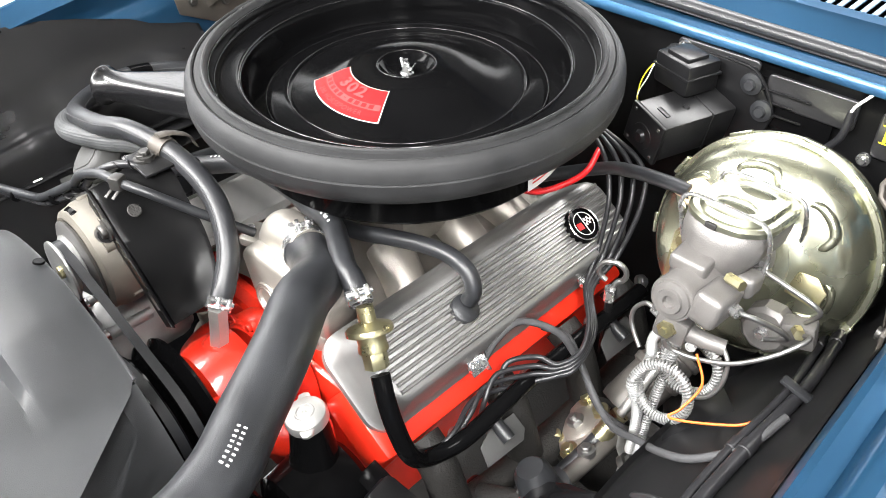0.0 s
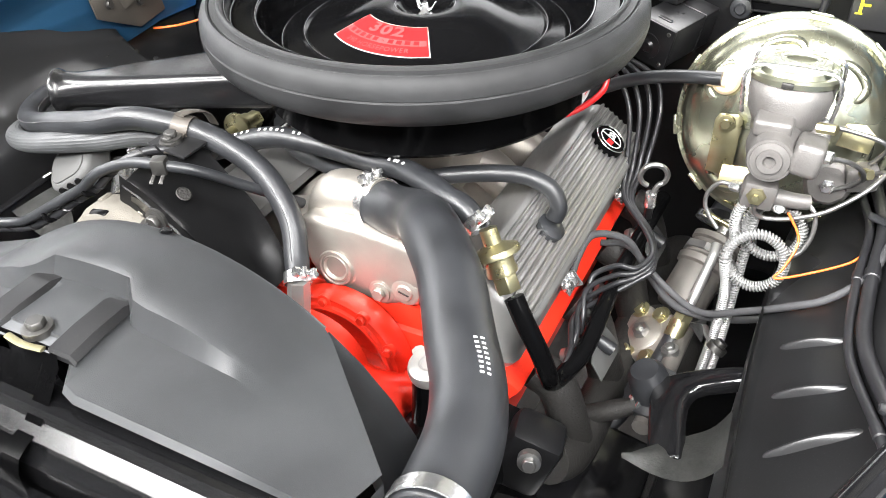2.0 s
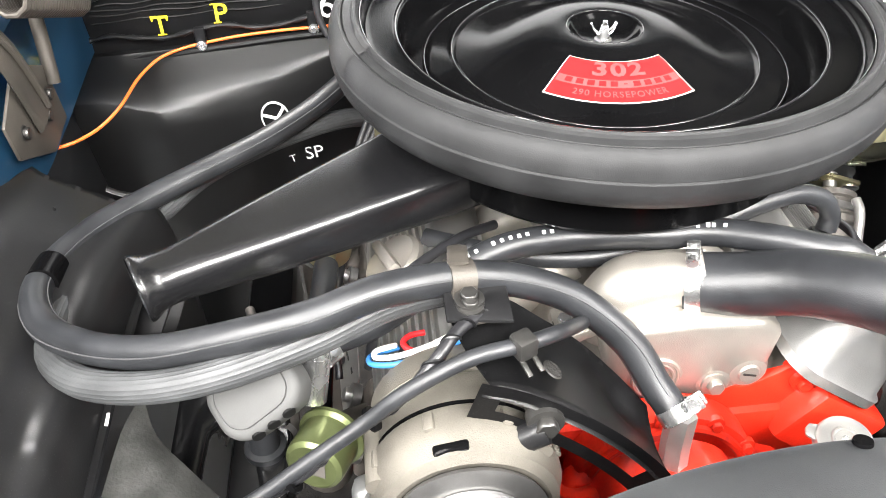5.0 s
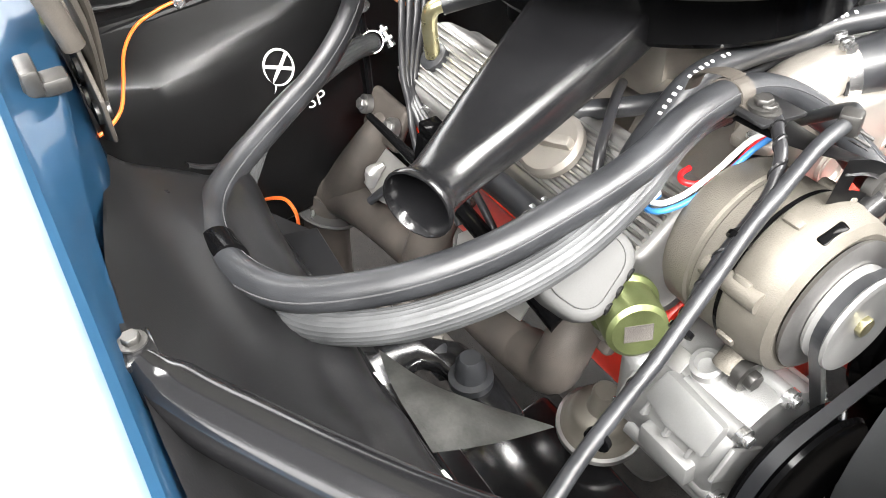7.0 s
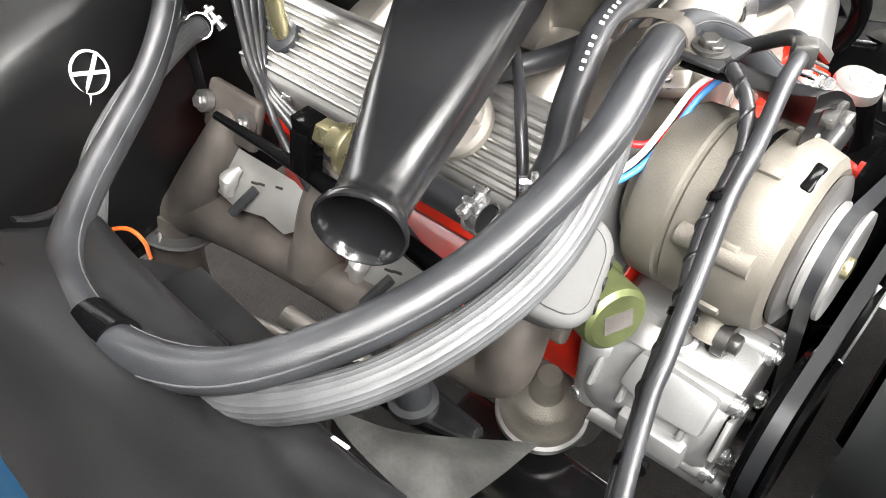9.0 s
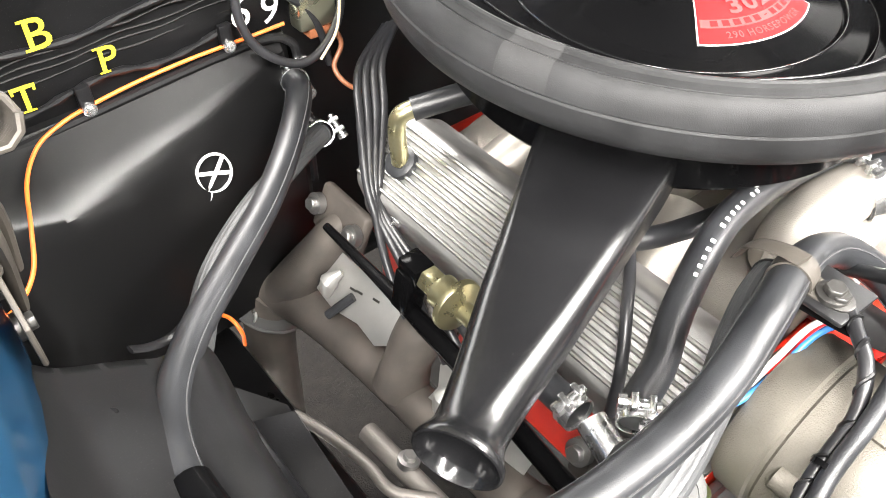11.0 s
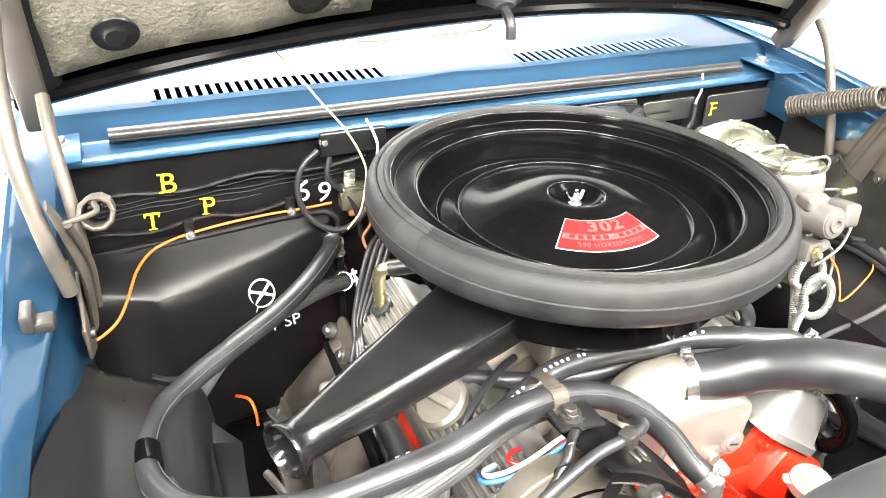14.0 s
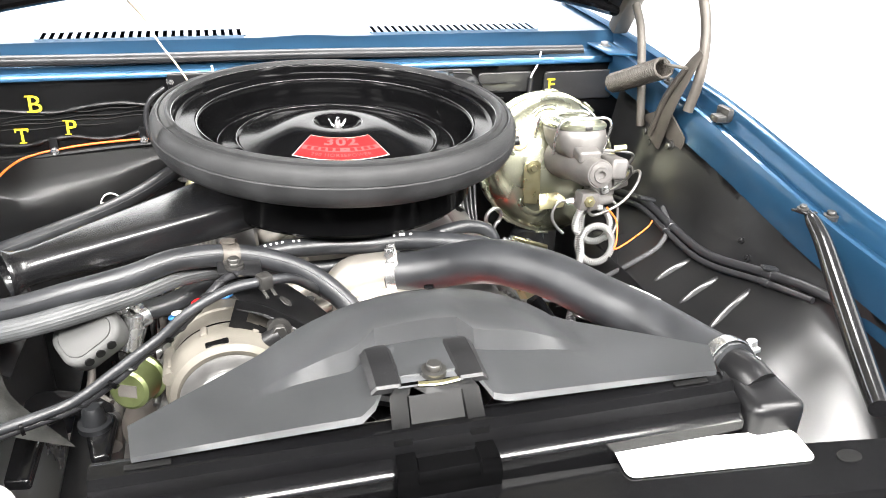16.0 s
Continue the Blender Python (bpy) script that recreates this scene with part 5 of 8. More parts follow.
part("fan", lathe([(0, 0.047), (0.055, 0.046), (0.057, 0.05), (0.05, 0.053), (0, 0.054)], 48, AX), M["steel"], alt, "bright fan plate")
part("pulley", lathe([(0.018, 0.054), (0.040, 0.054), (0.041, 0.057), (0.030, 0.064), (0.041, 0.071), (0.0405, 0.074), (0.034, 0.0745), (0.030, 0.0725), (0.012, 0.0725), (0, 0.0725)], 48, AX), M["silver"], alt, "plated steel pulley")
part("pulley_nut", prism([(0.0085 * math.cos(math.pi * k / 3), 0.0085 * math.sin(math.pi * k / 3)) for k in range(6)], 0.006, AX @ pose(0, 0, 0.0715), 0.001), M["brass"], alt, "gold hexagonal shaft nut")
for k in range(3):
    a = radians(40 + 120 * k)
    c = AX @ Vector((0.068 * math.cos(a), 0.068 * math.sin(a), -0.02))
    part("through_bolt_boss", tube([c, AX @ Vector((0.068 * math.cos(a), 0.068 * math.sin(a), 0.032))], 0.009, 12, 2), M["casing"], alt)
part("ear", tube([(-0.21, -0.36, 0.695), (-0.235, -0.36, 0.68), (-0.24, -0.36, 0.675)], 0.014, 12, 4), M["casing"], alt)
part("top_ear", tube([(-0.155, -0.368, 0.79), (-0.135, -0.37, 0.803), (-0.129, -0.37, 0.806)], 0.011, 12, 4), M["pressed"], alt)
bolt(alt, (-0.235, -0.376, 0.679), (0, -1, 0), "dark", 1.2)
bracket = thing("alternator_bracket", (-0.12, -0.33, 0.80), "gloss black pressed steel bracket with a curved slot", "bracket")
front = [Vector(q) for q in ((-0.178, -0.362, 0.834), (-0.15, -0.365, 0.824), (-0.112, -0.367, 0.798), (-0.08, -0.367, 0.768), (-0.055, -0.366, 0.738), (-0.038, -0.364, 0.712))]
rear = [Vector(q) for q in ((-0.19, -0.275, 0.846), (-0.15, -0.268, 0.842), (-0.112, -0.272, 0.815), (-0.08, -0.275, 0.787), (-0.05, -0.285, 0.757), (-0.025, -0.30, 0.73))]
ft, rt = spline(front, 5), spline(rear, 5)
lift = Vector((0.012, 0, 0.012))
grid = []
for k, (a, b) in enumerate(zip(ft, rt)):
    u = k / (len(ft) - 1)
    row = [a + Vector((0.0045, -0.001, 0.0045)), a + Vector((0.009, 0.001, 0.0095))]
    for w in np.linspace(0.03, 1, 12):
        # a shallow dish with a pressed hollow towards the lower end
        dish = -0.004 * math.sin(math.pi * w) - 0.008 * math.exp(-((u - 0.78) / 0.12) ** 2 - ((w - 0.62) / 0.22) ** 2)
        row.append((a + lift).lerp(b, w) + Vector((0.6, 0, 0.8)) * dish)
    grid.append(row)
part("sheet", sheet(grid, 0.003), M["pressed"], bracket, "broad black sheet with a rolled edge", 70)
bm = bmesh.new()
up, low = [], []
for q, d, a, b in frames_along(ft):
    n = Vector((-d.z, 0, d.x))
    n = n if n.z > 0 else -n
    up.append([q + n * 0.018, q + n * 0.0065])
    low.append([q - n * 0.0065, q - n * 0.017])
sheet(up, 0.0035, bm)
sheet(low, 0.0035, bm)
for ends in ((0, 3), (-5, -1)):
    lo, hi = (range(0, 4) if ends[0] == 0 else range(len(ft) - 5, len(ft)))[0], (range(0, 4) if ends[0] == 0 else range(len(ft) - 5, len(ft)))[-1]
    sheet([[up[i][1], low[i][0]] for i in range(lo, hi + 1)], 0.0035, bm)
part("slotted_flange", bm, M["pressed"], bracket, "folded front flange with a long curved slot")
part("hole", lathe([(0, 0.0012), (0.0075, 0.0012), (0.0085, 0.0002)], 20, aim((-0.118, -0.335, 0.8265), (0.6, 0.0, 0.8))), M["darkiron"], bracket, "round hole in the sheet")
part("top_tab", box(0.05, 0.04, 0.004, pose(-0.165, -0.283, 0.849, 0, 8, 0), 0.0015), M["pressed"], bracket)
bolt(bracket, (-0.129, -0.369, 0.811), (0, -1, 0), "dark", 1.2)
bolt(bracket, (-0.171, -0.285, 0.856), (0, 0, 1), "dark", 1.0)

pump = thing("air_pump", (-0.25, -0.33, 0.54), "silver cast air injection pump with drive pulley", "air pump")
PX = aim((-0.222, -0.372, 0.605), (0, -1, 0))
part("housing", lathe([(0, -0.085), (0.05, -0.085), (0.06, -0.08), (0.0625, -0.07), (0.0625, 0.02), (0.058, 0.028), (0, 0.028)], 40, PX), M["silver"], pump)
part("rear_cover", box(0.10, 0.03, 0.09, pose(-0.229, -0.292, 0.607), 0.012, seg=3), M["silver"], pump)
part("side_pad", prism([(-0.036, -0.016), (0.030, -0.020), (0.036, 0.012), (0.006, 0.020), (-0.034, 0.018)], 0.026, Matrix.Translation((-0.270, -0.357, 0.640)) @ Matrix.Rotation(radians(-60), 4, "Y") @ pose(0, 0, -0.013, 0, 0, 90), 0.004), M["silver"], pump)
part("side_pad", box(0.022, 0.056, 0.026, pose(-0.284, -0.357, 0.598), 0.004), M["silver"], pump)
for k in range(5):
    part("fin", box(0.050, 0.0045, 0.034, pose(-0.262, -0.300 - 0.026 * k, 0.618, 0, 35, 0), 0.0015), M["silver"], pump)
for a in (-150, -100, -40, 30, 80, 130):
    c = PX @ Vector((0.059 * math.cos(radians(a)), 0.059 * math.sin(radians(a)), 0))
    part("flange_boss", tube([c + Vector((0, 0.034, 0)), c - Vector((0, 0.031, 0))], 0.0085, 12, 2), M["silver"], pump)
    bolt(pump, c - Vector((0, 0.032, 0)), (0, -1, 0), "zinc", 0.8)
part("port", lathe([(0.010, -0.012), (0.014, 0.0), (0.014, 0.010), (0.010, 0.011), (0.008, 0.004), (0, 0.003)], 20, aim((-0.243, -0.345, 0.664), (-0.4, 0, 1))), M["silver"], pump)
part("nameplate", box(0.020, 0.030, 0.001, pose(-0.2545, -0.318, 0.6625, 0, -35, 0), 0.0003), M["steel"], pump, "small stamped plate")
part("lower_tube", tube([(-0.267, -0.297, 0.555), (-0.262, -0.357, 0.55), (-0.257, -0.417, 0.545)], 0.011, 14, 4), M["silver"], pump)
bolt(pump, (-0.257, -0.424, 0.545), (0, -1, 0), "zinc", 1.1)
bolt(pump, (-0.272, -0.285, 0.575), (-1, 0.5, 0), "zinc", 1.0)
part("pulley", lathe([(0, 0.045), (0.05, 0.045), (0.066, 0.048), (0.068, 0.052), (0.056, 0.06), (0.068, 0.068), (0.066, 0.072), (0.05, 0.066), (0.02, 0.062), (0, 0.062)], 48, PX), M["gloss"], pump, "gloss black stamped pulley")

fanpul = thing("fan_pulley", (0, -0.42, 0.55), "gloss black water pump pulley with stamped steps", "pulley")
part("wheel", lathe([(0, 0.0), (0.05, 0.0), (0.07, -0.02), (0.093, -0.02), (0.095, -0.016), (0.082, -0.006), (0.095, 0.004), (0.082, 0.014), (0.095, 0.024), (0.094, 0.028), (0.078, 0.026), (0.05, 0.03), (0.03, 0.034), (0, 0.034)], 64, aim((0, -0.40, 0.62), (0, -1, 0))), M["gloss"], fanpul)
part("hub", lathe([(0, 0.07), (0.02, 0.07), (0.03, 0.06), (0.03, 0.03), (0, 0.03)], 32, aim((0, -0.40, 0.62), (0, -1, 0))), M["satin"], fanpul)
crank = thing("crank_pulley", (0, -0.42, 0.3), "gloss black crank pulley", "pulley")
part("wheel", lathe([(0, -0.02), (0.06, -0.03), (0.085, -0.02), (0.085, 0.0), (0.075, 0.01), (0.085, 0.02), (0.085, 0.03), (0.06, 0.028), (0, 0.03)], 64, aim((0.0, -0.39, 0.40), (0, -1, 0))), M["gloss"], crank)
fan = thing("cooling_fan", (0, -0.5, 0.45), "black and steel engine cooling fan", "fan")
part("hub", lathe([(0, 0.03), (0.05, 0.028), (0.065, 0.02), (0.065, 0.0), (0, 0.0)], 32, aim((0, -0.47, 0.655), (0, -1, 0))), M["satin"], fan)
for k in range(5):
    a = 2 * math.pi * k / 5 + 0.5
    m = Matrix.Translation((0, -0.485, 0.655)) @ Matrix.Rotation(a, 4, "Y") @ Matrix.Rotation(radians(30), 4, "Z")
    part("blade", box(0.075, 0.003, 0.15, m @ pose(0, 0, 0.13), 0.001), M["satin"], fan)


def belt(pulleys, y, label):
    """A drive belt round circles (x, z, r), outside tangents, in the plane at y."""
    pts = []
    for x, z, r in pulleys:
        pts += [(x + r * math.cos(a), z + r * math.sin(a)) for a in np.linspace(0, 2 * math.pi, 40, endpoint=False)]
    pts = sorted(set(pts))
    hull = []
    for run in (pts, pts[::-1]):
        part_hull = []
        for p in run:
            while len(part_hull) > 1 and (part_hull[-1][0] - part_hull[-2][0]) * (p[1] - part_hull[-2][1]) - (part_hull[-1][1] - part_hull[-2][1]) * (p[0] - part_hull[-2][0]) <= 0:
                part_hull.pop()
            part_hull.append(p)
        hull += part_hull[:-1]
    cx, cz = sum(p[0] for p in hull) / len(hull), sum(p[1] for p in hull) / len(hull)
    rings = []
    n = len(hull)
    for i, (x, z) in enumerate(hull):
        a, b = hull[i - 1], hull[(i + 1) % n]
        t = Vector((b[0] - a[0], 0, b[1] - a[1])).normalized()
        nrm = Vector((t.z, 0, -t.x))
        c = Vector((x, y, z))
        rings.append([c + nrm * 0.003 + Vector((0, 0.0055, 0)), c + nrm * 0.003 - Vector((0, 0.0055, 0)), c - nrm * 0.005 - Vector((0, 0.0035, 0)), c - nrm * 0.005 + Vector((0, 0.0035, 0))])
    return single("drive_belt", loft(rings + [rings[0]], False), M["rubber"], label, "belt", "drive belts")


belt([(-0.185, 0.745, 0.034), (0, 0.62, 0.092), (0.0, 0.40, 0.082)], -0.409, "black rubber alternator drive belt")
belt([(-0.222, 0.605, 0.064), (0, 0.62, 0.092)], -0.4315, "black rubber air pump drive belt")

# ---- diverter valve and fuel pump ----
valve = thing("diverter_valve", (-0.315, -0.29, 0.70), "olive plated diverter valve with pressed tin silencer", "valve")
TIN_U, TIN_V, TIN_N = Vector((0.834, 0.233, 0.500)), Vector((-0.490, 0.723, 0.485)), Vector((-0.249, -0.650, 0.717))
tm = Matrix.Translation((-0.337, -0.287, 0.780)) @ Matrix((TIN_U, TIN_V, TIN_N)).transposed().to_4x4()
part("tin_cover", prism(rounded(0.074, 0.060, 0.022, 6), 0.034, tm @ pose(0, 0, -0.018), 0.007, seg=3), M["tin"], valve, "pressed tin silencer cover")
for k in (-1, 0, 1):
    part("vent_hole", lathe([(0, 0.0012), (0.0052, 0.0012), (0.0056, -0.001)], 16, tm @ pose(k * 0.0148, -0.0296, 0.0098) @ aim((0, 0, 0), (0, -0.93, 0.36))), M["dull"], valve, "dark round vent hole")
part("lid_bead", prism(rounded(0.058, 0.044, 0.017, 6), 0.0022, tm @ pose(0, 0, 0.0155), 0.0018), M["tin"], valve, "raised field pressed into the cover")
part("outlet_stub", lathe([(0.009, -0.006), (0.009, 0.010), (0.0105, 0.013), (0.008, 0.014), (0, 0.012)], 20, tm @ pose(0.028, 0.014, 0.018)), M["tin"], valve)
gm = aim((-0.2915, -0.294, 0.7155), (-0.38, -0.86, 0.16)) @ Matrix.Scale(0.95, 4)
part("canister", lathe([(0, 0.03), (0.022, 0.03), (0.026, 0.027), (0.027, 0.022), (0.027, -0.005), (0.031, -0.008), (0.031, -0.012), (0.02, -0.02), (0, -0.02)], 36, gm), M["green"], valve, "olive plated canister")
part("stamp", prism([(-0.012, -0.008), (0.012, -0.008), (0.012, 0.008), (-0.012, 0.008)], 0.0006, gm @ pose(0, 0, 0.0302)), M["iron"], valve)
part("inlet", tube([(-0.30, -0.27, 0.745), (-0.295, -0.262, 0.77), (-0.292, -0.258, 0.785)], 0.012, 14), M["zinc"], valve)
part("outlet", tube([(-0.305, -0.26, 0.73), (-0.30, -0.235, 0.735), (-0.295, -0.21, 0.74)], 0.012, 14), M["zinc"], valve)
fuel = thing("fuel_pump", (-0.237, -0.228, 0.41), "dull zinc mechanical fuel pump with a domed top", "fuel pump")
fm = aim((-0.237, -0.228, 0.452), (-0.08, -0.12, 1))
part("body", lathe([(0, 0.072), (0.0115, 0.072), (0.014, 0.068), (0.0148, 0.044), (0.0175, 0.040), (0.029, 0.036), (0.0335, 0.030), (0.035, 0.018), (0.039, 0.013), (0.043, 0.008), (0.044, -0.004), (0.038, -0.012), (0.026, -0.03), (0, -0.035)], 40, fm), M["casing"], fuel)
part("crimp_ring", lathe([(0.042, 0.005), (0.0475, 0.004), (0.0475, -0.004), (0.042, -0.005)], 40, fm), M["steel"], fuel, "crimped steel ring")

# ---- power steering pump ----
ps = thing("steering_pump", (0.165, -0.33, 0.50), "black power steering pump with dull metal cap", "steering pump")
part("body", lathe([(0, -0.05), (0.05, -0.05), (0.062, -0.04), (0.065, 0), (0.06, 0.04), (0.04, 0.05), (0, 0.05)], 40, aim((0.175, -0.335, 0.555), (0, -1, 0))), M["gloss"], ps)
part("filler_neck", tube([(0.165, -0.325, 0.58), (0.158, -0.32, 0.63), (0.154, -0.318, 0.668)], [0.035, 0.026, 0.022], 20, 4), M["gloss"], ps)
capm = aim((0.153, -0.318, 0.672), (-0.1, -0.15, 1))
part("cap", lathe([(0, 0.0095), (0.0015, 0.0105), (0.003, 0.0092), (0.0085, 0.0092), (0.0095, 0.0105), (0.011, 0.0105), (0.012, 0.0092), (0.0205, 0.0088), (0.0235, 0.0070), (0.0250, 0.0025), (0.0245, -0.005)], 40, capm), M["shield"], ps, "dull metal filler cap")
for s in (-1, 1):
    part("cap_tab", prism([(-0.010, -0.010), (0.003, -0.006), (0.005, 0.0), (0.003, 0.006), (-0.010, 0.010)] if s > 0 else [(0.010, -0.010), (0.010, 0.010), (-0.003, 0.006), (-0.005, 0.0), (-0.003, -0.006)], 0.004, capm @ pose(s * 0.0275, 0, 0.001), 0.001), M["shield"], ps)
part("pulley", lathe([(0, 0.06), (0.05, 0.06), (0.066, 0.062), (0.068, 0.066), (0.056, 0.074), (0.068, 0.082), (0.065, 0.086), (0.03, 0.078), (0, 0.078)], 40, aim((0.175, -0.335, 0.555), (0, -1, 0))), M["gloss"], ps, "gloss black pulley")
part("mount", box(0.06, 0.05, 0.09, pose(0.255, -0.30, 0.57, 0, 20, 10), 0.012), M["satin"], ps, "black mounting bracket")
bolt(ps, (0.27, -0.335, 0.60), (0.3, -1, 0.3), "steel", 1.1)

# ---- brake booster and master cylinder ----
BX = aim((0.4104, 0.158, 0.7785), (0.0, -1, 0.32))
booster = thing("brake_booster", (0.41, 0.22, 0.63), "round yellow zinc plated brake booster on the firewall", "brake booster")
part("front_shell", lathe([(0.03, 0.060), (0.058, 0.059), (0.066, 0.053), (0.074, 0.050), (0.094, 0.047), (0.108, 0.040), (0.118, 0.026), (0.1235, 0.010), (0.1250, 0.004), (0.1300, 0.003), (0.1300, -0.001), (0.0, -0.001)], 80, BX), M["gold"], booster)
part("rear_shell", lathe([(0, -0.002), (0.131, -0.002), (0.132, -0.006), (0.127, -0.01), (0.122, -0.05), (0.10, -0.075), (0.05, -0.09), (0, -0.09)], 80, BX), M["gold"], booster)
part("hub_face", lathe([(0, 0.062), (0.05, 0.062), (0.06, 0.057)], 48, BX), M["gold"], booster)
for k in range(10):
    a = radians(k * 36 + 12)
    part("crimp_tab", box(0.004, 0.026, 0.009, BX @ pose(0.1315 * math.cos(a), 0.1315 * math.sin(a), 0.001, 0, 0, math.degrees(a)), 0.001), M["gold"], booster)
# hooked beads pressed into the front shell
for a0, s in ((100, -1), (45, -1), (150, 1), (-10, -1), (235, 1), (310, 1)):
    hook = [(0.074, a0 - s * 16, 0.0485), (0.095, a0 - s * 13, 0.0455), (0.100, a0 - s * 2, 0.0440), (0.098, a0 + s * 9, 0.0445), (0.087, a0 + s * 15, 0.0475), (0.072, a0 + s * 15, 0.0490)]
    pts = [BX @ Vector((r * math.cos(radians(a)), r * math.sin(radians(a)), h)) for r, a, h in hook]
    pts = [q - BX.to_3x3() @ Vector((0, 0, 0.0034)) for q in pts]
    part("pressed_bead", tube(pts, [0.0015, 0.006, 0.0068, 0.0068, 0.006, 0.0015], 14, 5), M["gold"], booster)
CV = aim((0.339, 0.134, 0.833), (-0.02, -1, 0.25))
part("valve_grommet", lathe([(0.012, 0.005), (0.020, 0.004), (0.021, 0.0), (0.020, -0.006)], 28, CV), M["rubber"], booster, "black rubber grommet")
part("check_valve", lathe([(0, 0.020), (0.013, 0.020), (0.0165, 0.017), (0.017, 0.006), (0.019, 0.003), (0.019, -0.004)], 28, CV), M["cream"], booster, "cream plastic check valve")
mc = thing("master_cylinder", (0.415, 0.02, 0.79), "cast iron brake master cylinder with plated bail lid", "master cylinder")
# x across, y back along the bore, z up from the bore's centre line at the end plug
MC = Matrix.Translation((0.415, -0.049, 0.833)) @ Matrix.Rotation(radians(-9.0), 4, "X")


def mc_ring(w, l, r, cy, z, cx=0.001):
    return [MC @ Vector((cx + x, cy + y, z)) for x, y in rounded(w, l, r, 7)]


part("bore", lathe([(0, 0.0), (0.0225, 0.0), (0.0240, 0.003), (0.0240, 0.034), (0.030, 0.045), (0.031, 0.11), (0.036, 0.122), (0.036, 0.150), (0, 0.150)], 36, MC @ Matrix.Rotation(radians(-90), 4, "X")), M["brakeiron"], mc)
body = loft([mc_ring(w, l, r, cy, z) for w, l, r, cy, z in ((0.046, 0.088, 0.020, 0.092, 0.012), (0.066, 0.108, 0.030, 0.098, 0.020), (0.082, 0.124, 0.038, 0.104, 0.034), (0.088, 0.130, 0.042, 0.107, 0.050), (0.088, 0.130, 0.042, 0.110, 0.060), (0.082, 0.124, 0.039, 0.111, 0.064))])
part("reservoir", body, M["brakeiron"], mc, "rounded cast iron reservoir")
part("step_boss", box(0.040, 0.030, 0.020, MC @ pose(-0.006, 0.040, 0.026, 14, 0, 0), 0.005, seg=3), M["brakeiron"], mc)
part("side_boss", box(0.030, 0.050, 0.036, MC @ pose(0.034, 0.022, 0.006, 0, 8, 0), 0.007, seg=3), M["brakeiron"], mc)
part("side_boss", box(0.022, 0.030, 0.024, MC @ pose(0.040, 0.075, 0.010), 0.006, seg=3), M["brakeiron"], mc)
part("end_plug", lathe([(0, 0.001), (0.0055, 0.001), (0.0065, 0.006), (0.0125, 0.006), (0.0135, 0.003), (0.0195, 0.002), (0.0215, -0.004)], 32, MC @ Matrix.Rotation(radians(90), 4, "X")), M["brakeiron"], mc, "round end plug with a hollow centre")
lid_rows = [mc_ring(w, l, r, 0.111, z) for w, l, r, z in ((0.084, 0.124, 0.040, 0.062), (0.091, 0.131, 0.043, 0.064), (0.091, 0.131, 0.043, 0.069), (0.085, 0.125, 0.040, 0.072), (0.072, 0.112, 0.034, 0.0715), (0.067, 0.106, 0.031, 0.0765), (0.050, 0.088, 0.022, 0.0775))]
part("lid", loft(lid_rows), M["gold"], mc, "plated pressed steel lid")
for y in (0.088, 0.136):
    part("lid_dome", lathe([(0, 0.0045), (0.010, 0.004), (0.016, 0.002), (0.019, -0.001)], 28, MC @ pose(0.001, y, 0.0770) @ Matrix.Diagonal((1.2, 0.9, 1, 1))), M["gold"], mc)
for y in (0.066, 0.150):
    part("bail_wire", tube([MC @ Vector(q) for q in ((-0.045, y + 0.022, 0.020), (-0.0475, y + 0.012, 0.045), (-0.047, y, 0.068), (-0.038, y, 0.079), (-0.012, y, 0.081), (0.014, y, 0.081), (0.040, y, 0.079), (0.049, y, 0.068), (0.0495, y + 0.012, 0.045), (0.047, y + 0.022, 0.018))], 0.0024, 8, 5), M["zinc"], mc, "bright bail wire")
part("lid_notch", box(0.012, 0.004, 0.006, MC @ pose(-0.002, 0.0455, 0.067), 0.001), M["dark"], mc, "small dark vent notch")
for q, ax, mk, r in (((0.466, -0.021, 0.834), (1, -0.35, 0.05), "zinc", 0.0066), ((0.463, -0.022, 0.866), (1, -0.4, 0.2), "brass", 0.0055), ((0.458, 0.050, 0.836), (1, -0.25, 0), "zinc", 0.0062)):
    part("line_nut", tube([Vector(q) - Vector(ax) * 0.012, Vector(q) + Vector(ax) * 0.006], r, 6, 2), M[mk], mc, "plated line nut")
# distribution block below
dist = thing("brake_valve", (0.41, -0.03, 0.74), "cast iron brake proportioning valve with plated bracket", "valve")
part("body", box(0.036, 0.026, 0.032, pose(0.410, -0.020, 0.777, 0, 6, 8), 0.005), M["brakeiron"], dist)
part("body_arm", tube([(0.425, -0.018, 0.774), (0.445, -0.012, 0.770), (0.462, -0.006, 0.768)], [0.010, 0.009, 0.0085], 12, 3), M["brakeiron"], dist)
SW = aim((0.477, 0.046, 0.764), (0.05, -1, 0.16))
part("switch", lathe([(0, 0.004), (0.006, 0.004), (0.007, 0.0), (0.022, -0.001), (0.027, -0.006), (0.028, -0.024), (0.022, -0.030), (0, -0.030)], 10, SW), M["brakeiron"], dist, "round cast valve body")
part("switch_block", box(0.034, 0.022, 0.030, pose(0.508, 0.058, 0.776, 0, -10, 12), 0.004), M["brakeiron"], dist)
part("switch_screw", lathe([(0, 0.008), (0.0045, 0.008), (0.0050, 0.003), (0.0085, 0.002), (0.009, 0)], 6, SW @ pose(0, 0, 0.003)), M["zinc"], dist, "bright hexagonal fitting")
part("block_nut", tube([(0.508, 0.046, 0.788), (0.515, 0.036, 0.792)], 0.0062, 6, 2), M["brass"], dist, "plated line nut")
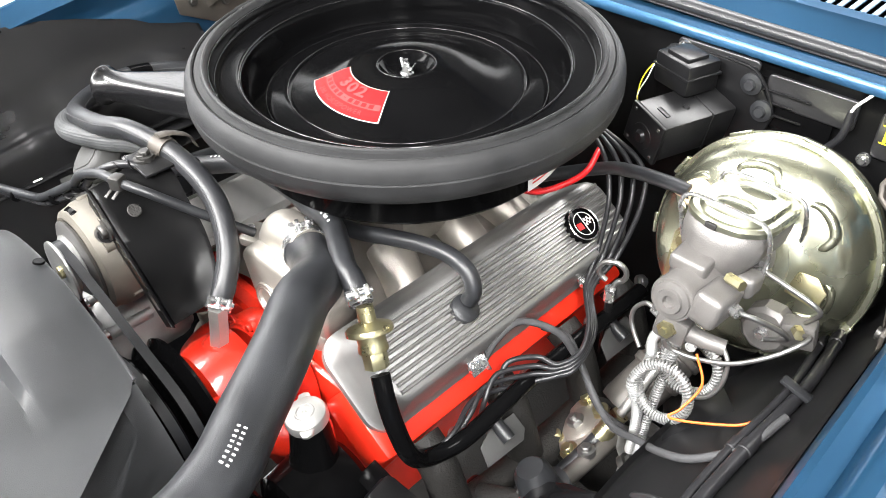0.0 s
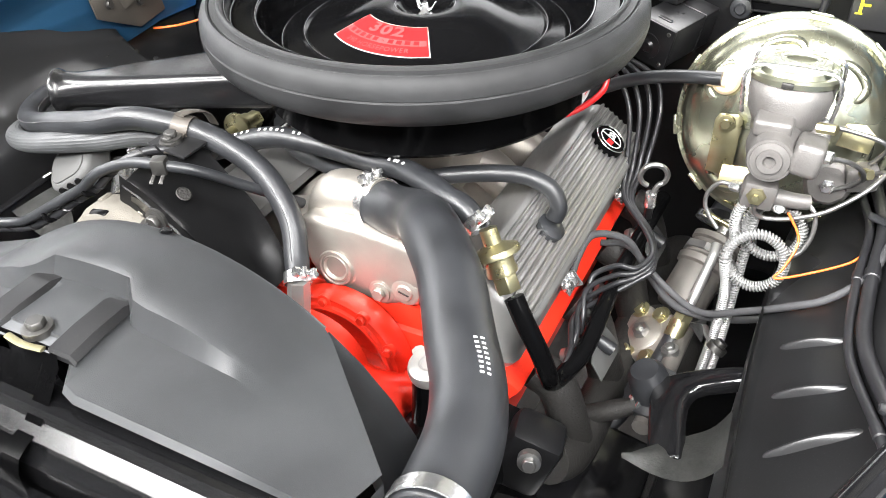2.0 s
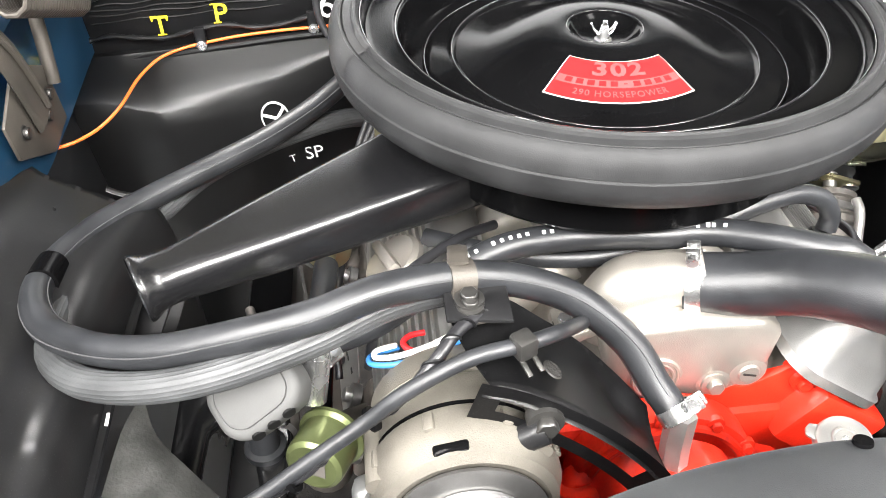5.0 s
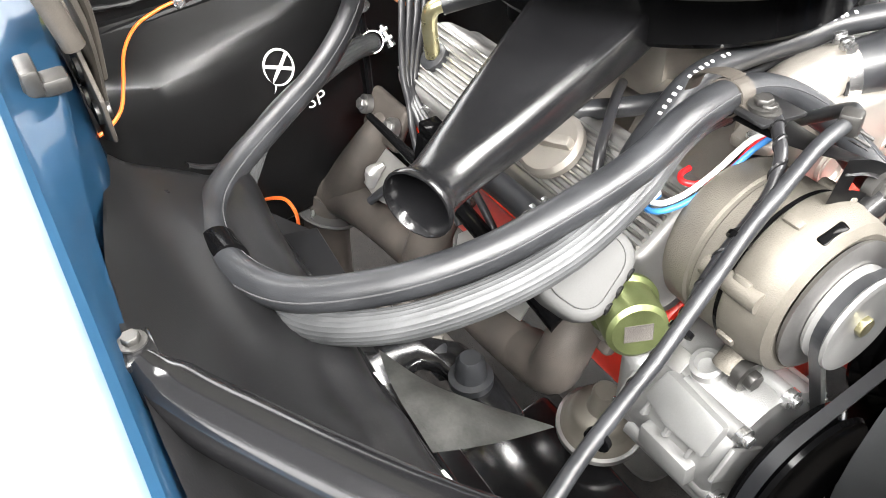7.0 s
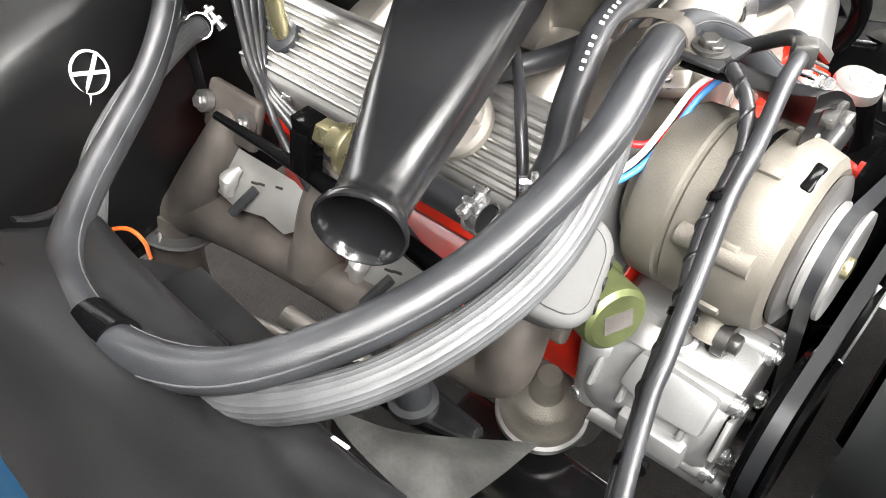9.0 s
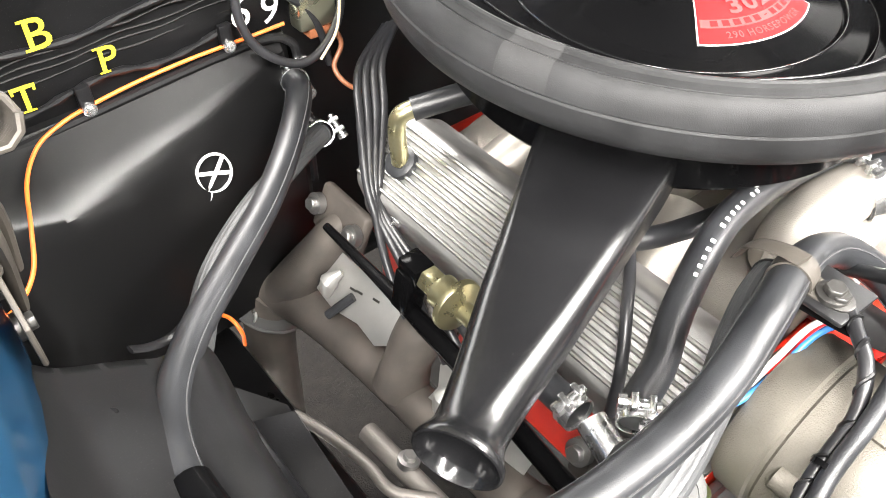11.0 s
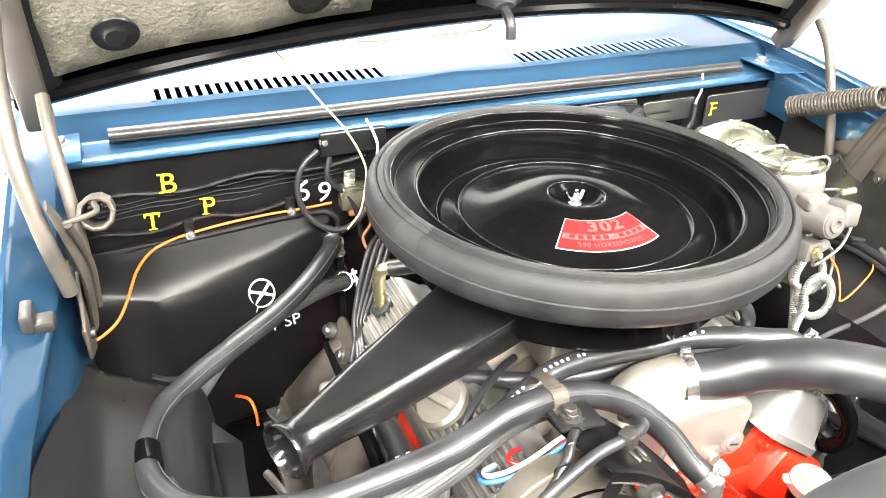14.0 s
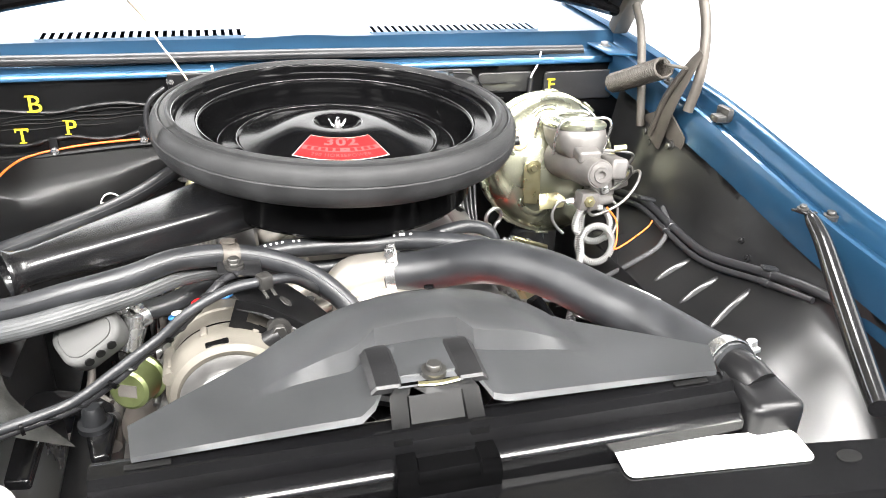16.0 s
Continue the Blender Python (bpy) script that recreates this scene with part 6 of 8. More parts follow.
part("bracket", prism([(-0.016, -0.040), (0.015, -0.044), (0.016, 0.030), (0.010, 0.036), (-0.012, 0.034), (-0.016, 0.026)], 0.003, Matrix.Translation((0.354, 0.086, 0.774)) @ Matrix.Rotation(radians(80), 4, "X"), 0.001), M["brass"], dist, "yellow plated bracket")
part("bracket_hole", lathe([(0, 0.0008), (0.0052, 0.0008), (0.0058, 0)], 16, aim((0.356, 0.0838, 0.771), (0, -1, 0.17))), M["dark"], dist, "round hole in the bracket")
bolt(dist, (0.352, 0.081, 0.800), (0, -1, 0.17), "brass", 0.9)
part("bracket_foot", prism([(-0.026, -0.014), (0.020, -0.012), (0.026, 0.004), (0.010, 0.016), (-0.024, 0.014)], 0.003, Matrix.Translation((0.383, 0.056, 0.744)) @ Matrix.Rotation(radians(62), 4, "X"), 0.001), M["brass"], dist)
part("bracket_ear", prism([(-0.018, -0.010), (0.018, -0.014), (0.022, 0.006), (0.008, 0.018), (-0.012, 0.016)], 0.003, Matrix.Translation((0.492, 0.086, 0.806)) @ Matrix.Rotation(radians(70), 4, "X"), 0.001), M["brass"], dist, "yellow plated bracket ear")
part("fixing_nut", lathe([(0, 0.010), (0.004, 0.010), (0.0045, 0.007), (0.0095, 0.006), (0.011, 0.0)], 6, aim((0.409, -0.032, 0.779), (0, -1, 0.15))), M["brass"], dist, "plated fixing nut")
part("pipe_nut", tube([(0.391, -0.014, 0.774), (0.380, -0.009, 0.772)], 0.0062, 6, 2), M["zinc"], dist, "bright pipe nut")

# ---- wiper motor ----
wiper = thing("wiper_motor", (0.24, 0.27, 0.80), "black wiper motor with two ribbed housings", "wiper motor")
part("plate", prism([(-0.08, -0.05), (0.07, -0.05), (0.085, 0.0), (0.05, 0.055), (-0.05, 0.055), (-0.085, 0.02)], 0.006, Matrix.Translation((0.25, 0.301, 0.86)) @ Matrix.Rotation(radians(90), 4, "X"), 0.002), M["satin"], wiper)
wm = Matrix.Translation((0.247, 0.232, 0.848)) @ Matrix.Rotation(radians(-18), 4, "Z") @ Matrix.Rotation(radians(12), 4, "Y") @ Matrix.Scale(1.1, 4)
part("motor", box(0.054, 0.105, 0.050, wm, 0.004, seg=2), M["pressed"], wiper)
part("end_plate", box(0.057, 0.006, 0.053, wm @ pose(0, -0.052, 0), 0.002), M["satin"], wiper)
for x, z in ((-0.021, 0.02), (0.021, 0.02), (-0.021, -0.02), (0.021, -0.02)):
    part("end_rivet", lathe([(0, 0.0015), (0.0022, 0.001), (0.003, 0)], 10, aim(wm @ Vector((x, -0.055, z)), wm.to_3x3() @ Vector((0, -1, 0)))), M["dark"], wiper)
part("cover_seam", box(0.0555, 0.004, 0.0515, wm @ pose(0, 0.018, 0), 0.0015), M["satin"], wiper)
part("vent", box(0.018, 0.006, 0.002, wm @ pose(0.002, -0.035, 0.0252), 0.0008), M["satin"], wiper)
part("dimple", lathe([(0, 0.0012), (0.003, 0.0012), (0.0045, 0)], 14, wm @ pose(0.004, -0.005, 0.025)), M["satin"], wiper)
part("end_boss", lathe([(0, 0.008), (0.006, 0.008), (0.009, 0.004), (0.017, 0.003), (0.019, -0.002)], 24, aim(wm @ Vector((0.0, -0.053, -0.004)), wm.to_3x3() @ Vector((0, -1, 0)))), M["satin"], wiper)
part("gearbox", box(0.064, 0.052, 0.042, Matrix.Translation((0.225, 0.265, 0.90)) @ Matrix.Rotation(radians(-18), 4, "Z"), 0.005, seg=2), M["satin"], wiper)
part("gearbox_cap", box(0.040, 0.034, 0.008, Matrix.Translation((0.225, 0.262, 0.922)) @ Matrix.Rotation(radians(-18), 4, "Z"), 0.003), M["satin"], wiper)
part("edge_rail", tube([(0.262, 0.296, 0.917), (0.300, 0.296, 0.912), (0.325, 0.296, 0.885), (0.334, 0.296, 0.86)], 0.0022, 8, 5), M["satin"], wiper)
part("lid_seam", box(0.068, 0.056, 0.004, Matrix.Translation((0.225, 0.265, 0.903)) @ Matrix.Rotation(radians(-18), 4, "Z"), 0.002), M["satin"], wiper)
for x, z in ((0.32, 0.865), (0.30, 0.895), (0.19, 0.90)):
    part("rubber_mount", lathe([(0, 0.012), (0.006, 0.012), (0.008, 0.008), (0.014, 0.006), (0.014, 0)], 20, aim((x, 0.297, z), (0, -1, 0))), M["rubber"], wiper)

# ---- heater box ----
hv = thing("heater_box", (-0.42, 0.26, 0.45), "black moulded heater box with chalk marks", "heater box")
HEATER = ((-0.612, 0.236, 0.764), (-0.572, 0.232, 0.764), (-0.512, 0.234, 0.748), (-0.500, 0.236, 0.748), (-0.43, 0.249, 0.755), (-0.35, 0.262, 0.764), (-0.28, 0.279, 0.782), (-0.245, 0.286, 0.790), (-0.236, 0.294, 0.788))


def heater_face(x, z):
    """How far back the heater box's front face stands."""
    edge = float(np.interp(x, [h[0] for h in HEATER], [h[1] for h in HEATER]))
    return edge - 0.013 * min(1.0, max(0.0, (0.765 - z) / 0.06))


rows = []
for x, cy, cz in HEATER:
    seam = 0.790 + 0.036 * (x + 0.61)
    row = [Vector((x, 0.306, seam + 0.008)), Vector((x, 0.299, seam + 0.006))]
    row += [Vector((x, 0.297 + (cy - 0.297) * f, seam + 0.004 + (cz - seam) * f)) for f in (0.0, 0.3, 0.62, 0.9)]
    row += [Vector((x, cy, cz))] + [Vector((x, heater_face(x, z), z)) for z in (0.745, 0.725, 0.70, 0.62, 0.50)] + [Vector((x, 0.28, 0.47)), Vector((x, 0.306, 0.465))]
    rows.append(row)
part("case", sheet(rows, 0.004), M["boxblack"], hv, angle=25)
part("rim", tube([(-0.60, 0.296, 0.784), (-0.42, 0.296, 0.801), (-0.28, 0.296, 0.810), (-0.238, 0.288, 0.805), (-0.232, 0.28, 0.77), (-0.232, 0.28, 0.62)], 0.005, 8, 5), M["satin"], hv)
bolt(hv, (-0.252, 0.290, 0.600), (0, -1, 0), "zinc", 0.8)
for k, (x, z) in enumerate(((-0.237, 0.764), (-0.228, 0.704))):
    part("hose_stub", tube([(x, 0.30, z), (x - 0.002, 0.27, z - 0.002), (x - 0.004, 0.25, z - 0.006)], 0.009, 12, 3), M["zinc"], hv)

# ---- steering gear ----
gear = thing("steering_gear", (0.32, 0.02, 0.40), "grey cast steering gear box with bolted round cover", "steering gear")
sm = aim((0.314, -0.014, 0.520), (-0.50, -0.32, 0.80)) @ Matrix.Scale(1.14, 4)
part("housing", lathe([(0, 0.0), (0.045, 0.0), (0.047, -0.02), (0.042, -0.08), (0, -0.12)], 32, sm), M["darkiron"], gear)
bolts = ((0.298, 0.023, 0.529), (0.298, -0.037, 0.502), (0.330, -0.051, 0.511), (0.330, 0.009, 0.538))
inv = sm.inverted()
turn0 = math.atan2((inv @ Vector(bolts[0])).y, (inv @ Vector(bolts[0])).x)
lobes = [((0.0375 + 0.0065 * math.cos(4 * (a - turn0))) * math.cos(a), (0.0375 + 0.0065 * math.cos(4 * (a - turn0))) * math.sin(a)) for a in np.linspace(0, 2 * math.pi, 48, endpoint=False)]
part("cover", prism(lobes, 0.011, sm @ pose(0, 0, -0.003), 0.003, seg=3), M["cast"], gear, "grey cast four lobed cover")
part("cover_dome", lathe([(0, 0.012), (0.012, 0.0115), (0.020, 0.010), (0.024, 0.0075)], 32, sm), M["cast"], gear)
part("adjuster", lathe([(0, 0.024), (0.004, 0.024), (0.0045, 0.018), (0.0095, 0.018), (0.0105, 0.016), (0.0105, 0.010)], 6, sm), M["steel"], gear, "locknut and screw")
for q in bolts:
    at = inv @ Vector(q)
    bolt(gear, sm @ Vector((at.x, at.y, 0.008)), sm.to_3x3() @ Z, "brass", 1.15)
VB = aim((0.345, 0.030, 0.556), (0.24, 0.80, 0.56))
part("valve_body", lathe([(0, -0.01), (0.030, -0.01), (0.032, 0.0), (0.032, 0.050), (0.036, 0.053), (0.037, 0.062), (0.033, 0.066), (0.030, 0.088), (0.034, 0.090), (0.034, 0.098), (0.020, 0.102), (0.012, 0.108), (0, 0.108)], 28, VB), M["iron"], gear, "grey cast valve body")
part("adjuster_ring", lathe([(0.030, 0.070), (0.0375, 0.070), (0.0375, 0.080), (0.030, 0.080)], 8, VB), M["steel"], gear, "steel locking ring")
part("shaft", tube([VB @ Vector((0, 0, 0.10)), VB @ Vector((0, 0, 0.17)), (0.42, 0.30, 0.68)], 0.009, 14, 4), M["steel"], gear, "steel steering shaft")
part("shaft_flange", prism([(-0.036, -0.018), (0.036, -0.018), (0.042, 0.0), (0.036, 0.018), (-0.036, 0.018), (-0.042, 0.0)], 0.006, VB @ pose(0, 0, 0.118, 0, 0, 25), 0.002), M["brass"], gear, "yellow plated coupling flange")
for q in ((-0.032, 0.0, 0.124), (0.032, 0.0, 0.124)):
    bolt(gear, VB @ (pose(0, 0, 0, 0, 0, 25) @ Vector(q)), VB.to_3x3() @ Z, "zinc", 1.1)
part("steel_pipe", tube([(0.372, 0.060, 0.640), (0.371, 0.042, 0.630), (0.364, 0.018, 0.598), (0.357, -0.004, 0.570)], 0.0062, 12, 5), M["shield"], gear, "pale steel pressure pipe")
part("hose_fitting", tube([(0.358, -0.001, 0.573), (0.352, -0.012, 0.556)], 0.0125, 6, 2), M["brass"], gear, "yellow plated pipe fitting")
part("coupling", lathe([(0, 0.012), (0.030, 0.012), (0.032, 0.008), (0.032, -0.008), (0, -0.012)], 28, aim(VB @ Vector((0, 0, 0.14)), VB.to_3x3() @ Z)), M["rubber"], gear, "round rubber rag joint")
part("pressure_hose", tube([(0.352, -0.012, 0.556), (0.348, -0.026, 0.543), (0.340, -0.056, 0.523), (0.328, -0.092, 0.500), (0.305, -0.14, 0.47), (0.26, -0.20, 0.45)], 0.0105, 14, 6), M["rubber"], gear, "black pressure hose")
part("hose_ferrule", tube([(0.353, -0.010, 0.558), (0.348, -0.027, 0.542)], 0.0125, 14, 3), M["brass"], gear, "yellow plated hose ferrule")
LB = Matrix.Translation((0.393, -0.049, 0.577)) @ Matrix(((0.84, 0.30, 0.46, 0), (-0.50, 0.75, 0.43, 0), (-0.21, -0.59, 0.78, 0), (0, 0, 0, 1)))
part("line_bracket", sheet([[LB @ Vector((u, v, 0.009 * math.exp(-((u + 0.014) / 0.008) ** 2))) for v in (-0.010, 0.0, 0.010)] for u in np.linspace(-0.028, 0.026, 19)], 0.0025), M["shield"], gear, "folded bright steel line bracket", 60)
bolt(gear, LB @ Vector((0.016, 0.0, 0.002)), LB.to_3x3() @ Z, "dark", 1.1)
# frame rail, A-arm and flaps low in the bay
for s in (-1, 1):
    rail = thing("frame_rail", (s * 0.4, -0.2, 0.3), "black frame rail below the engine", "frame rail", "frame rails", "structure")
    part("rail", box(0.07, 1.1, 0.10, pose(s * 0.41, -0.25, 0.40), 0.015), M["satin"], rail)
    outline = [(0.345, -0.172), (0.352, -0.135), (0.385, -0.100), (0.425, -0.083), (0.462, -0.082), (0.474, -0.10), (0.472, -0.27), (0.440, -0.275), (0.436, -0.150), (0.425, -0.138), (0.400, -0.135), (0.388, -0.150), (0.385, -0.19), (0.372, -0.25), (0.350, -0.245)]
    if s > 0:
        outline = [(0.006, -0.125), (-0.010, -0.060), (-0.018, -0.030), (-0.018, -0.008), (-0.006, 0.007), (0.020, 0.012), (0.060, 0.012), (0.092, 0.008), (0.092, -0.016), (0.060, -0.018), (0.040, -0.019), (0.031, -0.024), (0.027, -0.036), (0.030, -0.060), (0.044, -0.125)]
    place = pose(0.378, -0.158, 0.584, 0, -30, 0) if s > 0 else pose(0, 0, 0.556)
    arm = part("upper_arm", prism([(s * x, y) for x, y in (outline[::-1] if s > 0 else outline[::-1])], 0.018, place, 0.006, seg=3), M["enamel"], rail, "black pressed suspension arm")
    part("ball_joint", lathe([(0, 0.03), (0.010, 0.03), (0.014, 0.024), (0.016, 0.006), (0.022, 0.004), (0.022, -0.004)], 20, pose(0.355, -0.147, 0.556, 12, -18, 0) @ Matrix.Scale(1.6, 4) if s > 0 else pose(-0.372, -0.185, 0.578)), M["rubber"], arm, "rubber boot")
    part("arm_shaft", tube([(s * 0.352, -0.19, 0.54), (s * 0.356, -0.10, 0.54), (s * 0.36, 0.0, 0.535)], 0.011, 12, 3), M["iron"], arm, "steel pivot shaft")
    part("bushing", tube([(s * 0.372, -0.148, 0.555), (s * 0.376, -0.128, 0.560)], 0.017, 16, 2), M["rubber"], arm)
    bolt(rail, (0.344, -0.165, 0.553) if s > 0 else (-0.357, -0.162, 0.562), (s * 0.5, -1, 0.4), "zinc" if s > 0 else "steel", 1.2)
    if s > 0:
        part("tie_bar", tube([(0.286, -0.178, 0.520), (0.315, -0.172, 0.536), (0.341, -0.166, 0.551)], [0.012, 0.012, 0.010], 14, 3), M["darkiron"], rail, "dark round bar")
        part("nut_plate", box(0.005, 0.014, 0.036, pose(0.366, -0.160, 0.556, 0, -25, 20), 0.001), M["zinc"], rail, "bright locking tab")
    bolt(rail, (s * 0.352, -0.06, 0.552), (s * -0.3, 0, 1), "steel", 1.0)
    part("crossmember", box(0.13, 0.22, 0.03, pose(s * 0.305, -0.25, 0.462 if s > 0 else 0.395, 0, s * 12, 0), 0.01, seg=3), M["enamel"], rail, "black pressed crossmember")
    part("plate", prism([(-0.04, -0.10), (0.02, -0.12), (0.03, 0.04), (-0.02, 0.09)], 0.004, pose(s * 0.475, -0.06, 0.685, 8, s * -20, 0), 0.0015), M["satin"], rail, "black plate with a round hole")
flap_rows = [[Vector((-0.466, -0.196, 0.690)), Vector((-0.448, -0.240, 0.682)), Vector((-0.418, -0.268, 0.664)), Vector((-0.374, -0.308, 0.645))], [Vector((-0.476, -0.240, 0.692)), Vector((-0.450, -0.266, 0.686)), Vector((-0.420, -0.288, 0.668)), Vector((-0.373, -0.3095, 0.6445))], [Vector((-0.480, -0.306, 0.690)), Vector((-0.456, -0.312, 0.683)), Vector((-0.420, -0.313, 0.666)), Vector((-0.372, -0.311, 0.644))]]
part("flap", sheet(smooth_grid(flap_rows, 4, 4), 0.003), M["felt"], passenger_house, "worn grey rubber splash flap")
tops = [Vector(q) for q in ((0.354, -0.300, 0.616), (0.382, -0.262, 0.607), (0.407, -0.235, 0.602), (0.431, -0.212, 0.606), (0.452, -0.180, 0.630))]
lows = [Vector(q) for q in ((0.355, -0.302, 0.616), (0.386, -0.306, 0.612), (0.415, -0.308, 0.618), (0.438, -0.300, 0.630), (0.458, -0.280, 0.648))]
part("flap", sheet(smooth_grid([tops, [a.lerp(b, 0.5) + Vector((0, 0, 0.006)) for a, b in zip(tops, lows)], lows], 4, 4), 0.003), M["felt"], driver_house, "worn grey rubber splash flap")


# ---- hoses ----
def hose(name, pts, r, label, material="rubber", sub=8, seg=18, category="hose", flat=1.0, flute=0.0):
    return single(name, tube(pts, r, seg, sub, flat=flat, flute=flute), M[material], label, category)


def clamp(at, axis, r, label="bright hose clamp with a tower screw", up=(0, 0, 1), material="zinc"):
    """A tower clamp round a hose."""
    ax = Vector(axis).normalized()
    u = (Vector(up) - ax * Vector(up).dot(ax)).normalized()
    root = thing("hose_clamp", Vector(at), label, "hose clamp", "hose clamps")
    part("band", lathe([(r + 0.0002, -0.0065), (r + 0.0016, -0.0065), (r + 0.0016, 0.0065), (r + 0.0002, 0.0065)], 32, aim(at, ax)), M[material], root)
    side = ax.cross(u)
    base = Vector(at) + u * (r + 0.006)
    for s in (-1, 1):
        part("lug", box(0.005, 0.012, 0.012, Matrix.Translation(base + side * 0.006 * s) @ Matrix((side.to_4d(), ax.to_4d(), u.to_4d(), (0, 0, 0, 1))).transposed().to_3x3().to_4x4(), 0.001), M[material], root)
    part("screw", tube([base - side * 0.012, base + side * 0.013], 0.0032, 10, 2), M[material], root)
    part("screw_head", tube([base + side * 0.011, base + side * 0.0165], 0.0055, 10, 2), M[material], root)
    return root


RAD = [(0.030, -0.208, 0.779), (0.070, -0.225, 0.787), (0.115, -0.252, 0.807), (0.152, -0.299, 0.830), (0.198, -0.355, 0.836), (0.238, -0.418, 0.832), (0.266, -0.462, 0.829), (0.283, -0.505, 0.829), (0.291, -0.550, 0.834), (0.297, -0.592, 0.842)]
rad_hose = hose("radiator_hose", RAD, [0.0275, 0.028, 0.0285, 0.029, 0.029, 0.029, 0.029, 0.029, 0.029, 0.0285], "thick moulded black upper radiator hose with white print", seg=28)
clamp((0.038, -0.211, 0.781), (0.05, -0.021, 0.01), 0.0282)
clamp((0.2955, -0.580, 0.8405), (0.06, -0.42, 0.08), 0.0292, up=(1.0, 0.0, 0.15))
LOOP = [(-0.155, -0.254, 0.848), (-0.229, -0.272, 0.861), (-0.287, -0.283, 0.850), (-0.353, -0.283, 0.836), (-0.413, -0.270, 0.817), (-0.472, -0.239, 0.798), (-0.523, -0.195, 0.783), (-0.547, -0.142, 0.778), (-0.546, -0.079, 0.768), (-0.526, -0.016, 0.755), (-0.484, 0.038, 0.748), (-0.426, 0.084, 0.750), (-0.364, 0.131, 0.754), (-0.307, 0.183, 0.762), (-0.260, 0.236, 0.773), (-0.241, 0.285, 0.762)]
FRONT = [(-0.004, -0.318, 0.732), (-0.018, -0.296, 0.748), (-0.040, -0.270, 0.780), (-0.088, -0.251, 0.818)]


def seamed_hose(pts, r, label, material, turns, flute=0.0):
    """A heater hose with its raised moulding seam and cut end collars."""
    root = thing("heater_hose", pts[0], label, "hose", "heater hoses")
    part("tube", tube(pts, r, 44 if flute else 20, 8, flute=flute), M[material], root)
    line = spline([Vector(q) for q in pts], 8)
    fr = list(frames_along(line))
    for w in turns:
        part("seam", tube([q + (a * math.cos(w) + b * math.sin(w)) * (r + 0.0001) for q, d, a, b in fr[6:-6]], 0.0007, 5, 1), M["loom"], root, "thin moulding seam")
    for q, n in ((line[0], line[1]), (line[-1], line[-2])):
        part("end_collar", tube([q, q.lerp(n, 0.4)], r + 0.0012, 20, 2), M["rubber"], root)
    return root


seamed_hose(FRONT + LOOP, 0.0135, "long black rubber heater hose looping round the bay", "rubber", (0.6, 2.4, 4.4))
LOWER = [(-0.155, -0.238, 0.823), (-0.190, -0.246, 0.830), (-0.235, -0.262, 0.834), (-0.291, -0.284, 0.826), (-0.359, -0.299, 0.816), (-0.420, -0.290, 0.800), (-0.478, -0.261, 0.782), (-0.520, -0.211, 0.765), (-0.532, -0.149, 0.756), (-0.529, -0.083, 0.744), (-0.513, -0.008, 0.728), (-0.478, 0.052, 0.721), (-0.438, 0.103, 0.728), (-0.380, 0.148, 0.732), (-0.320, 0.182, 0.734), (-0.274, 0.212, 0.727), (-0.240, 0.242, 0.711)]
seamed_hose(LOWER, 0.0128, "dusty ribbed heater return hose under the first", "dusty", (), 0.0005)
clamp((-0.2425, 0.276, 0.764), (0.3, 0.9, -0.2), 0.0137)
clamp((-0.240, 0.236, 0.716), (0.5, 0.9, -0.6), 0.0127, up=(0.5, -0.5, 0.5))
clamp((-0.006, -0.314, 0.735), (0.3, -0.5, -0.4), 0.0137, up=(0.8, -0.4, 0.2))
single("hose_tape", tube([(-0.5465, -0.128, 0.7765), (-0.547, -0.110, 0.7738), (-0.5468, -0.094, 0.7712)], 0.0150, 20, 4), M["gloss"], "shiny black tape band round the heater hose", "tape")
strap = thing("hose_strap", (-0.174, -0.27, 0.845), "grey steel strap holding two heater hoses", "strap")
part("band", lathe([(0.0139, -0.010), (0.0155, -0.010), (0.0155, 0.010), (0.0139, 0.010)], 32, aim((-0.176, -0.2585, 0.8530), (-0.07, -0.016, 0.013))), M["hinge"], strap)
part("tab", box(0.02, 0.034, 0.003, pose(-0.172, -0.287, 0.851, 12, 0, 5), 0.001), M["hinge"], strap)
part("bridge", tube([(-0.176, -0.262, 0.871), (-0.175, -0.245, 0.868), (-0.173, -0.225, 0.857), (-0.172, -0.217, 0.84)], 0.008, 10, 4, flat=0.2), M["hinge"], strap)
bolt(strap, (-0.171, -0.29, 0.8535), (0, 0, 1), "dark", 0.9)
AIR = [(-0.290, -0.243, 0.771), (-0.278, -0.233, 0.774), (-0.244, -0.222, 0.778), (-0.198, -0.200, 0.790), (-0.128, -0.178, 0.811), (-0.057, -0.171, 0.811), (0.012, -0.177, 0.810), (0.058, -0.186, 0.815), (0.103, -0.211, 0.822), (0.136, -0.230, 0.823), (0.155, -0.236, 0.821), (0.174, -0.243, 0.808)]
air_hose = hose("air_hose", AIR, 0.0128, "long black air hose with white print crossing the engine")
clamp((-0.2865, -0.240, 0.772), (-0.3, -0.25, -0.07), 0.0137)
hose("vacuum_hose", [(-0.19, -0.09, 0.760), (-0.12, -0.13, 0.764), (-0.038, -0.148, 0.766), (0.040, -0.145, 0.775), (0.096, -0.134, 0.788), (0.141, -0.122, 0.794), (0.174, -0.114, 0.793), (0.202, -0.112, 0.783), (0.214, -0.116, 0.765), (0.211, -0.121, 0.750)], 0.010, "black crankcase vent hose to the valve cover")
clamp((0.172, -0.242, 0.810), (0.2, -0.08, -0.13), 0.0117)


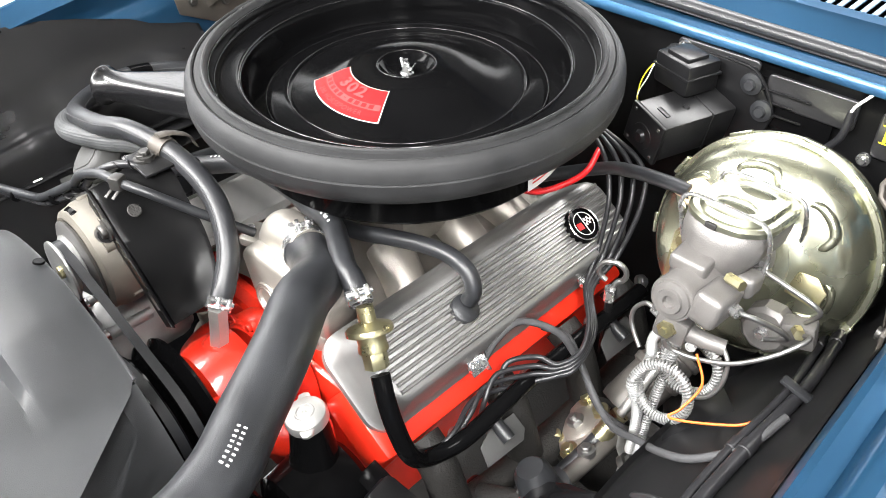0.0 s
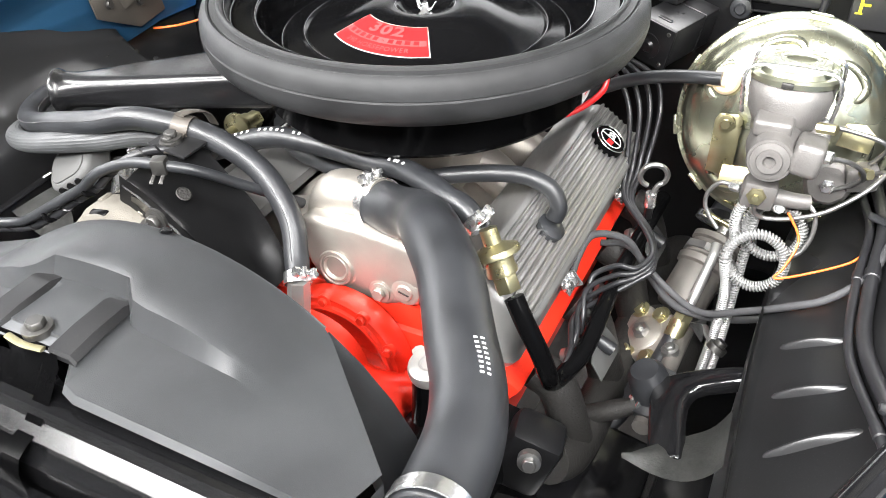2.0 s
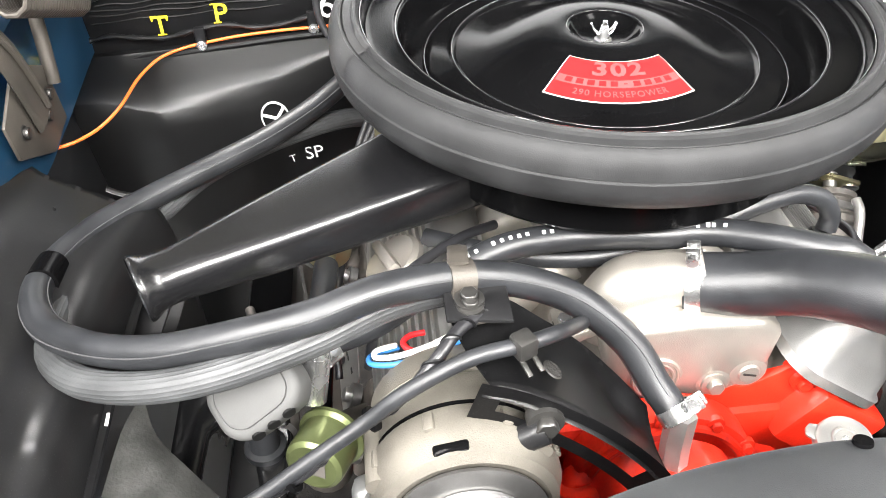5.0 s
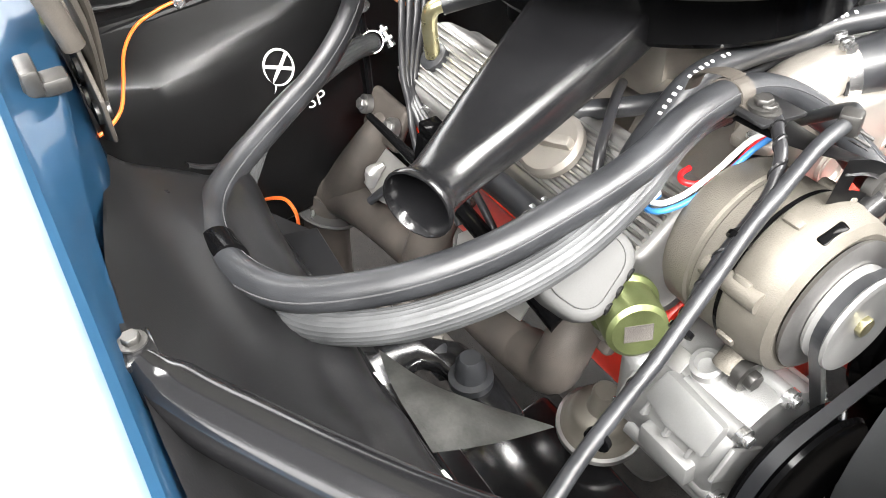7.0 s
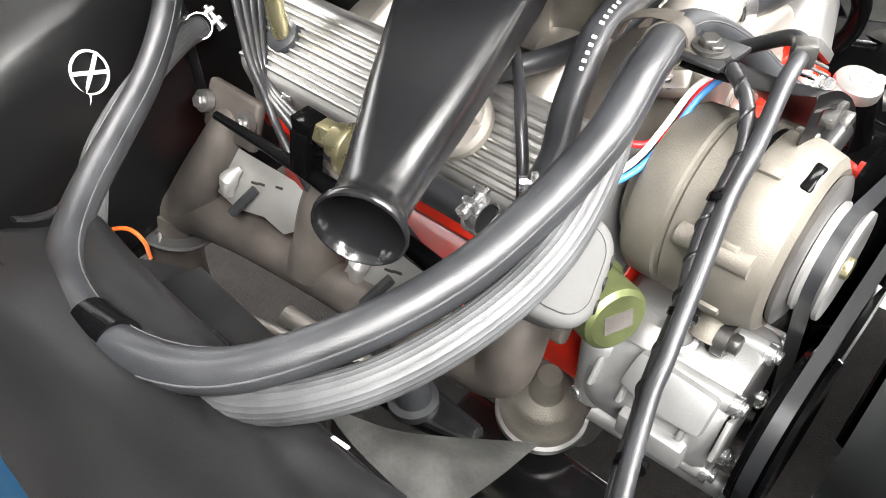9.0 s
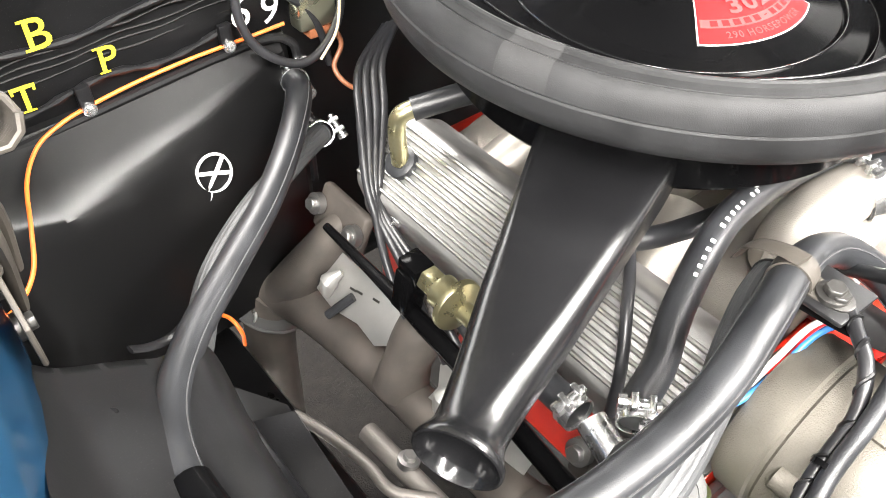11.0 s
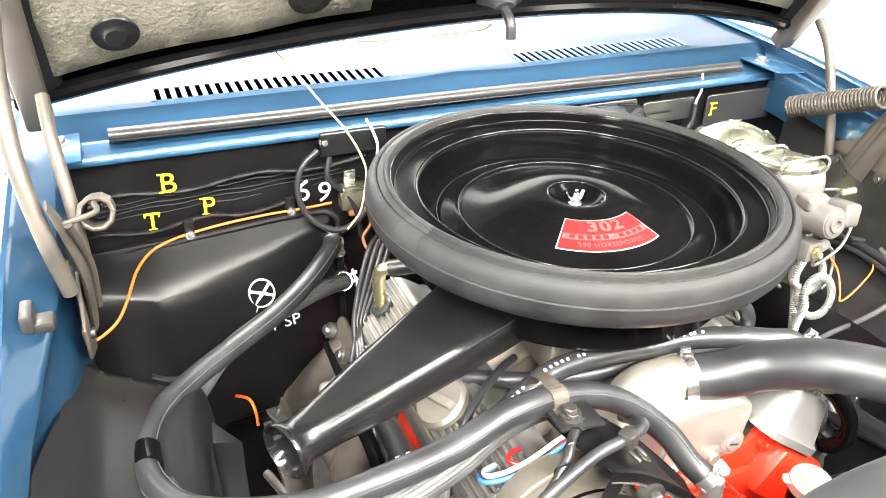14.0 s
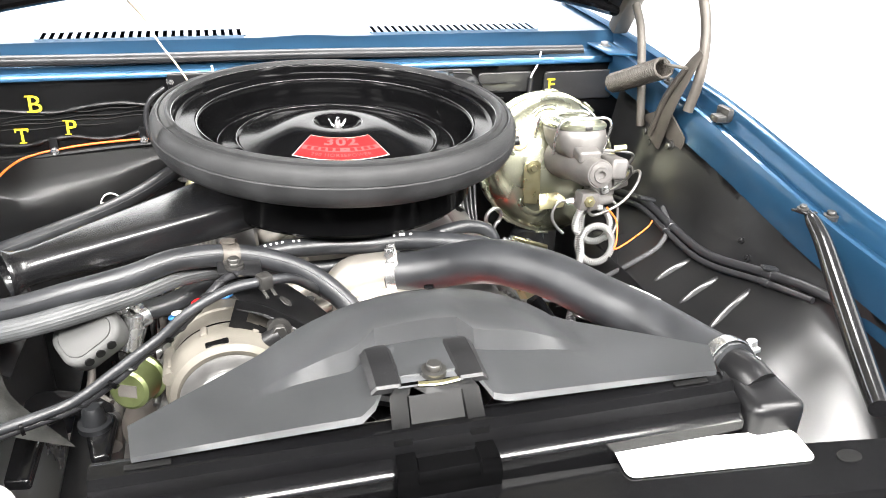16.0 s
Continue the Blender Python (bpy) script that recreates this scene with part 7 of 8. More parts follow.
def check_valve(pts, axis, label):
    a = Vector(pts)
    root = thing("check_valve", a, label, "check valve", "check valves")
    part("body", lathe([(0, -0.028), (0.009, -0.028), (0.0095, -0.012), (0.014, -0.010), (0.024, -0.006), (0.025, -0.004), (0.025, 0.0), (0.0155, 0.003), (0.015, 0.012), (0.016, 0.016), (0.016, 0.02), (0.011, 0.022)], 32, aim(a, axis)), M["brass"], root, "yellow plated body")
    part("hex", prism([(0.0135 * math.cos(math.pi * k / 3), 0.0135 * math.sin(math.pi * k / 3)) for k in range(6)], 0.018, aim(a + Vector(axis).normalized() * 0.021, axis), 0.001), M["brass"], root)
    return root


check_valve((0.198, -0.253, 0.787), (0.015, -0.007, -0.030), "yellow plated check valve on the air pipe")
single("air_pipe", tube([(0.221, -0.263, 0.748), (0.236, -0.270, 0.726), (0.252, -0.274, 0.700), (0.263, -0.269, 0.664), (0.262, -0.252, 0.636), (0.267, -0.226, 0.626), (0.277, -0.190, 0.632), (0.277, -0.130, 0.638), (0.274, -0.060, 0.636), (0.278, 0.05, 0.640), (0.282, 0.14, 0.642)], 0.0105, 16, 6), M["gloss"], "gloss black bent air injection pipe", "pipe")
single("air_pipe", tube([(-0.305, -0.23, 0.65), (-0.30, -0.1, 0.665), (-0.30, -0.02, 0.675), (-0.298, 0.06, 0.675), (-0.295, 0.15, 0.672)], [0.0095, 0.0095, 0.0092, 0.0060, 0.0045], 14, 6), M["gloss"], "gloss black air injection pipe along the manifold", "pipe")
hose("air_hose", [(-0.299, -0.200, 0.741), (-0.297, -0.17, 0.739), (-0.294, -0.13, 0.735), (-0.292, -0.085, 0.730)], 0.0125, "short black air hose below the snorkel")
clamp((-0.299, -0.196, 0.741), (-0.05, -1, 0.05), 0.0128, up=(-0.2, 0, 1))
check_valve((-0.291, -0.052, 0.727), (0.03, 1, -0.03), "yellow plated check valve on the air pipe")
single("pipe_elbow", box(0.022, 0.026, 0.022, pose(-0.290, 0.004, 0.724, 4), 0.002, box(0.022, 0.022, 0.042, pose(-0.297, 0.006, 0.700, 0, 12), 0.002)), M["gloss"], "square black elbow fitting on the pipe", "fitting")
hose("breather_pipe", [(-0.223, 0.115, 0.742), (-0.224, 0.117, 0.780), (-0.222, 0.112, 0.800), (-0.205, 0.105, 0.806)], 0.009, "plated breather elbow on the valve cover", "brass", category="pipe")
hose("breather_hose", [(-0.212, 0.108, 0.804), (-0.17, 0.085, 0.815), (-0.14, 0.07, 0.82), (-0.12, 0.06, 0.82)], 0.0115, "short black breather hose to the air cleaner")
hose("booster_hose", [(0.335, 0.115, 0.84), (0.30, 0.12, 0.835), (0.25, 0.13, 0.822), (0.20, 0.14, 0.80), (0.12, 0.10, 0.77)], 0.0085, "black vacuum hose to the booster check valve")
part("valve_nozzle", tube([(0.339, 0.119, 0.836), (0.318, 0.118, 0.836)], 0.0085, 12, 2), M["cream"], booster)
# spark plug wires
for k in range(4):
    d = 0.011 * k
    hose("plug_wire", [(0.13 + d * 0.4, 0.18, 0.835), (0.190 + d * 1.3, 0.152 + d * 0.5, 0.812), (0.224 + d * 1.1, 0.124 + d * 0.6, 0.776), (0.236 + d * 0.7, 0.094 + d * 0.4, 0.710), (0.246 + d * 0.3, 0.061, 0.679), (0.286 + d * 0.3, 0.015, 0.670 - d * 0.2), (0.308 + d * 0.2, -0.030 - d * 0.5, 0.670 - d * 0.3), (0.298, -0.060 - d * 0.2, 0.664 - d * 0.5), (0.276, -0.070 - d * 0.6, 0.668 - d * 0.9), (0.256 - d * 0.1, -0.100 - d * 1.6, 0.668 - d * 0.7), (0.258 + d * 0.2, -0.115 - d * 2.6, 0.648 - d * 0.3), (0.262, -0.110 - d * 4.0, 0.622)], 0.0033, "black spark plug wire with white print", "wire", category="wire")
    hose("plug_wire", [(-0.136 + d * 0.5, 0.255, 0.800), (-0.196 + d * 0.9, 0.220, 0.786), (-0.231 + d * 0.9, 0.170, 0.764), (-0.257 + d * 0.5, 0.127, 0.726), (-0.267 + d * 0.3, 0.098, 0.702), (-0.282, 0.066 - d * 3.5, 0.688), (-0.290, 0.036 - d * 4.5, 0.662), (-0.290, 0.016 - d * 5, 0.630)], 0.0042, "black spark plug wire on the passenger side", "wire", category="wire")
hose("vacuum_line", [(-0.12, -0.085, 0.765), (-0.155, -0.115, 0.778), (-0.195, -0.15, 0.782), (-0.222, -0.172, 0.776), (-0.238, -0.187, 0.758), (-0.248, -0.196, 0.735), (-0.255, -0.20, 0.70)], 0.005, "gloss black vacuum line bending over the valve cover", "wire")
hose("linkage_rod", [(-0.411, 0.05, 0.555), (-0.398, 0.002, 0.558), (-0.391, -0.048, 0.565), (-0.388, -0.082, 0.562), (-0.36, -0.11, 0.555)], 0.006, "greasy steel rod low beside the frame", "iron", category="rod")
# distributor behind the cleaner
dz = thing("distributor", (0, 0.2, 0.70), "black distributor behind the air cleaner", "distributor")
part("cap", lathe([(0, 0.83), (0.03, 0.83), (0.045, 0.815), (0.05, 0.78), (0.05, 0.70), (0, 0.70)], 32, pose(0, 0.2, 0)), M["satin"], dz)
part("vacuum_can", lathe([(0, 0.016), (0.02, 0.016), (0.03, 0.008), (0.032, 0), (0.03, -0.008), (0.01, -0.02), (0, -0.02)], 28, aim((-0.10, 0.2, 0.80), (-1, -0.2, 0.2))), M["steel"], dz, "dull steel vacuum can")

# alternator sheath and wires
SHEATH = [(-0.057, -0.224, 0.764), (-0.080, -0.272, 0.806), (-0.108, -0.316, 0.845), (-0.138, -0.334, 0.855), (-0.178, -0.341, 0.853), (-0.222, -0.349, 0.835), (-0.252, -0.351, 0.810), (-0.280, -0.357, 0.793), (-0.308, -0.363, 0.776), (-0.340, -0.370, 0.757), (-0.367, -0.376, 0.748), (-0.442, -0.403, 0.744), (-0.510, -0.441, 0.747), (-0.567, -0.494, 0.745)]
hose("battery_cable", SHEATH, 0.0058, "smooth grey black cable from the bracket to the front", "rubber", category="cable")
HARN = [(-0.150, -0.285, 0.838), (-0.168, -0.298, 0.848), (-0.183, -0.311, 0.850), (-0.198, -0.328, 0.845), (-0.218, -0.340, 0.828), (-0.240, -0.342, 0.808), (-0.258, -0.344, 0.796), (-0.282, -0.350, 0.781), (-0.302, -0.357, 0.766), (-0.338, -0.364, 0.746), (-0.366, -0.372, 0.738), (-0.441, -0.398, 0.733), (-0.510, -0.436, 0.736), (-0.567, -0.489, 0.734)]
harn = thing("taped_harness", HARN[0], "black taped wire harness beside the cable", "cable")
part("sleeve", tube(HARN, 0.0048, 12, 8), M["wire"], harn)
hl = list(frames_along(spline([Vector(q) for q in HARN], 8)))
part("spiral_tape", tube([q + (a * math.cos(i * 0.9) + b * math.sin(i * 0.9)) * 0.0042 for i, (q, d, a, b) in enumerate(hl)], 0.0022, 6, 2, flat=0.6), M["satin"], harn, "glossy spiral wrapped tape")
for k in (44, 66, 84):
    q, d, a, b = hl[k]
    part("cable_tie", lathe([(0.0052, -0.002), (0.0095, -0.002), (0.0095, 0.002), (0.0052, 0.002)], 16, aim(q + Vector((0, -0.004, 0.005)), d)), M["gloss"], harn, "black cable tie")
LEADS = (("redwire", "red", [(-0.162, -0.298, 0.838), (-0.170, -0.287, 0.822), (-0.194, -0.283, 0.802), (-0.214, -0.276, 0.797), (-0.222, -0.267, 0.797), (-0.216, -0.259, 0.797), (-0.204, -0.256, 0.796)]),
         ("whitewire", "white", [(-0.163, -0.296, 0.839), (-0.174, -0.283, 0.824), (-0.20, -0.279, 0.805), (-0.226, -0.277, 0.794), (-0.244, -0.271, 0.788), (-0.244, -0.258, 0.782), (-0.228, -0.25, 0.778)]),
         ("bluewire", "blue", [(-0.164, -0.299, 0.836), (-0.174, -0.288, 0.819), (-0.20, -0.284, 0.800), (-0.228, -0.281, 0.789), (-0.248, -0.273, 0.783), (-0.248, -0.258, 0.777), (-0.226, -0.249, 0.774)]))
for mk, tone, way in LEADS:
    hose("alternator_lead", way, 0.0024, tone + " insulated alternator lead", mk, category="wire")
# orange wire and cables on the firewall
hose("orange_wire", [(-0.598, 0.118, 0.772), (-0.578, 0.128, 0.773), (-0.558, 0.158, 0.772), (-0.543, 0.205, 0.773), (-0.526, 0.252, 0.786), (-0.503, 0.280, 0.797), (-0.475, 0.292, 0.803), (-0.447, 0.296, 0.807), (-0.40, 0.297, 0.813), (-0.34, 0.297, 0.817), (-0.28, 0.293, 0.820), (-0.24, 0.285, 0.826)], 0.0020, "thin orange wire clipped across the firewall", "orange", category="wire")
for x, z in ((-0.447, 0.810), (-0.30, 0.822)):
    cl = thing("wire_clip", (x, 0.296, z), "small black wire clip with screw on the firewall", "clip", "wire clips")
    part("strap", box(0.014, 0.008, 0.026, pose(x, 0.297, z + 0.006), 0.002), M["satin"], cl)
    bolt(cl, (x, 0.291, z - 0.004), (0, -1, 0), "zinc", 0.6)
hose("cable_loop", [(-0.256, 0.290, 0.910), (-0.279, 0.283, 0.894), (-0.291, 0.28, 0.866), (-0.288, 0.272, 0.833), (-0.27, 0.262, 0.808), (-0.241, 0.254, 0.795), (-0.211, 0.256, 0.804), (-0.184, 0.268, 0.826), (-0.172, 0.281, 0.855), (-0.169, 0.283, 0.888)], 0.0046, "grey black cable loop hanging from the firewall", "wire", category="cable")
hose("black_wire", [(-0.24, 0.285, 0.90), (-0.245, 0.28, 0.87), (-0.22, 0.278, 0.84), (-0.205, 0.275, 0.81), (-0.2, 0.27, 0.77)], 0.004, "black wires running down the firewall", "wire", category="wire")
hose("cream_wire", [(-0.232, 0.232, 0.806), (-0.213, 0.228, 0.834), (-0.204, 0.231, 0.869), (-0.202, 0.231, 0.897), (-0.211, 0.236, 0.926), (-0.229, 0.245, 0.959), (-0.255, 0.270, 0.993), (-0.276, 0.312, 1.023), (-0.303, 0.318, 1.057), (-0.313, 0.285, 1.080)], 0.0015, "thin cream wire rising from the firewall to the hood", "cream", category="wire")
hose("hood_wire", [(-0.300, 0.240, 1.115), (-0.262, 0.262, 1.090), (-0.222, 0.300, 1.066), (-0.150, 0.330, 1.050), (-0.090, 0.290, 1.062), (-0.036, 0.230, 1.080), (-0.024, 0.212, 1.092)], 0.0013, "thin cream wire hanging below the hood edge", "cream", category="wire")
hose("white_wire", [(-0.169, 0.283, 0.882), (-0.169, 0.281, 0.894), (-0.168, 0.280, 0.912), (-0.172, 0.290, 0.930), (-0.174, 0.312, 0.940)], 0.0019, "white sleeved wire at the firewall", "whitewire", category="wire")
relay = thing("relay", (-0.205, 0.28, 0.81), "small grey metal relay box on the firewall", "relay")
part("case", box(0.045, 0.024, 0.038, pose(-0.205, 0.286, 0.832), 0.004), M["gold"], relay)
part("tab", box(0.018, 0.004, 0.02, pose(-0.208, 0.296, 0.86), 0.001), M["zinc"], relay)
part("screw", lathe([(0, 0.003), (0.003, 0.0025), (0.004, 0)], 10, aim((-0.208, 0.294, 0.862), (0, -1, 0))), M["zinc"], relay)
part("plug", box(0.026, 0.018, 0.014, pose(-0.203, 0.286, 0.808), 0.003), M["brown"], relay, "brown connector plug")
hose("brown_wire", [(-0.19, 0.275, 0.812), (-0.185, 0.268, 0.79), (-0.2, 0.262, 0.77), (-0.195, 0.24, 0.755), (-0.18, 0.2, 0.76)], 0.0028, "brown wire below the relay", "brown", category="wire")
hose("orange_braid", [(-0.436, 0.28, 0.515), (-0.42, 0.24, 0.545), (-0.405, 0.20, 0.565), (-0.400, 0.18, 0.555), (-0.398, 0.185, 0.525)], 0.0024, "frayed orange ground wire hanging low", "orange", category="wire")
bt = thing("harness_clip", (-0.14, -0.335, 0.86), "folded steel clip holding the cable on the bracket", "clip")
part("band", box(0.016, 0.016, 0.018, pose(-0.14, -0.336, 0.856, 0, 0, 25), 0.003), M["dark"], bt)
for k in (-1, 1):
    part("tab", box(0.004, 0.014, 0.002, pose(-0.136 + k * 0.0045, -0.347 + k * 0.002, 0.847, 20, 10, 25), 0.0006), M["dark"], bt)
hose("red_wire", [(0.11, 0.05, 0.78), (0.16, 0.06, 0.785), (0.19, 0.11, 0.80), (0.18, 0.16, 0.815)], 0.004, "red cable beside the air cleaner", "redwire", category="wire")

# brake lines
for way, label in (
        ([(0.409, -0.036, 0.768), (0.412, -0.034, 0.758), (0.424, -0.028, 0.751), (0.450, -0.024, 0.755), (0.480, -0.020, 0.769), (0.508, -0.006, 0.789), (0.524, 0.012, 0.802), (0.527, 0.026, 0.803), (0.520, 0.034, 0.796)], "long bent steel brake line under the master cylinder"),
        ([(0.472, -0.022, 0.834), (0.488, -0.012, 0.828), (0.503, 0.006, 0.812), (0.508, 0.024, 0.792), (0.498, 0.034, 0.776), (0.484, 0.036, 0.766)], "bent steel brake line to the valve"),
        ([(0.462, 0.048, 0.836), (0.488, 0.042, 0.836), (0.514, 0.040, 0.832), (0.524, 0.044, 0.822), (0.518, 0.050, 0.806), (0.512, 0.052, 0.796)], "bent steel brake line to the master cylinder"),
        ([(0.381, -0.009, 0.772), (0.368, -0.008, 0.772), (0.357, -0.009, 0.758), (0.356, -0.011, 0.742), (0.364, -0.014, 0.728), (0.375, -0.018, 0.717)], "short bent steel brake line at the valve"),
        ([(0.462, -0.008, 0.768), (0.472, -0.014, 0.758), (0.474, -0.020, 0.735), (0.466, -0.026, 0.714), (0.450, -0.030, 0.703)], "bent steel brake line dropping to the loops")):
    hose("brake_line", way, 0.0026, label, "steel", category="pipe")


def spring_line(pts, r, wire, pitch, label):
    """A pipe wrapped in a spring guard."""
    line = spline(pts, 14)
    total = sum((b - a).length for a, b in zip(line, line[1:]))
    turns = int(total / pitch)
    fr = frames_along(line)
    d = np.r_[0, np.cumsum([(b - a).length for a, b in zip(line, line[1:])])]
    out = []
    for i in range(turns * 8):
        s = total * i / (turns * 8)
        j = min(int(np.searchsorted(d, s, "right")) - 1, len(fr) - 2)
        f = (s - d[j]) / max(1e-9, d[j + 1] - d[j])
        q, _, a, b = fr[j]
        q2, _, a2, b2 = fr[j + 1]
        w = 2 * math.pi * i / 8
        out.append(q.lerp(q2, f) + a.lerp(a2, f) * r * math.cos(w) + b.lerp(b2, f) * r * math.sin(w))
    bm = tube(out, wire, 6, 1, smooth=False)
    tube(pts, r * 0.75, 8, 8, bm)
    return single("brake_line", bm, M["silver"], label, "pipe", "guarded brake lines")


loop1 = [(0.424 + 0.031 * math.cos(a), -0.034 + 0.010 * math.sin(a) - 0.002 * a, 0.705 + 0.031 * math.sin(a)) for a in np.linspace(2.6, 9.6, 18)]
spring_line([(0.400, -0.028, 0.768), (0.393, -0.026, 0.745), (0.394, -0.025, 0.725)] + loop1 + [(0.399, -0.045, 0.66), (0.400, -0.042, 0.62), (0.397, -0.039, 0.569), (0.39, -0.04, 0.50)], 0.0052, 0.0013, 0.0034, "spring guarded brake line with a tight loop")
loop2 = [(0.434 + 0.031 * math.cos(a), -0.012 + 0.010 * math.sin(a), 0.726 + 0.028 * math.sin(a)) for a in np.linspace(1.8, 8.6, 16)]
spring_line([(0.435, -0.025, 0.765)] + loop2 + [(0.410, -0.02, 0.69), (0.408, -0.034, 0.63), (0.406, -0.036, 0.569), (0.40, -0.03, 0.49)], 0.0052, 0.0013, 0.0034, "spring guarded brake line with a loose loop")
hose("orange_wire", [(0.445, -0.03, 0.765), (0.462, -0.04, 0.74), (0.455, -0.06, 0.715), (0.448, -0.07, 0.705), (0.47, -0.07, 0.715), (0.51, -0.06, 0.735), (0.525, -0.05, 0.745)], 0.0014, "thin orange wire from the brake valve", "orange", category="wire")
# driver side harness along the wheelhouse
for way, r, label in (([(0.518, 0.20, 0.722), (0.534, 0.10, 0.734), (0.541, 0.004, 0.750), (0.535, -0.10, 0.749), (0.536, -0.20, 0.750), (0.560, -0.310, 0.772), (0.576, -0.385, 0.784), (0.592, -0.450, 0.782)], 0.0068, "black wire harness clipped along the wheelhouse"), ([(0.506, 0.20, 0.716), (0.521, 0.09, 0.728), (0.529, 0.0, 0.744), (0.523, -0.10, 0.743), (0.525, -0.205, 0.742), (0.550, -0.316, 0.763), (0.568, -0.392, 0.774)], 0.0045, "thin black cable beside the harness")):
    cable = thing("harness", way[0], label, "cable", "fender harnesses")
    part("sleeve", tube(way, r, 14, 8), M["wire"], cable)
    hl = list(frames_along(spline([Vector(q) for q in way], 8)))
    for k in range(6, len(hl) - 4, 17):
        q, d, a, b = hl[k]
        part("tape_wrap", lathe([(r, -0.008), (r + 0.0012, -0.007), (r + 0.0012, 0.007), (r, 0.008)], 16, aim(q, d)), M["wire"], cable, "tape wrap")
for x, y, z in ((0.538, 0.0, 0.752), (0.560, -0.312, 0.774)):
    single("harness_clip", box(0.034, 0.012, 0.006, pose(x, y, z + 0.008, 0, 15, 0), 0.003), M["rubber"], "black rubber strap holding the harness", "clip")
hose("loom", [(0.240, -0.018, 0.657), (0.275, -0.009, 0.655), (0.323, -0.030, 0.629), (0.377, -0.059, 0.622), (0.430, -0.087, 0.664), (0.468, -0.114, 0.705), (0.502, -0.116, 0.729), (0.534, -0.084, 0.747), (0.547, -0.038, 0.759)], 0.0042, "grey cloth covered loom across the steering gear", "loom", category="cable")
# dipstick
stick = thing("dipstick", (0.275, 0.07, 0.62), "steel dipstick with a looped handle", "dipstick")
loopd = [(0.279 + 0.0, 0.066, 0.688)] + [(0.279 + 0.016 * math.sin(a), 0.066 + 0.006 * math.sin(a), 0.718 - 0.016 * math.cos(a)) for a in np.linspace(0.4, 5.9, 12)]
part("handle", tube(loopd, 0.0036, 10, 4), M["steel"], stick)
part("collar", tube([(0.279, 0.066, 0.672), (0.279, 0.066, 0.692)], 0.0075, 12, 2), M["zinc"], stick)
part("tube", tube([(0.279, 0.066, 0.675), (0.275, 0.075, 0.62), (0.265, 0.09, 0.55)], 0.0055, 10, 3), M["satin"], stick)


# ---- marks on the firewall and heater box ----
def mark(words, size, at, name, material, label, rz=0.0):
    m = Matrix.Translation(at) @ Matrix.Rotation(radians(90), 4, "X") @ Matrix.Rotation(radians(rz), 4, "Z")
    return part(name, text_mesh(words, size, lambda u, w: m @ Vector((u, w, 0))), M[material], firewall if "heater" not in name else hv, label)


def stencil(letter, size, at):
    """A slab serif letter: bold strokes with short bars at the feet and head."""
    m = Matrix.Translation(at) @ Matrix.Rotation(radians(90), 4, "X") @ Matrix.Rotation(radians(-1), 4, "Z")
    bm = text_mesh(letter, size, lambda u, w: m @ Vector((u, w, 0)), None, 1.0, 0.004, 1.0)
    # foot and head bars: centre, half width, height, half thickness as shares of the size
    bars = {"T": ((0.0, 0.15, 0.025, 0.025), (-0.25, 0.03, 0.58, 0.07), (0.25, 0.03, 0.58, 0.07)), "P": ((-0.14, 0.13, 0.025, 0.025), (-0.2, 0.10, 0.665, 0.025)), "B": ((-0.2, 0.11, 0.03, 0.03), (-0.2, 0.11, 0.66, 0.03)), "F": ((-0.14, 0.13, 0.025, 0.025), (-0.2, 0.10, 0.665, 0.025))}
    for cx, hw, cy, ht in bars[letter]:
        sheet([[m @ Vector((size * (cx + a * hw), size * (cy + b * ht), 0.0004)) for a in (-1, 1)] for b in (1, -1)], 0.0, bm)
    return part("letter", bm, M["yellow"], firewall, "stencilled yellow slab serif letter")


for letter, size, x, z in (("B", 0.042, -0.466, 0.874), ("T", 0.038, -0.494, 0.821), ("P", 0.038, -0.416, 0.832), ("F", 0.034, 0.468, 0.874)):
    stencil(letter, size, (x, 0.2980 if letter == "F" else 0.2985, z))
mark("6", 0.05, (-0.282, 0.298, 0.83), "chalk_number", "white", "hand drawn white number", -10)
mark("9", 0.046, (-0.250, 0.298, 0.824), "chalk_number", "white", "hand drawn white number", -10)
CIRC = Vector((-0.3625, heater_face(-0.3625, 0.716) - 0.0022, 0.716))
bm = tube([CIRC + Vector((0.0185 * math.cos(a), 0.0, 0.0235 * math.sin(a) - 0.002 * math.cos(a))) for a in np.linspace(0.4, 6.9, 22)], 0.0022, 6, 3, flat=0.6)
for a, b in (((-0.011, -0.017), (0.013, 0.017)), ((-0.017, 0.006), (0.016, -0.007)), ((-0.008, -0.020), (-0.014, -0.034))):
    tube([CIRC + Vector((a[0], 0, a[1])), CIRC + Vector(((a[0] + b[0]) / 2 + 0.001, 0, (a[1] + b[1]) / 2)), CIRC + Vector((b[0], 0, b[1]))], 0.0022, 6, 3, bm)
part("chalk_circle", bm, M["white"], hv, "white chalk circle with a cross")
mark("SP", 0.028, (-0.319, heater_face(-0.319, 0.65) - 0.003, 0.645), "heater_mark", "white", "hand drawn white letters", 6)
mark("T", 0.016, (-0.348, heater_face(-0.348, 0.65) - 0.003, 0.646), "heater_mark", "white", "short white chalk stroke", 12)


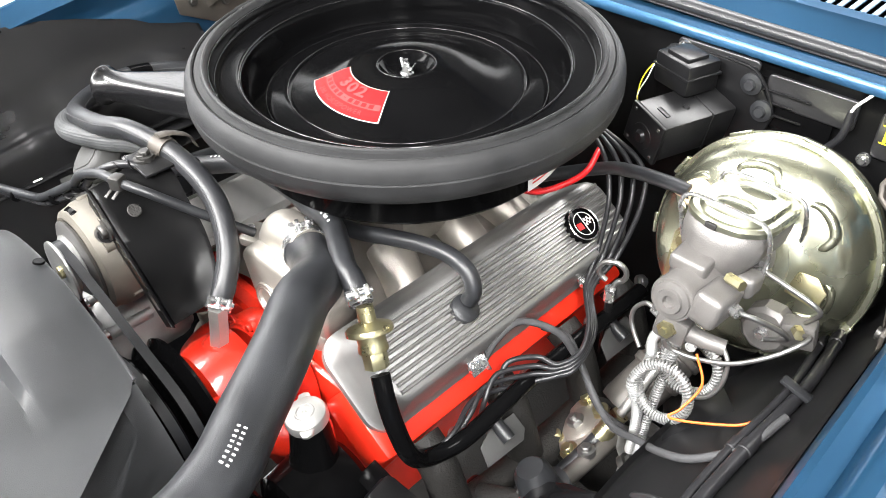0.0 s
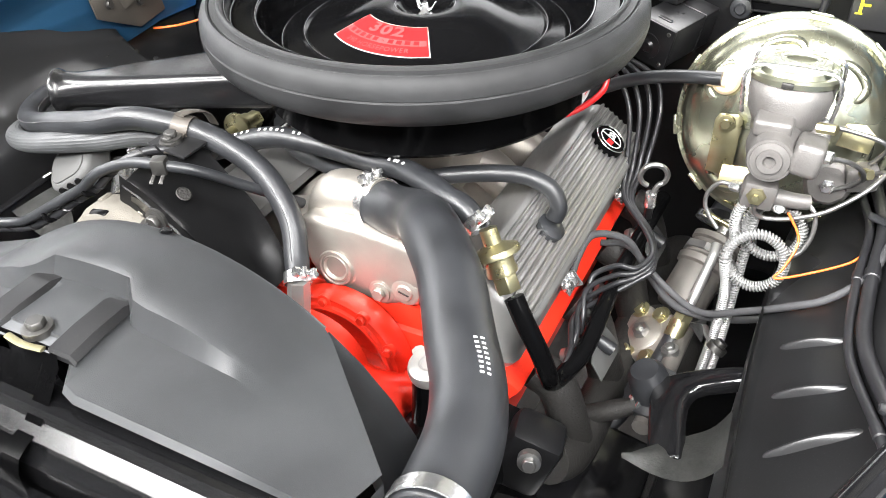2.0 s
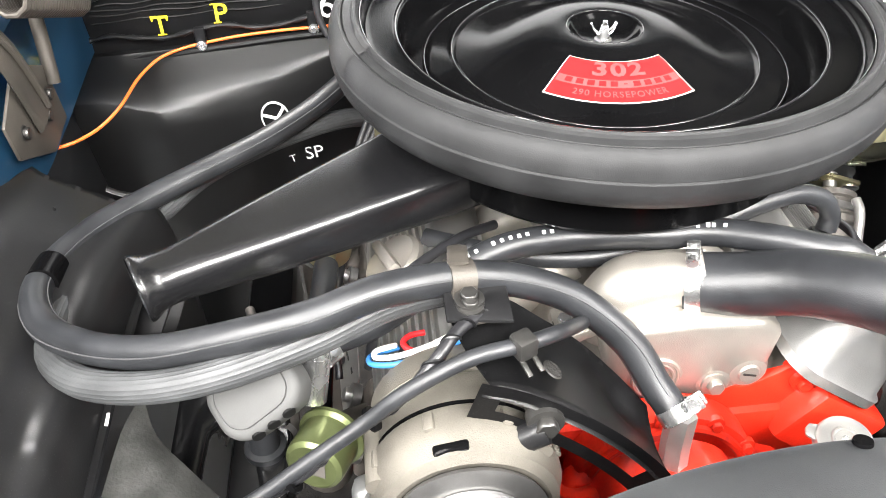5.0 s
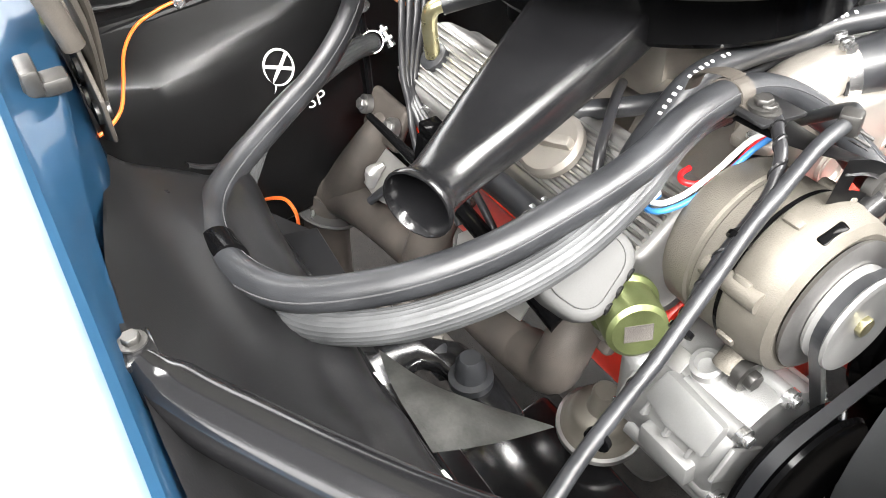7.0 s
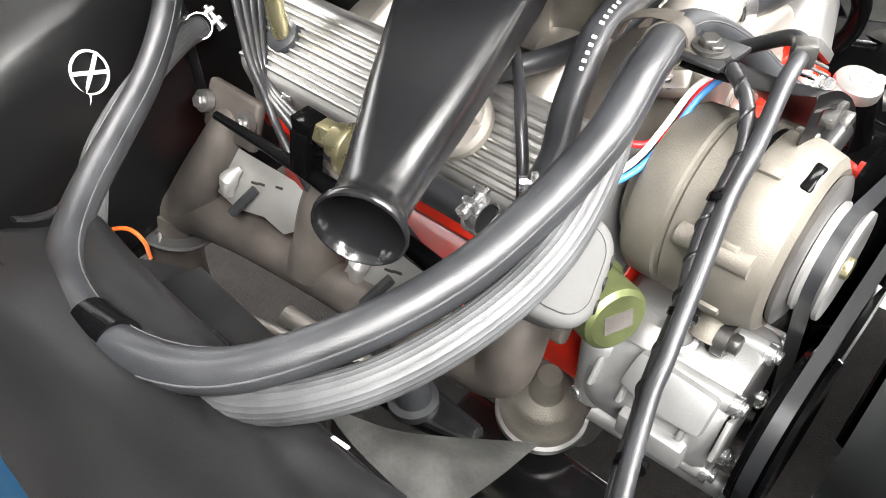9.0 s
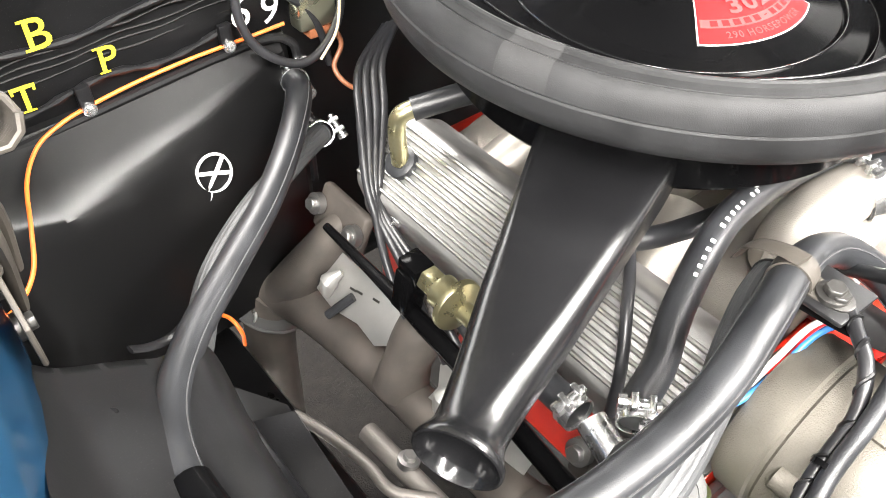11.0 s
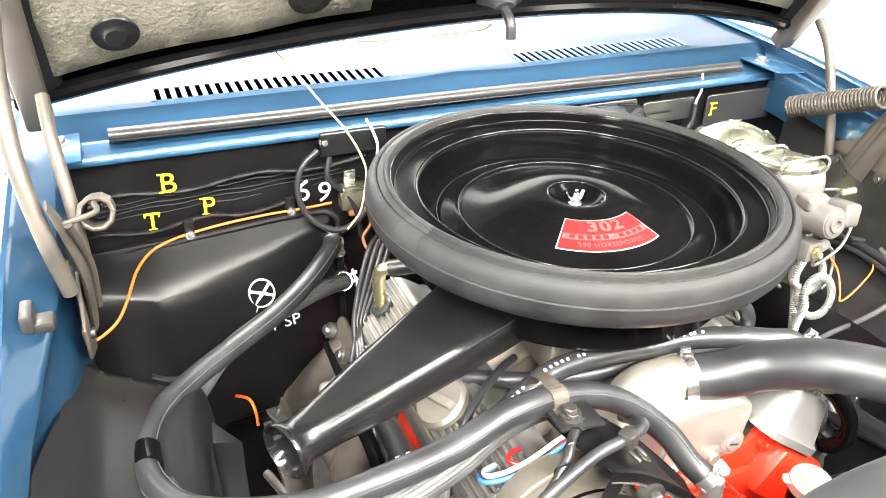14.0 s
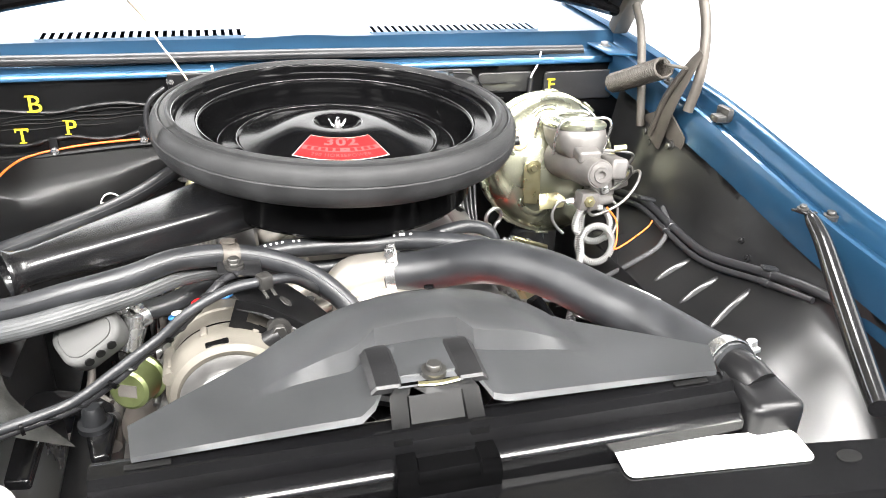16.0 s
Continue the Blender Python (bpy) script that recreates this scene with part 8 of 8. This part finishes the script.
# ---- printed marks on hoses: plain bars ----
def print_bars(parent, pts, r, f0, f1, facing, rows=1, count=8, w=0.0028, gap=0.0018, long=0.0030):
    """Rows of small white bars on a hose between two shares of its length, on the side that faces the given way."""
    line = spline(pts, 10)
    fr = frames_along(line)
    bm = bmesh.new()
    for i in range(count):
        f = f0 + (f1 - f0) * i / max(1, count - 1)
        q, d, a, b = fr[min(len(fr) - 1, int(f * (len(fr) - 1)))]
        n = Vector(facing) - d * Vector(facing).dot(d)
        n.normalize()
        side = d.cross(n)
        for k in range(rows):
            ang = (k - (rows - 1) / 2) * (w + gap) / r
            nn = n * math.cos(ang) + side * math.sin(ang)
            if random.random() < 0.12:
                continue
            m = Matrix.Translation(q + nn * (r + 0.0004)) @ Matrix((d.to_4d(), nn.cross(d).to_4d(), nn.to_4d(), (0, 0, 0, 1))).transposed().to_3x3().to_4x4()
            box(long, w * random.uniform(0.75, 1.0), 0.0005, m, 0, bm)
    return part("print", bm, M["white"], parent, "white printed bars")


print_bars(rad_hose, RAD, 0.029, 0.615, 0.690, (0.62, -0.2, 1), 2, 13, 0.0034, 0.0022, 0.0017)
print_bars(air_hose, AIR, 0.0128, 0.30, 0.42, (-0.5, -0.4, 1), 1, 12, 0.004)
print_bars(air_hose, AIR, 0.0128, 0.60, 0.66, (0.1, -0.5, 1), 1, 5, 0.004)
# loom and wire clips beside the driver side valve cover
hose("cloth_loom", [(0.236, -0.125, 0.668), (0.236, -0.10, 0.690), (0.243, -0.065, 0.701), (0.274, -0.034, 0.683), (0.292, -0.02, 0.65), (0.306, -0.014, 0.622), (0.332, -0.026, 0.603), (0.359, -0.034, 0.597), (0.404, -0.031, 0.597), (0.46, -0.034, 0.622), (0.505, -0.04, 0.657)], 0.0045, "grey braided cloth wire loom looping to the fender", "loom", category="wire")
for at, ax in (((0.236, 0.072, 0.674), (0.8, 0, 0.6)), ((0.236, -0.136, 0.674), (0.8, 0, 0.6)), ((-0.256, 0.092, 0.690), (-0.8, 0, 0.6))):
    cl = thing("cover_clip", at, "bright folded clip bolted at the cover edge", "clip", "cover clips")
    cmx = aim(at, ax)
    part("tab", box(0.018, 0.022, 0.002, cmx, 0.0008), M["zinc"], cl)
    part("fold", box(0.002, 0.022, 0.014, cmx @ pose(0.010, 0, 0.006), 0.0008), M["zinc"], cl)
    bolt(cl, cmx @ Vector((-0.002, 0, 0.003)), ax, "zinc", 0.7)
# paper sticker on the drum
label_sheet = part("sticker", sheet([[TILT_AC @ Vector((0.2045 * math.cos(radians(a)), 0.2045 * math.sin(radians(a)), z)) for z in (0.842, 0.86, 0.876)] for a in np.linspace(-2, 20, 10)]), M["white"], cleaner, "white paper sticker with red print")
for k in range(5):
    part("print_bar", sheet([[TILT_AC @ Vector((0.2050 * math.cos(radians(a)), 0.2050 * math.sin(radians(a)), z)) for z in (0.870 - k * 0.005, 0.8725 - k * 0.005)] for a in np.linspace(0, 16 - 2 * (k % 3), 8)]), M["redwire"], label_sheet)
hose("white_cable", [(0.45, 0.32, 0.945), (0.436, 0.300, 0.925), (0.424, 0.294, 0.908), (0.421, 0.294, 0.893)], 0.0019, "white sleeved cable over the cowl edge", "whitewire", category="cable")
hose("black_cable", [(0.4225, 0.294, 0.902), (0.420, 0.293, 0.870), (0.409, 0.294, 0.85), (0.395, 0.296, 0.83)], 0.0045, "black cable end running down the firewall", "wire", category="cable")
for k, tone in enumerate(("yellow", "whitewire")):
    hose("motor_wire", [(0.205 - 0.004 * k, 0.262, 0.912), (0.19, 0.25, 0.905), (0.18 + 0.006 * k, 0.24, 0.885), (0.178, 0.235, 0.86), (0.18, 0.24, 0.835)], 0.0009, "thin wire dropping from the wiper motor", tone, category="wire")
# bracket low beside the steering pump
pb = thing("pump_bracket", (0.22, -0.31, 0.5), "black stamped steering pump bracket with bolts", "bracket")
part("plate", prism([(-0.03, -0.06), (0.035, -0.05), (0.04, 0.02), (0.02, 0.045), (-0.01, 0.04), (-0.035, 0.0)], 0.004, Matrix.Translation((0.235, -0.30, 0.555)) @ Matrix.Rotation(radians(80), 4, "X"), 0.0015), M["gloss"], pb)
part("fold", box(0.06, 0.03, 0.004, pose(0.24, -0.29, 0.60, 15, 10), 0.0015), M["gloss"], pb)
for x, z in ((0.245, 0.585), (0.225, 0.535)):
    bolt(pb, (x, -0.31, z), (0, -1, 0.15), "steel", 1.1)
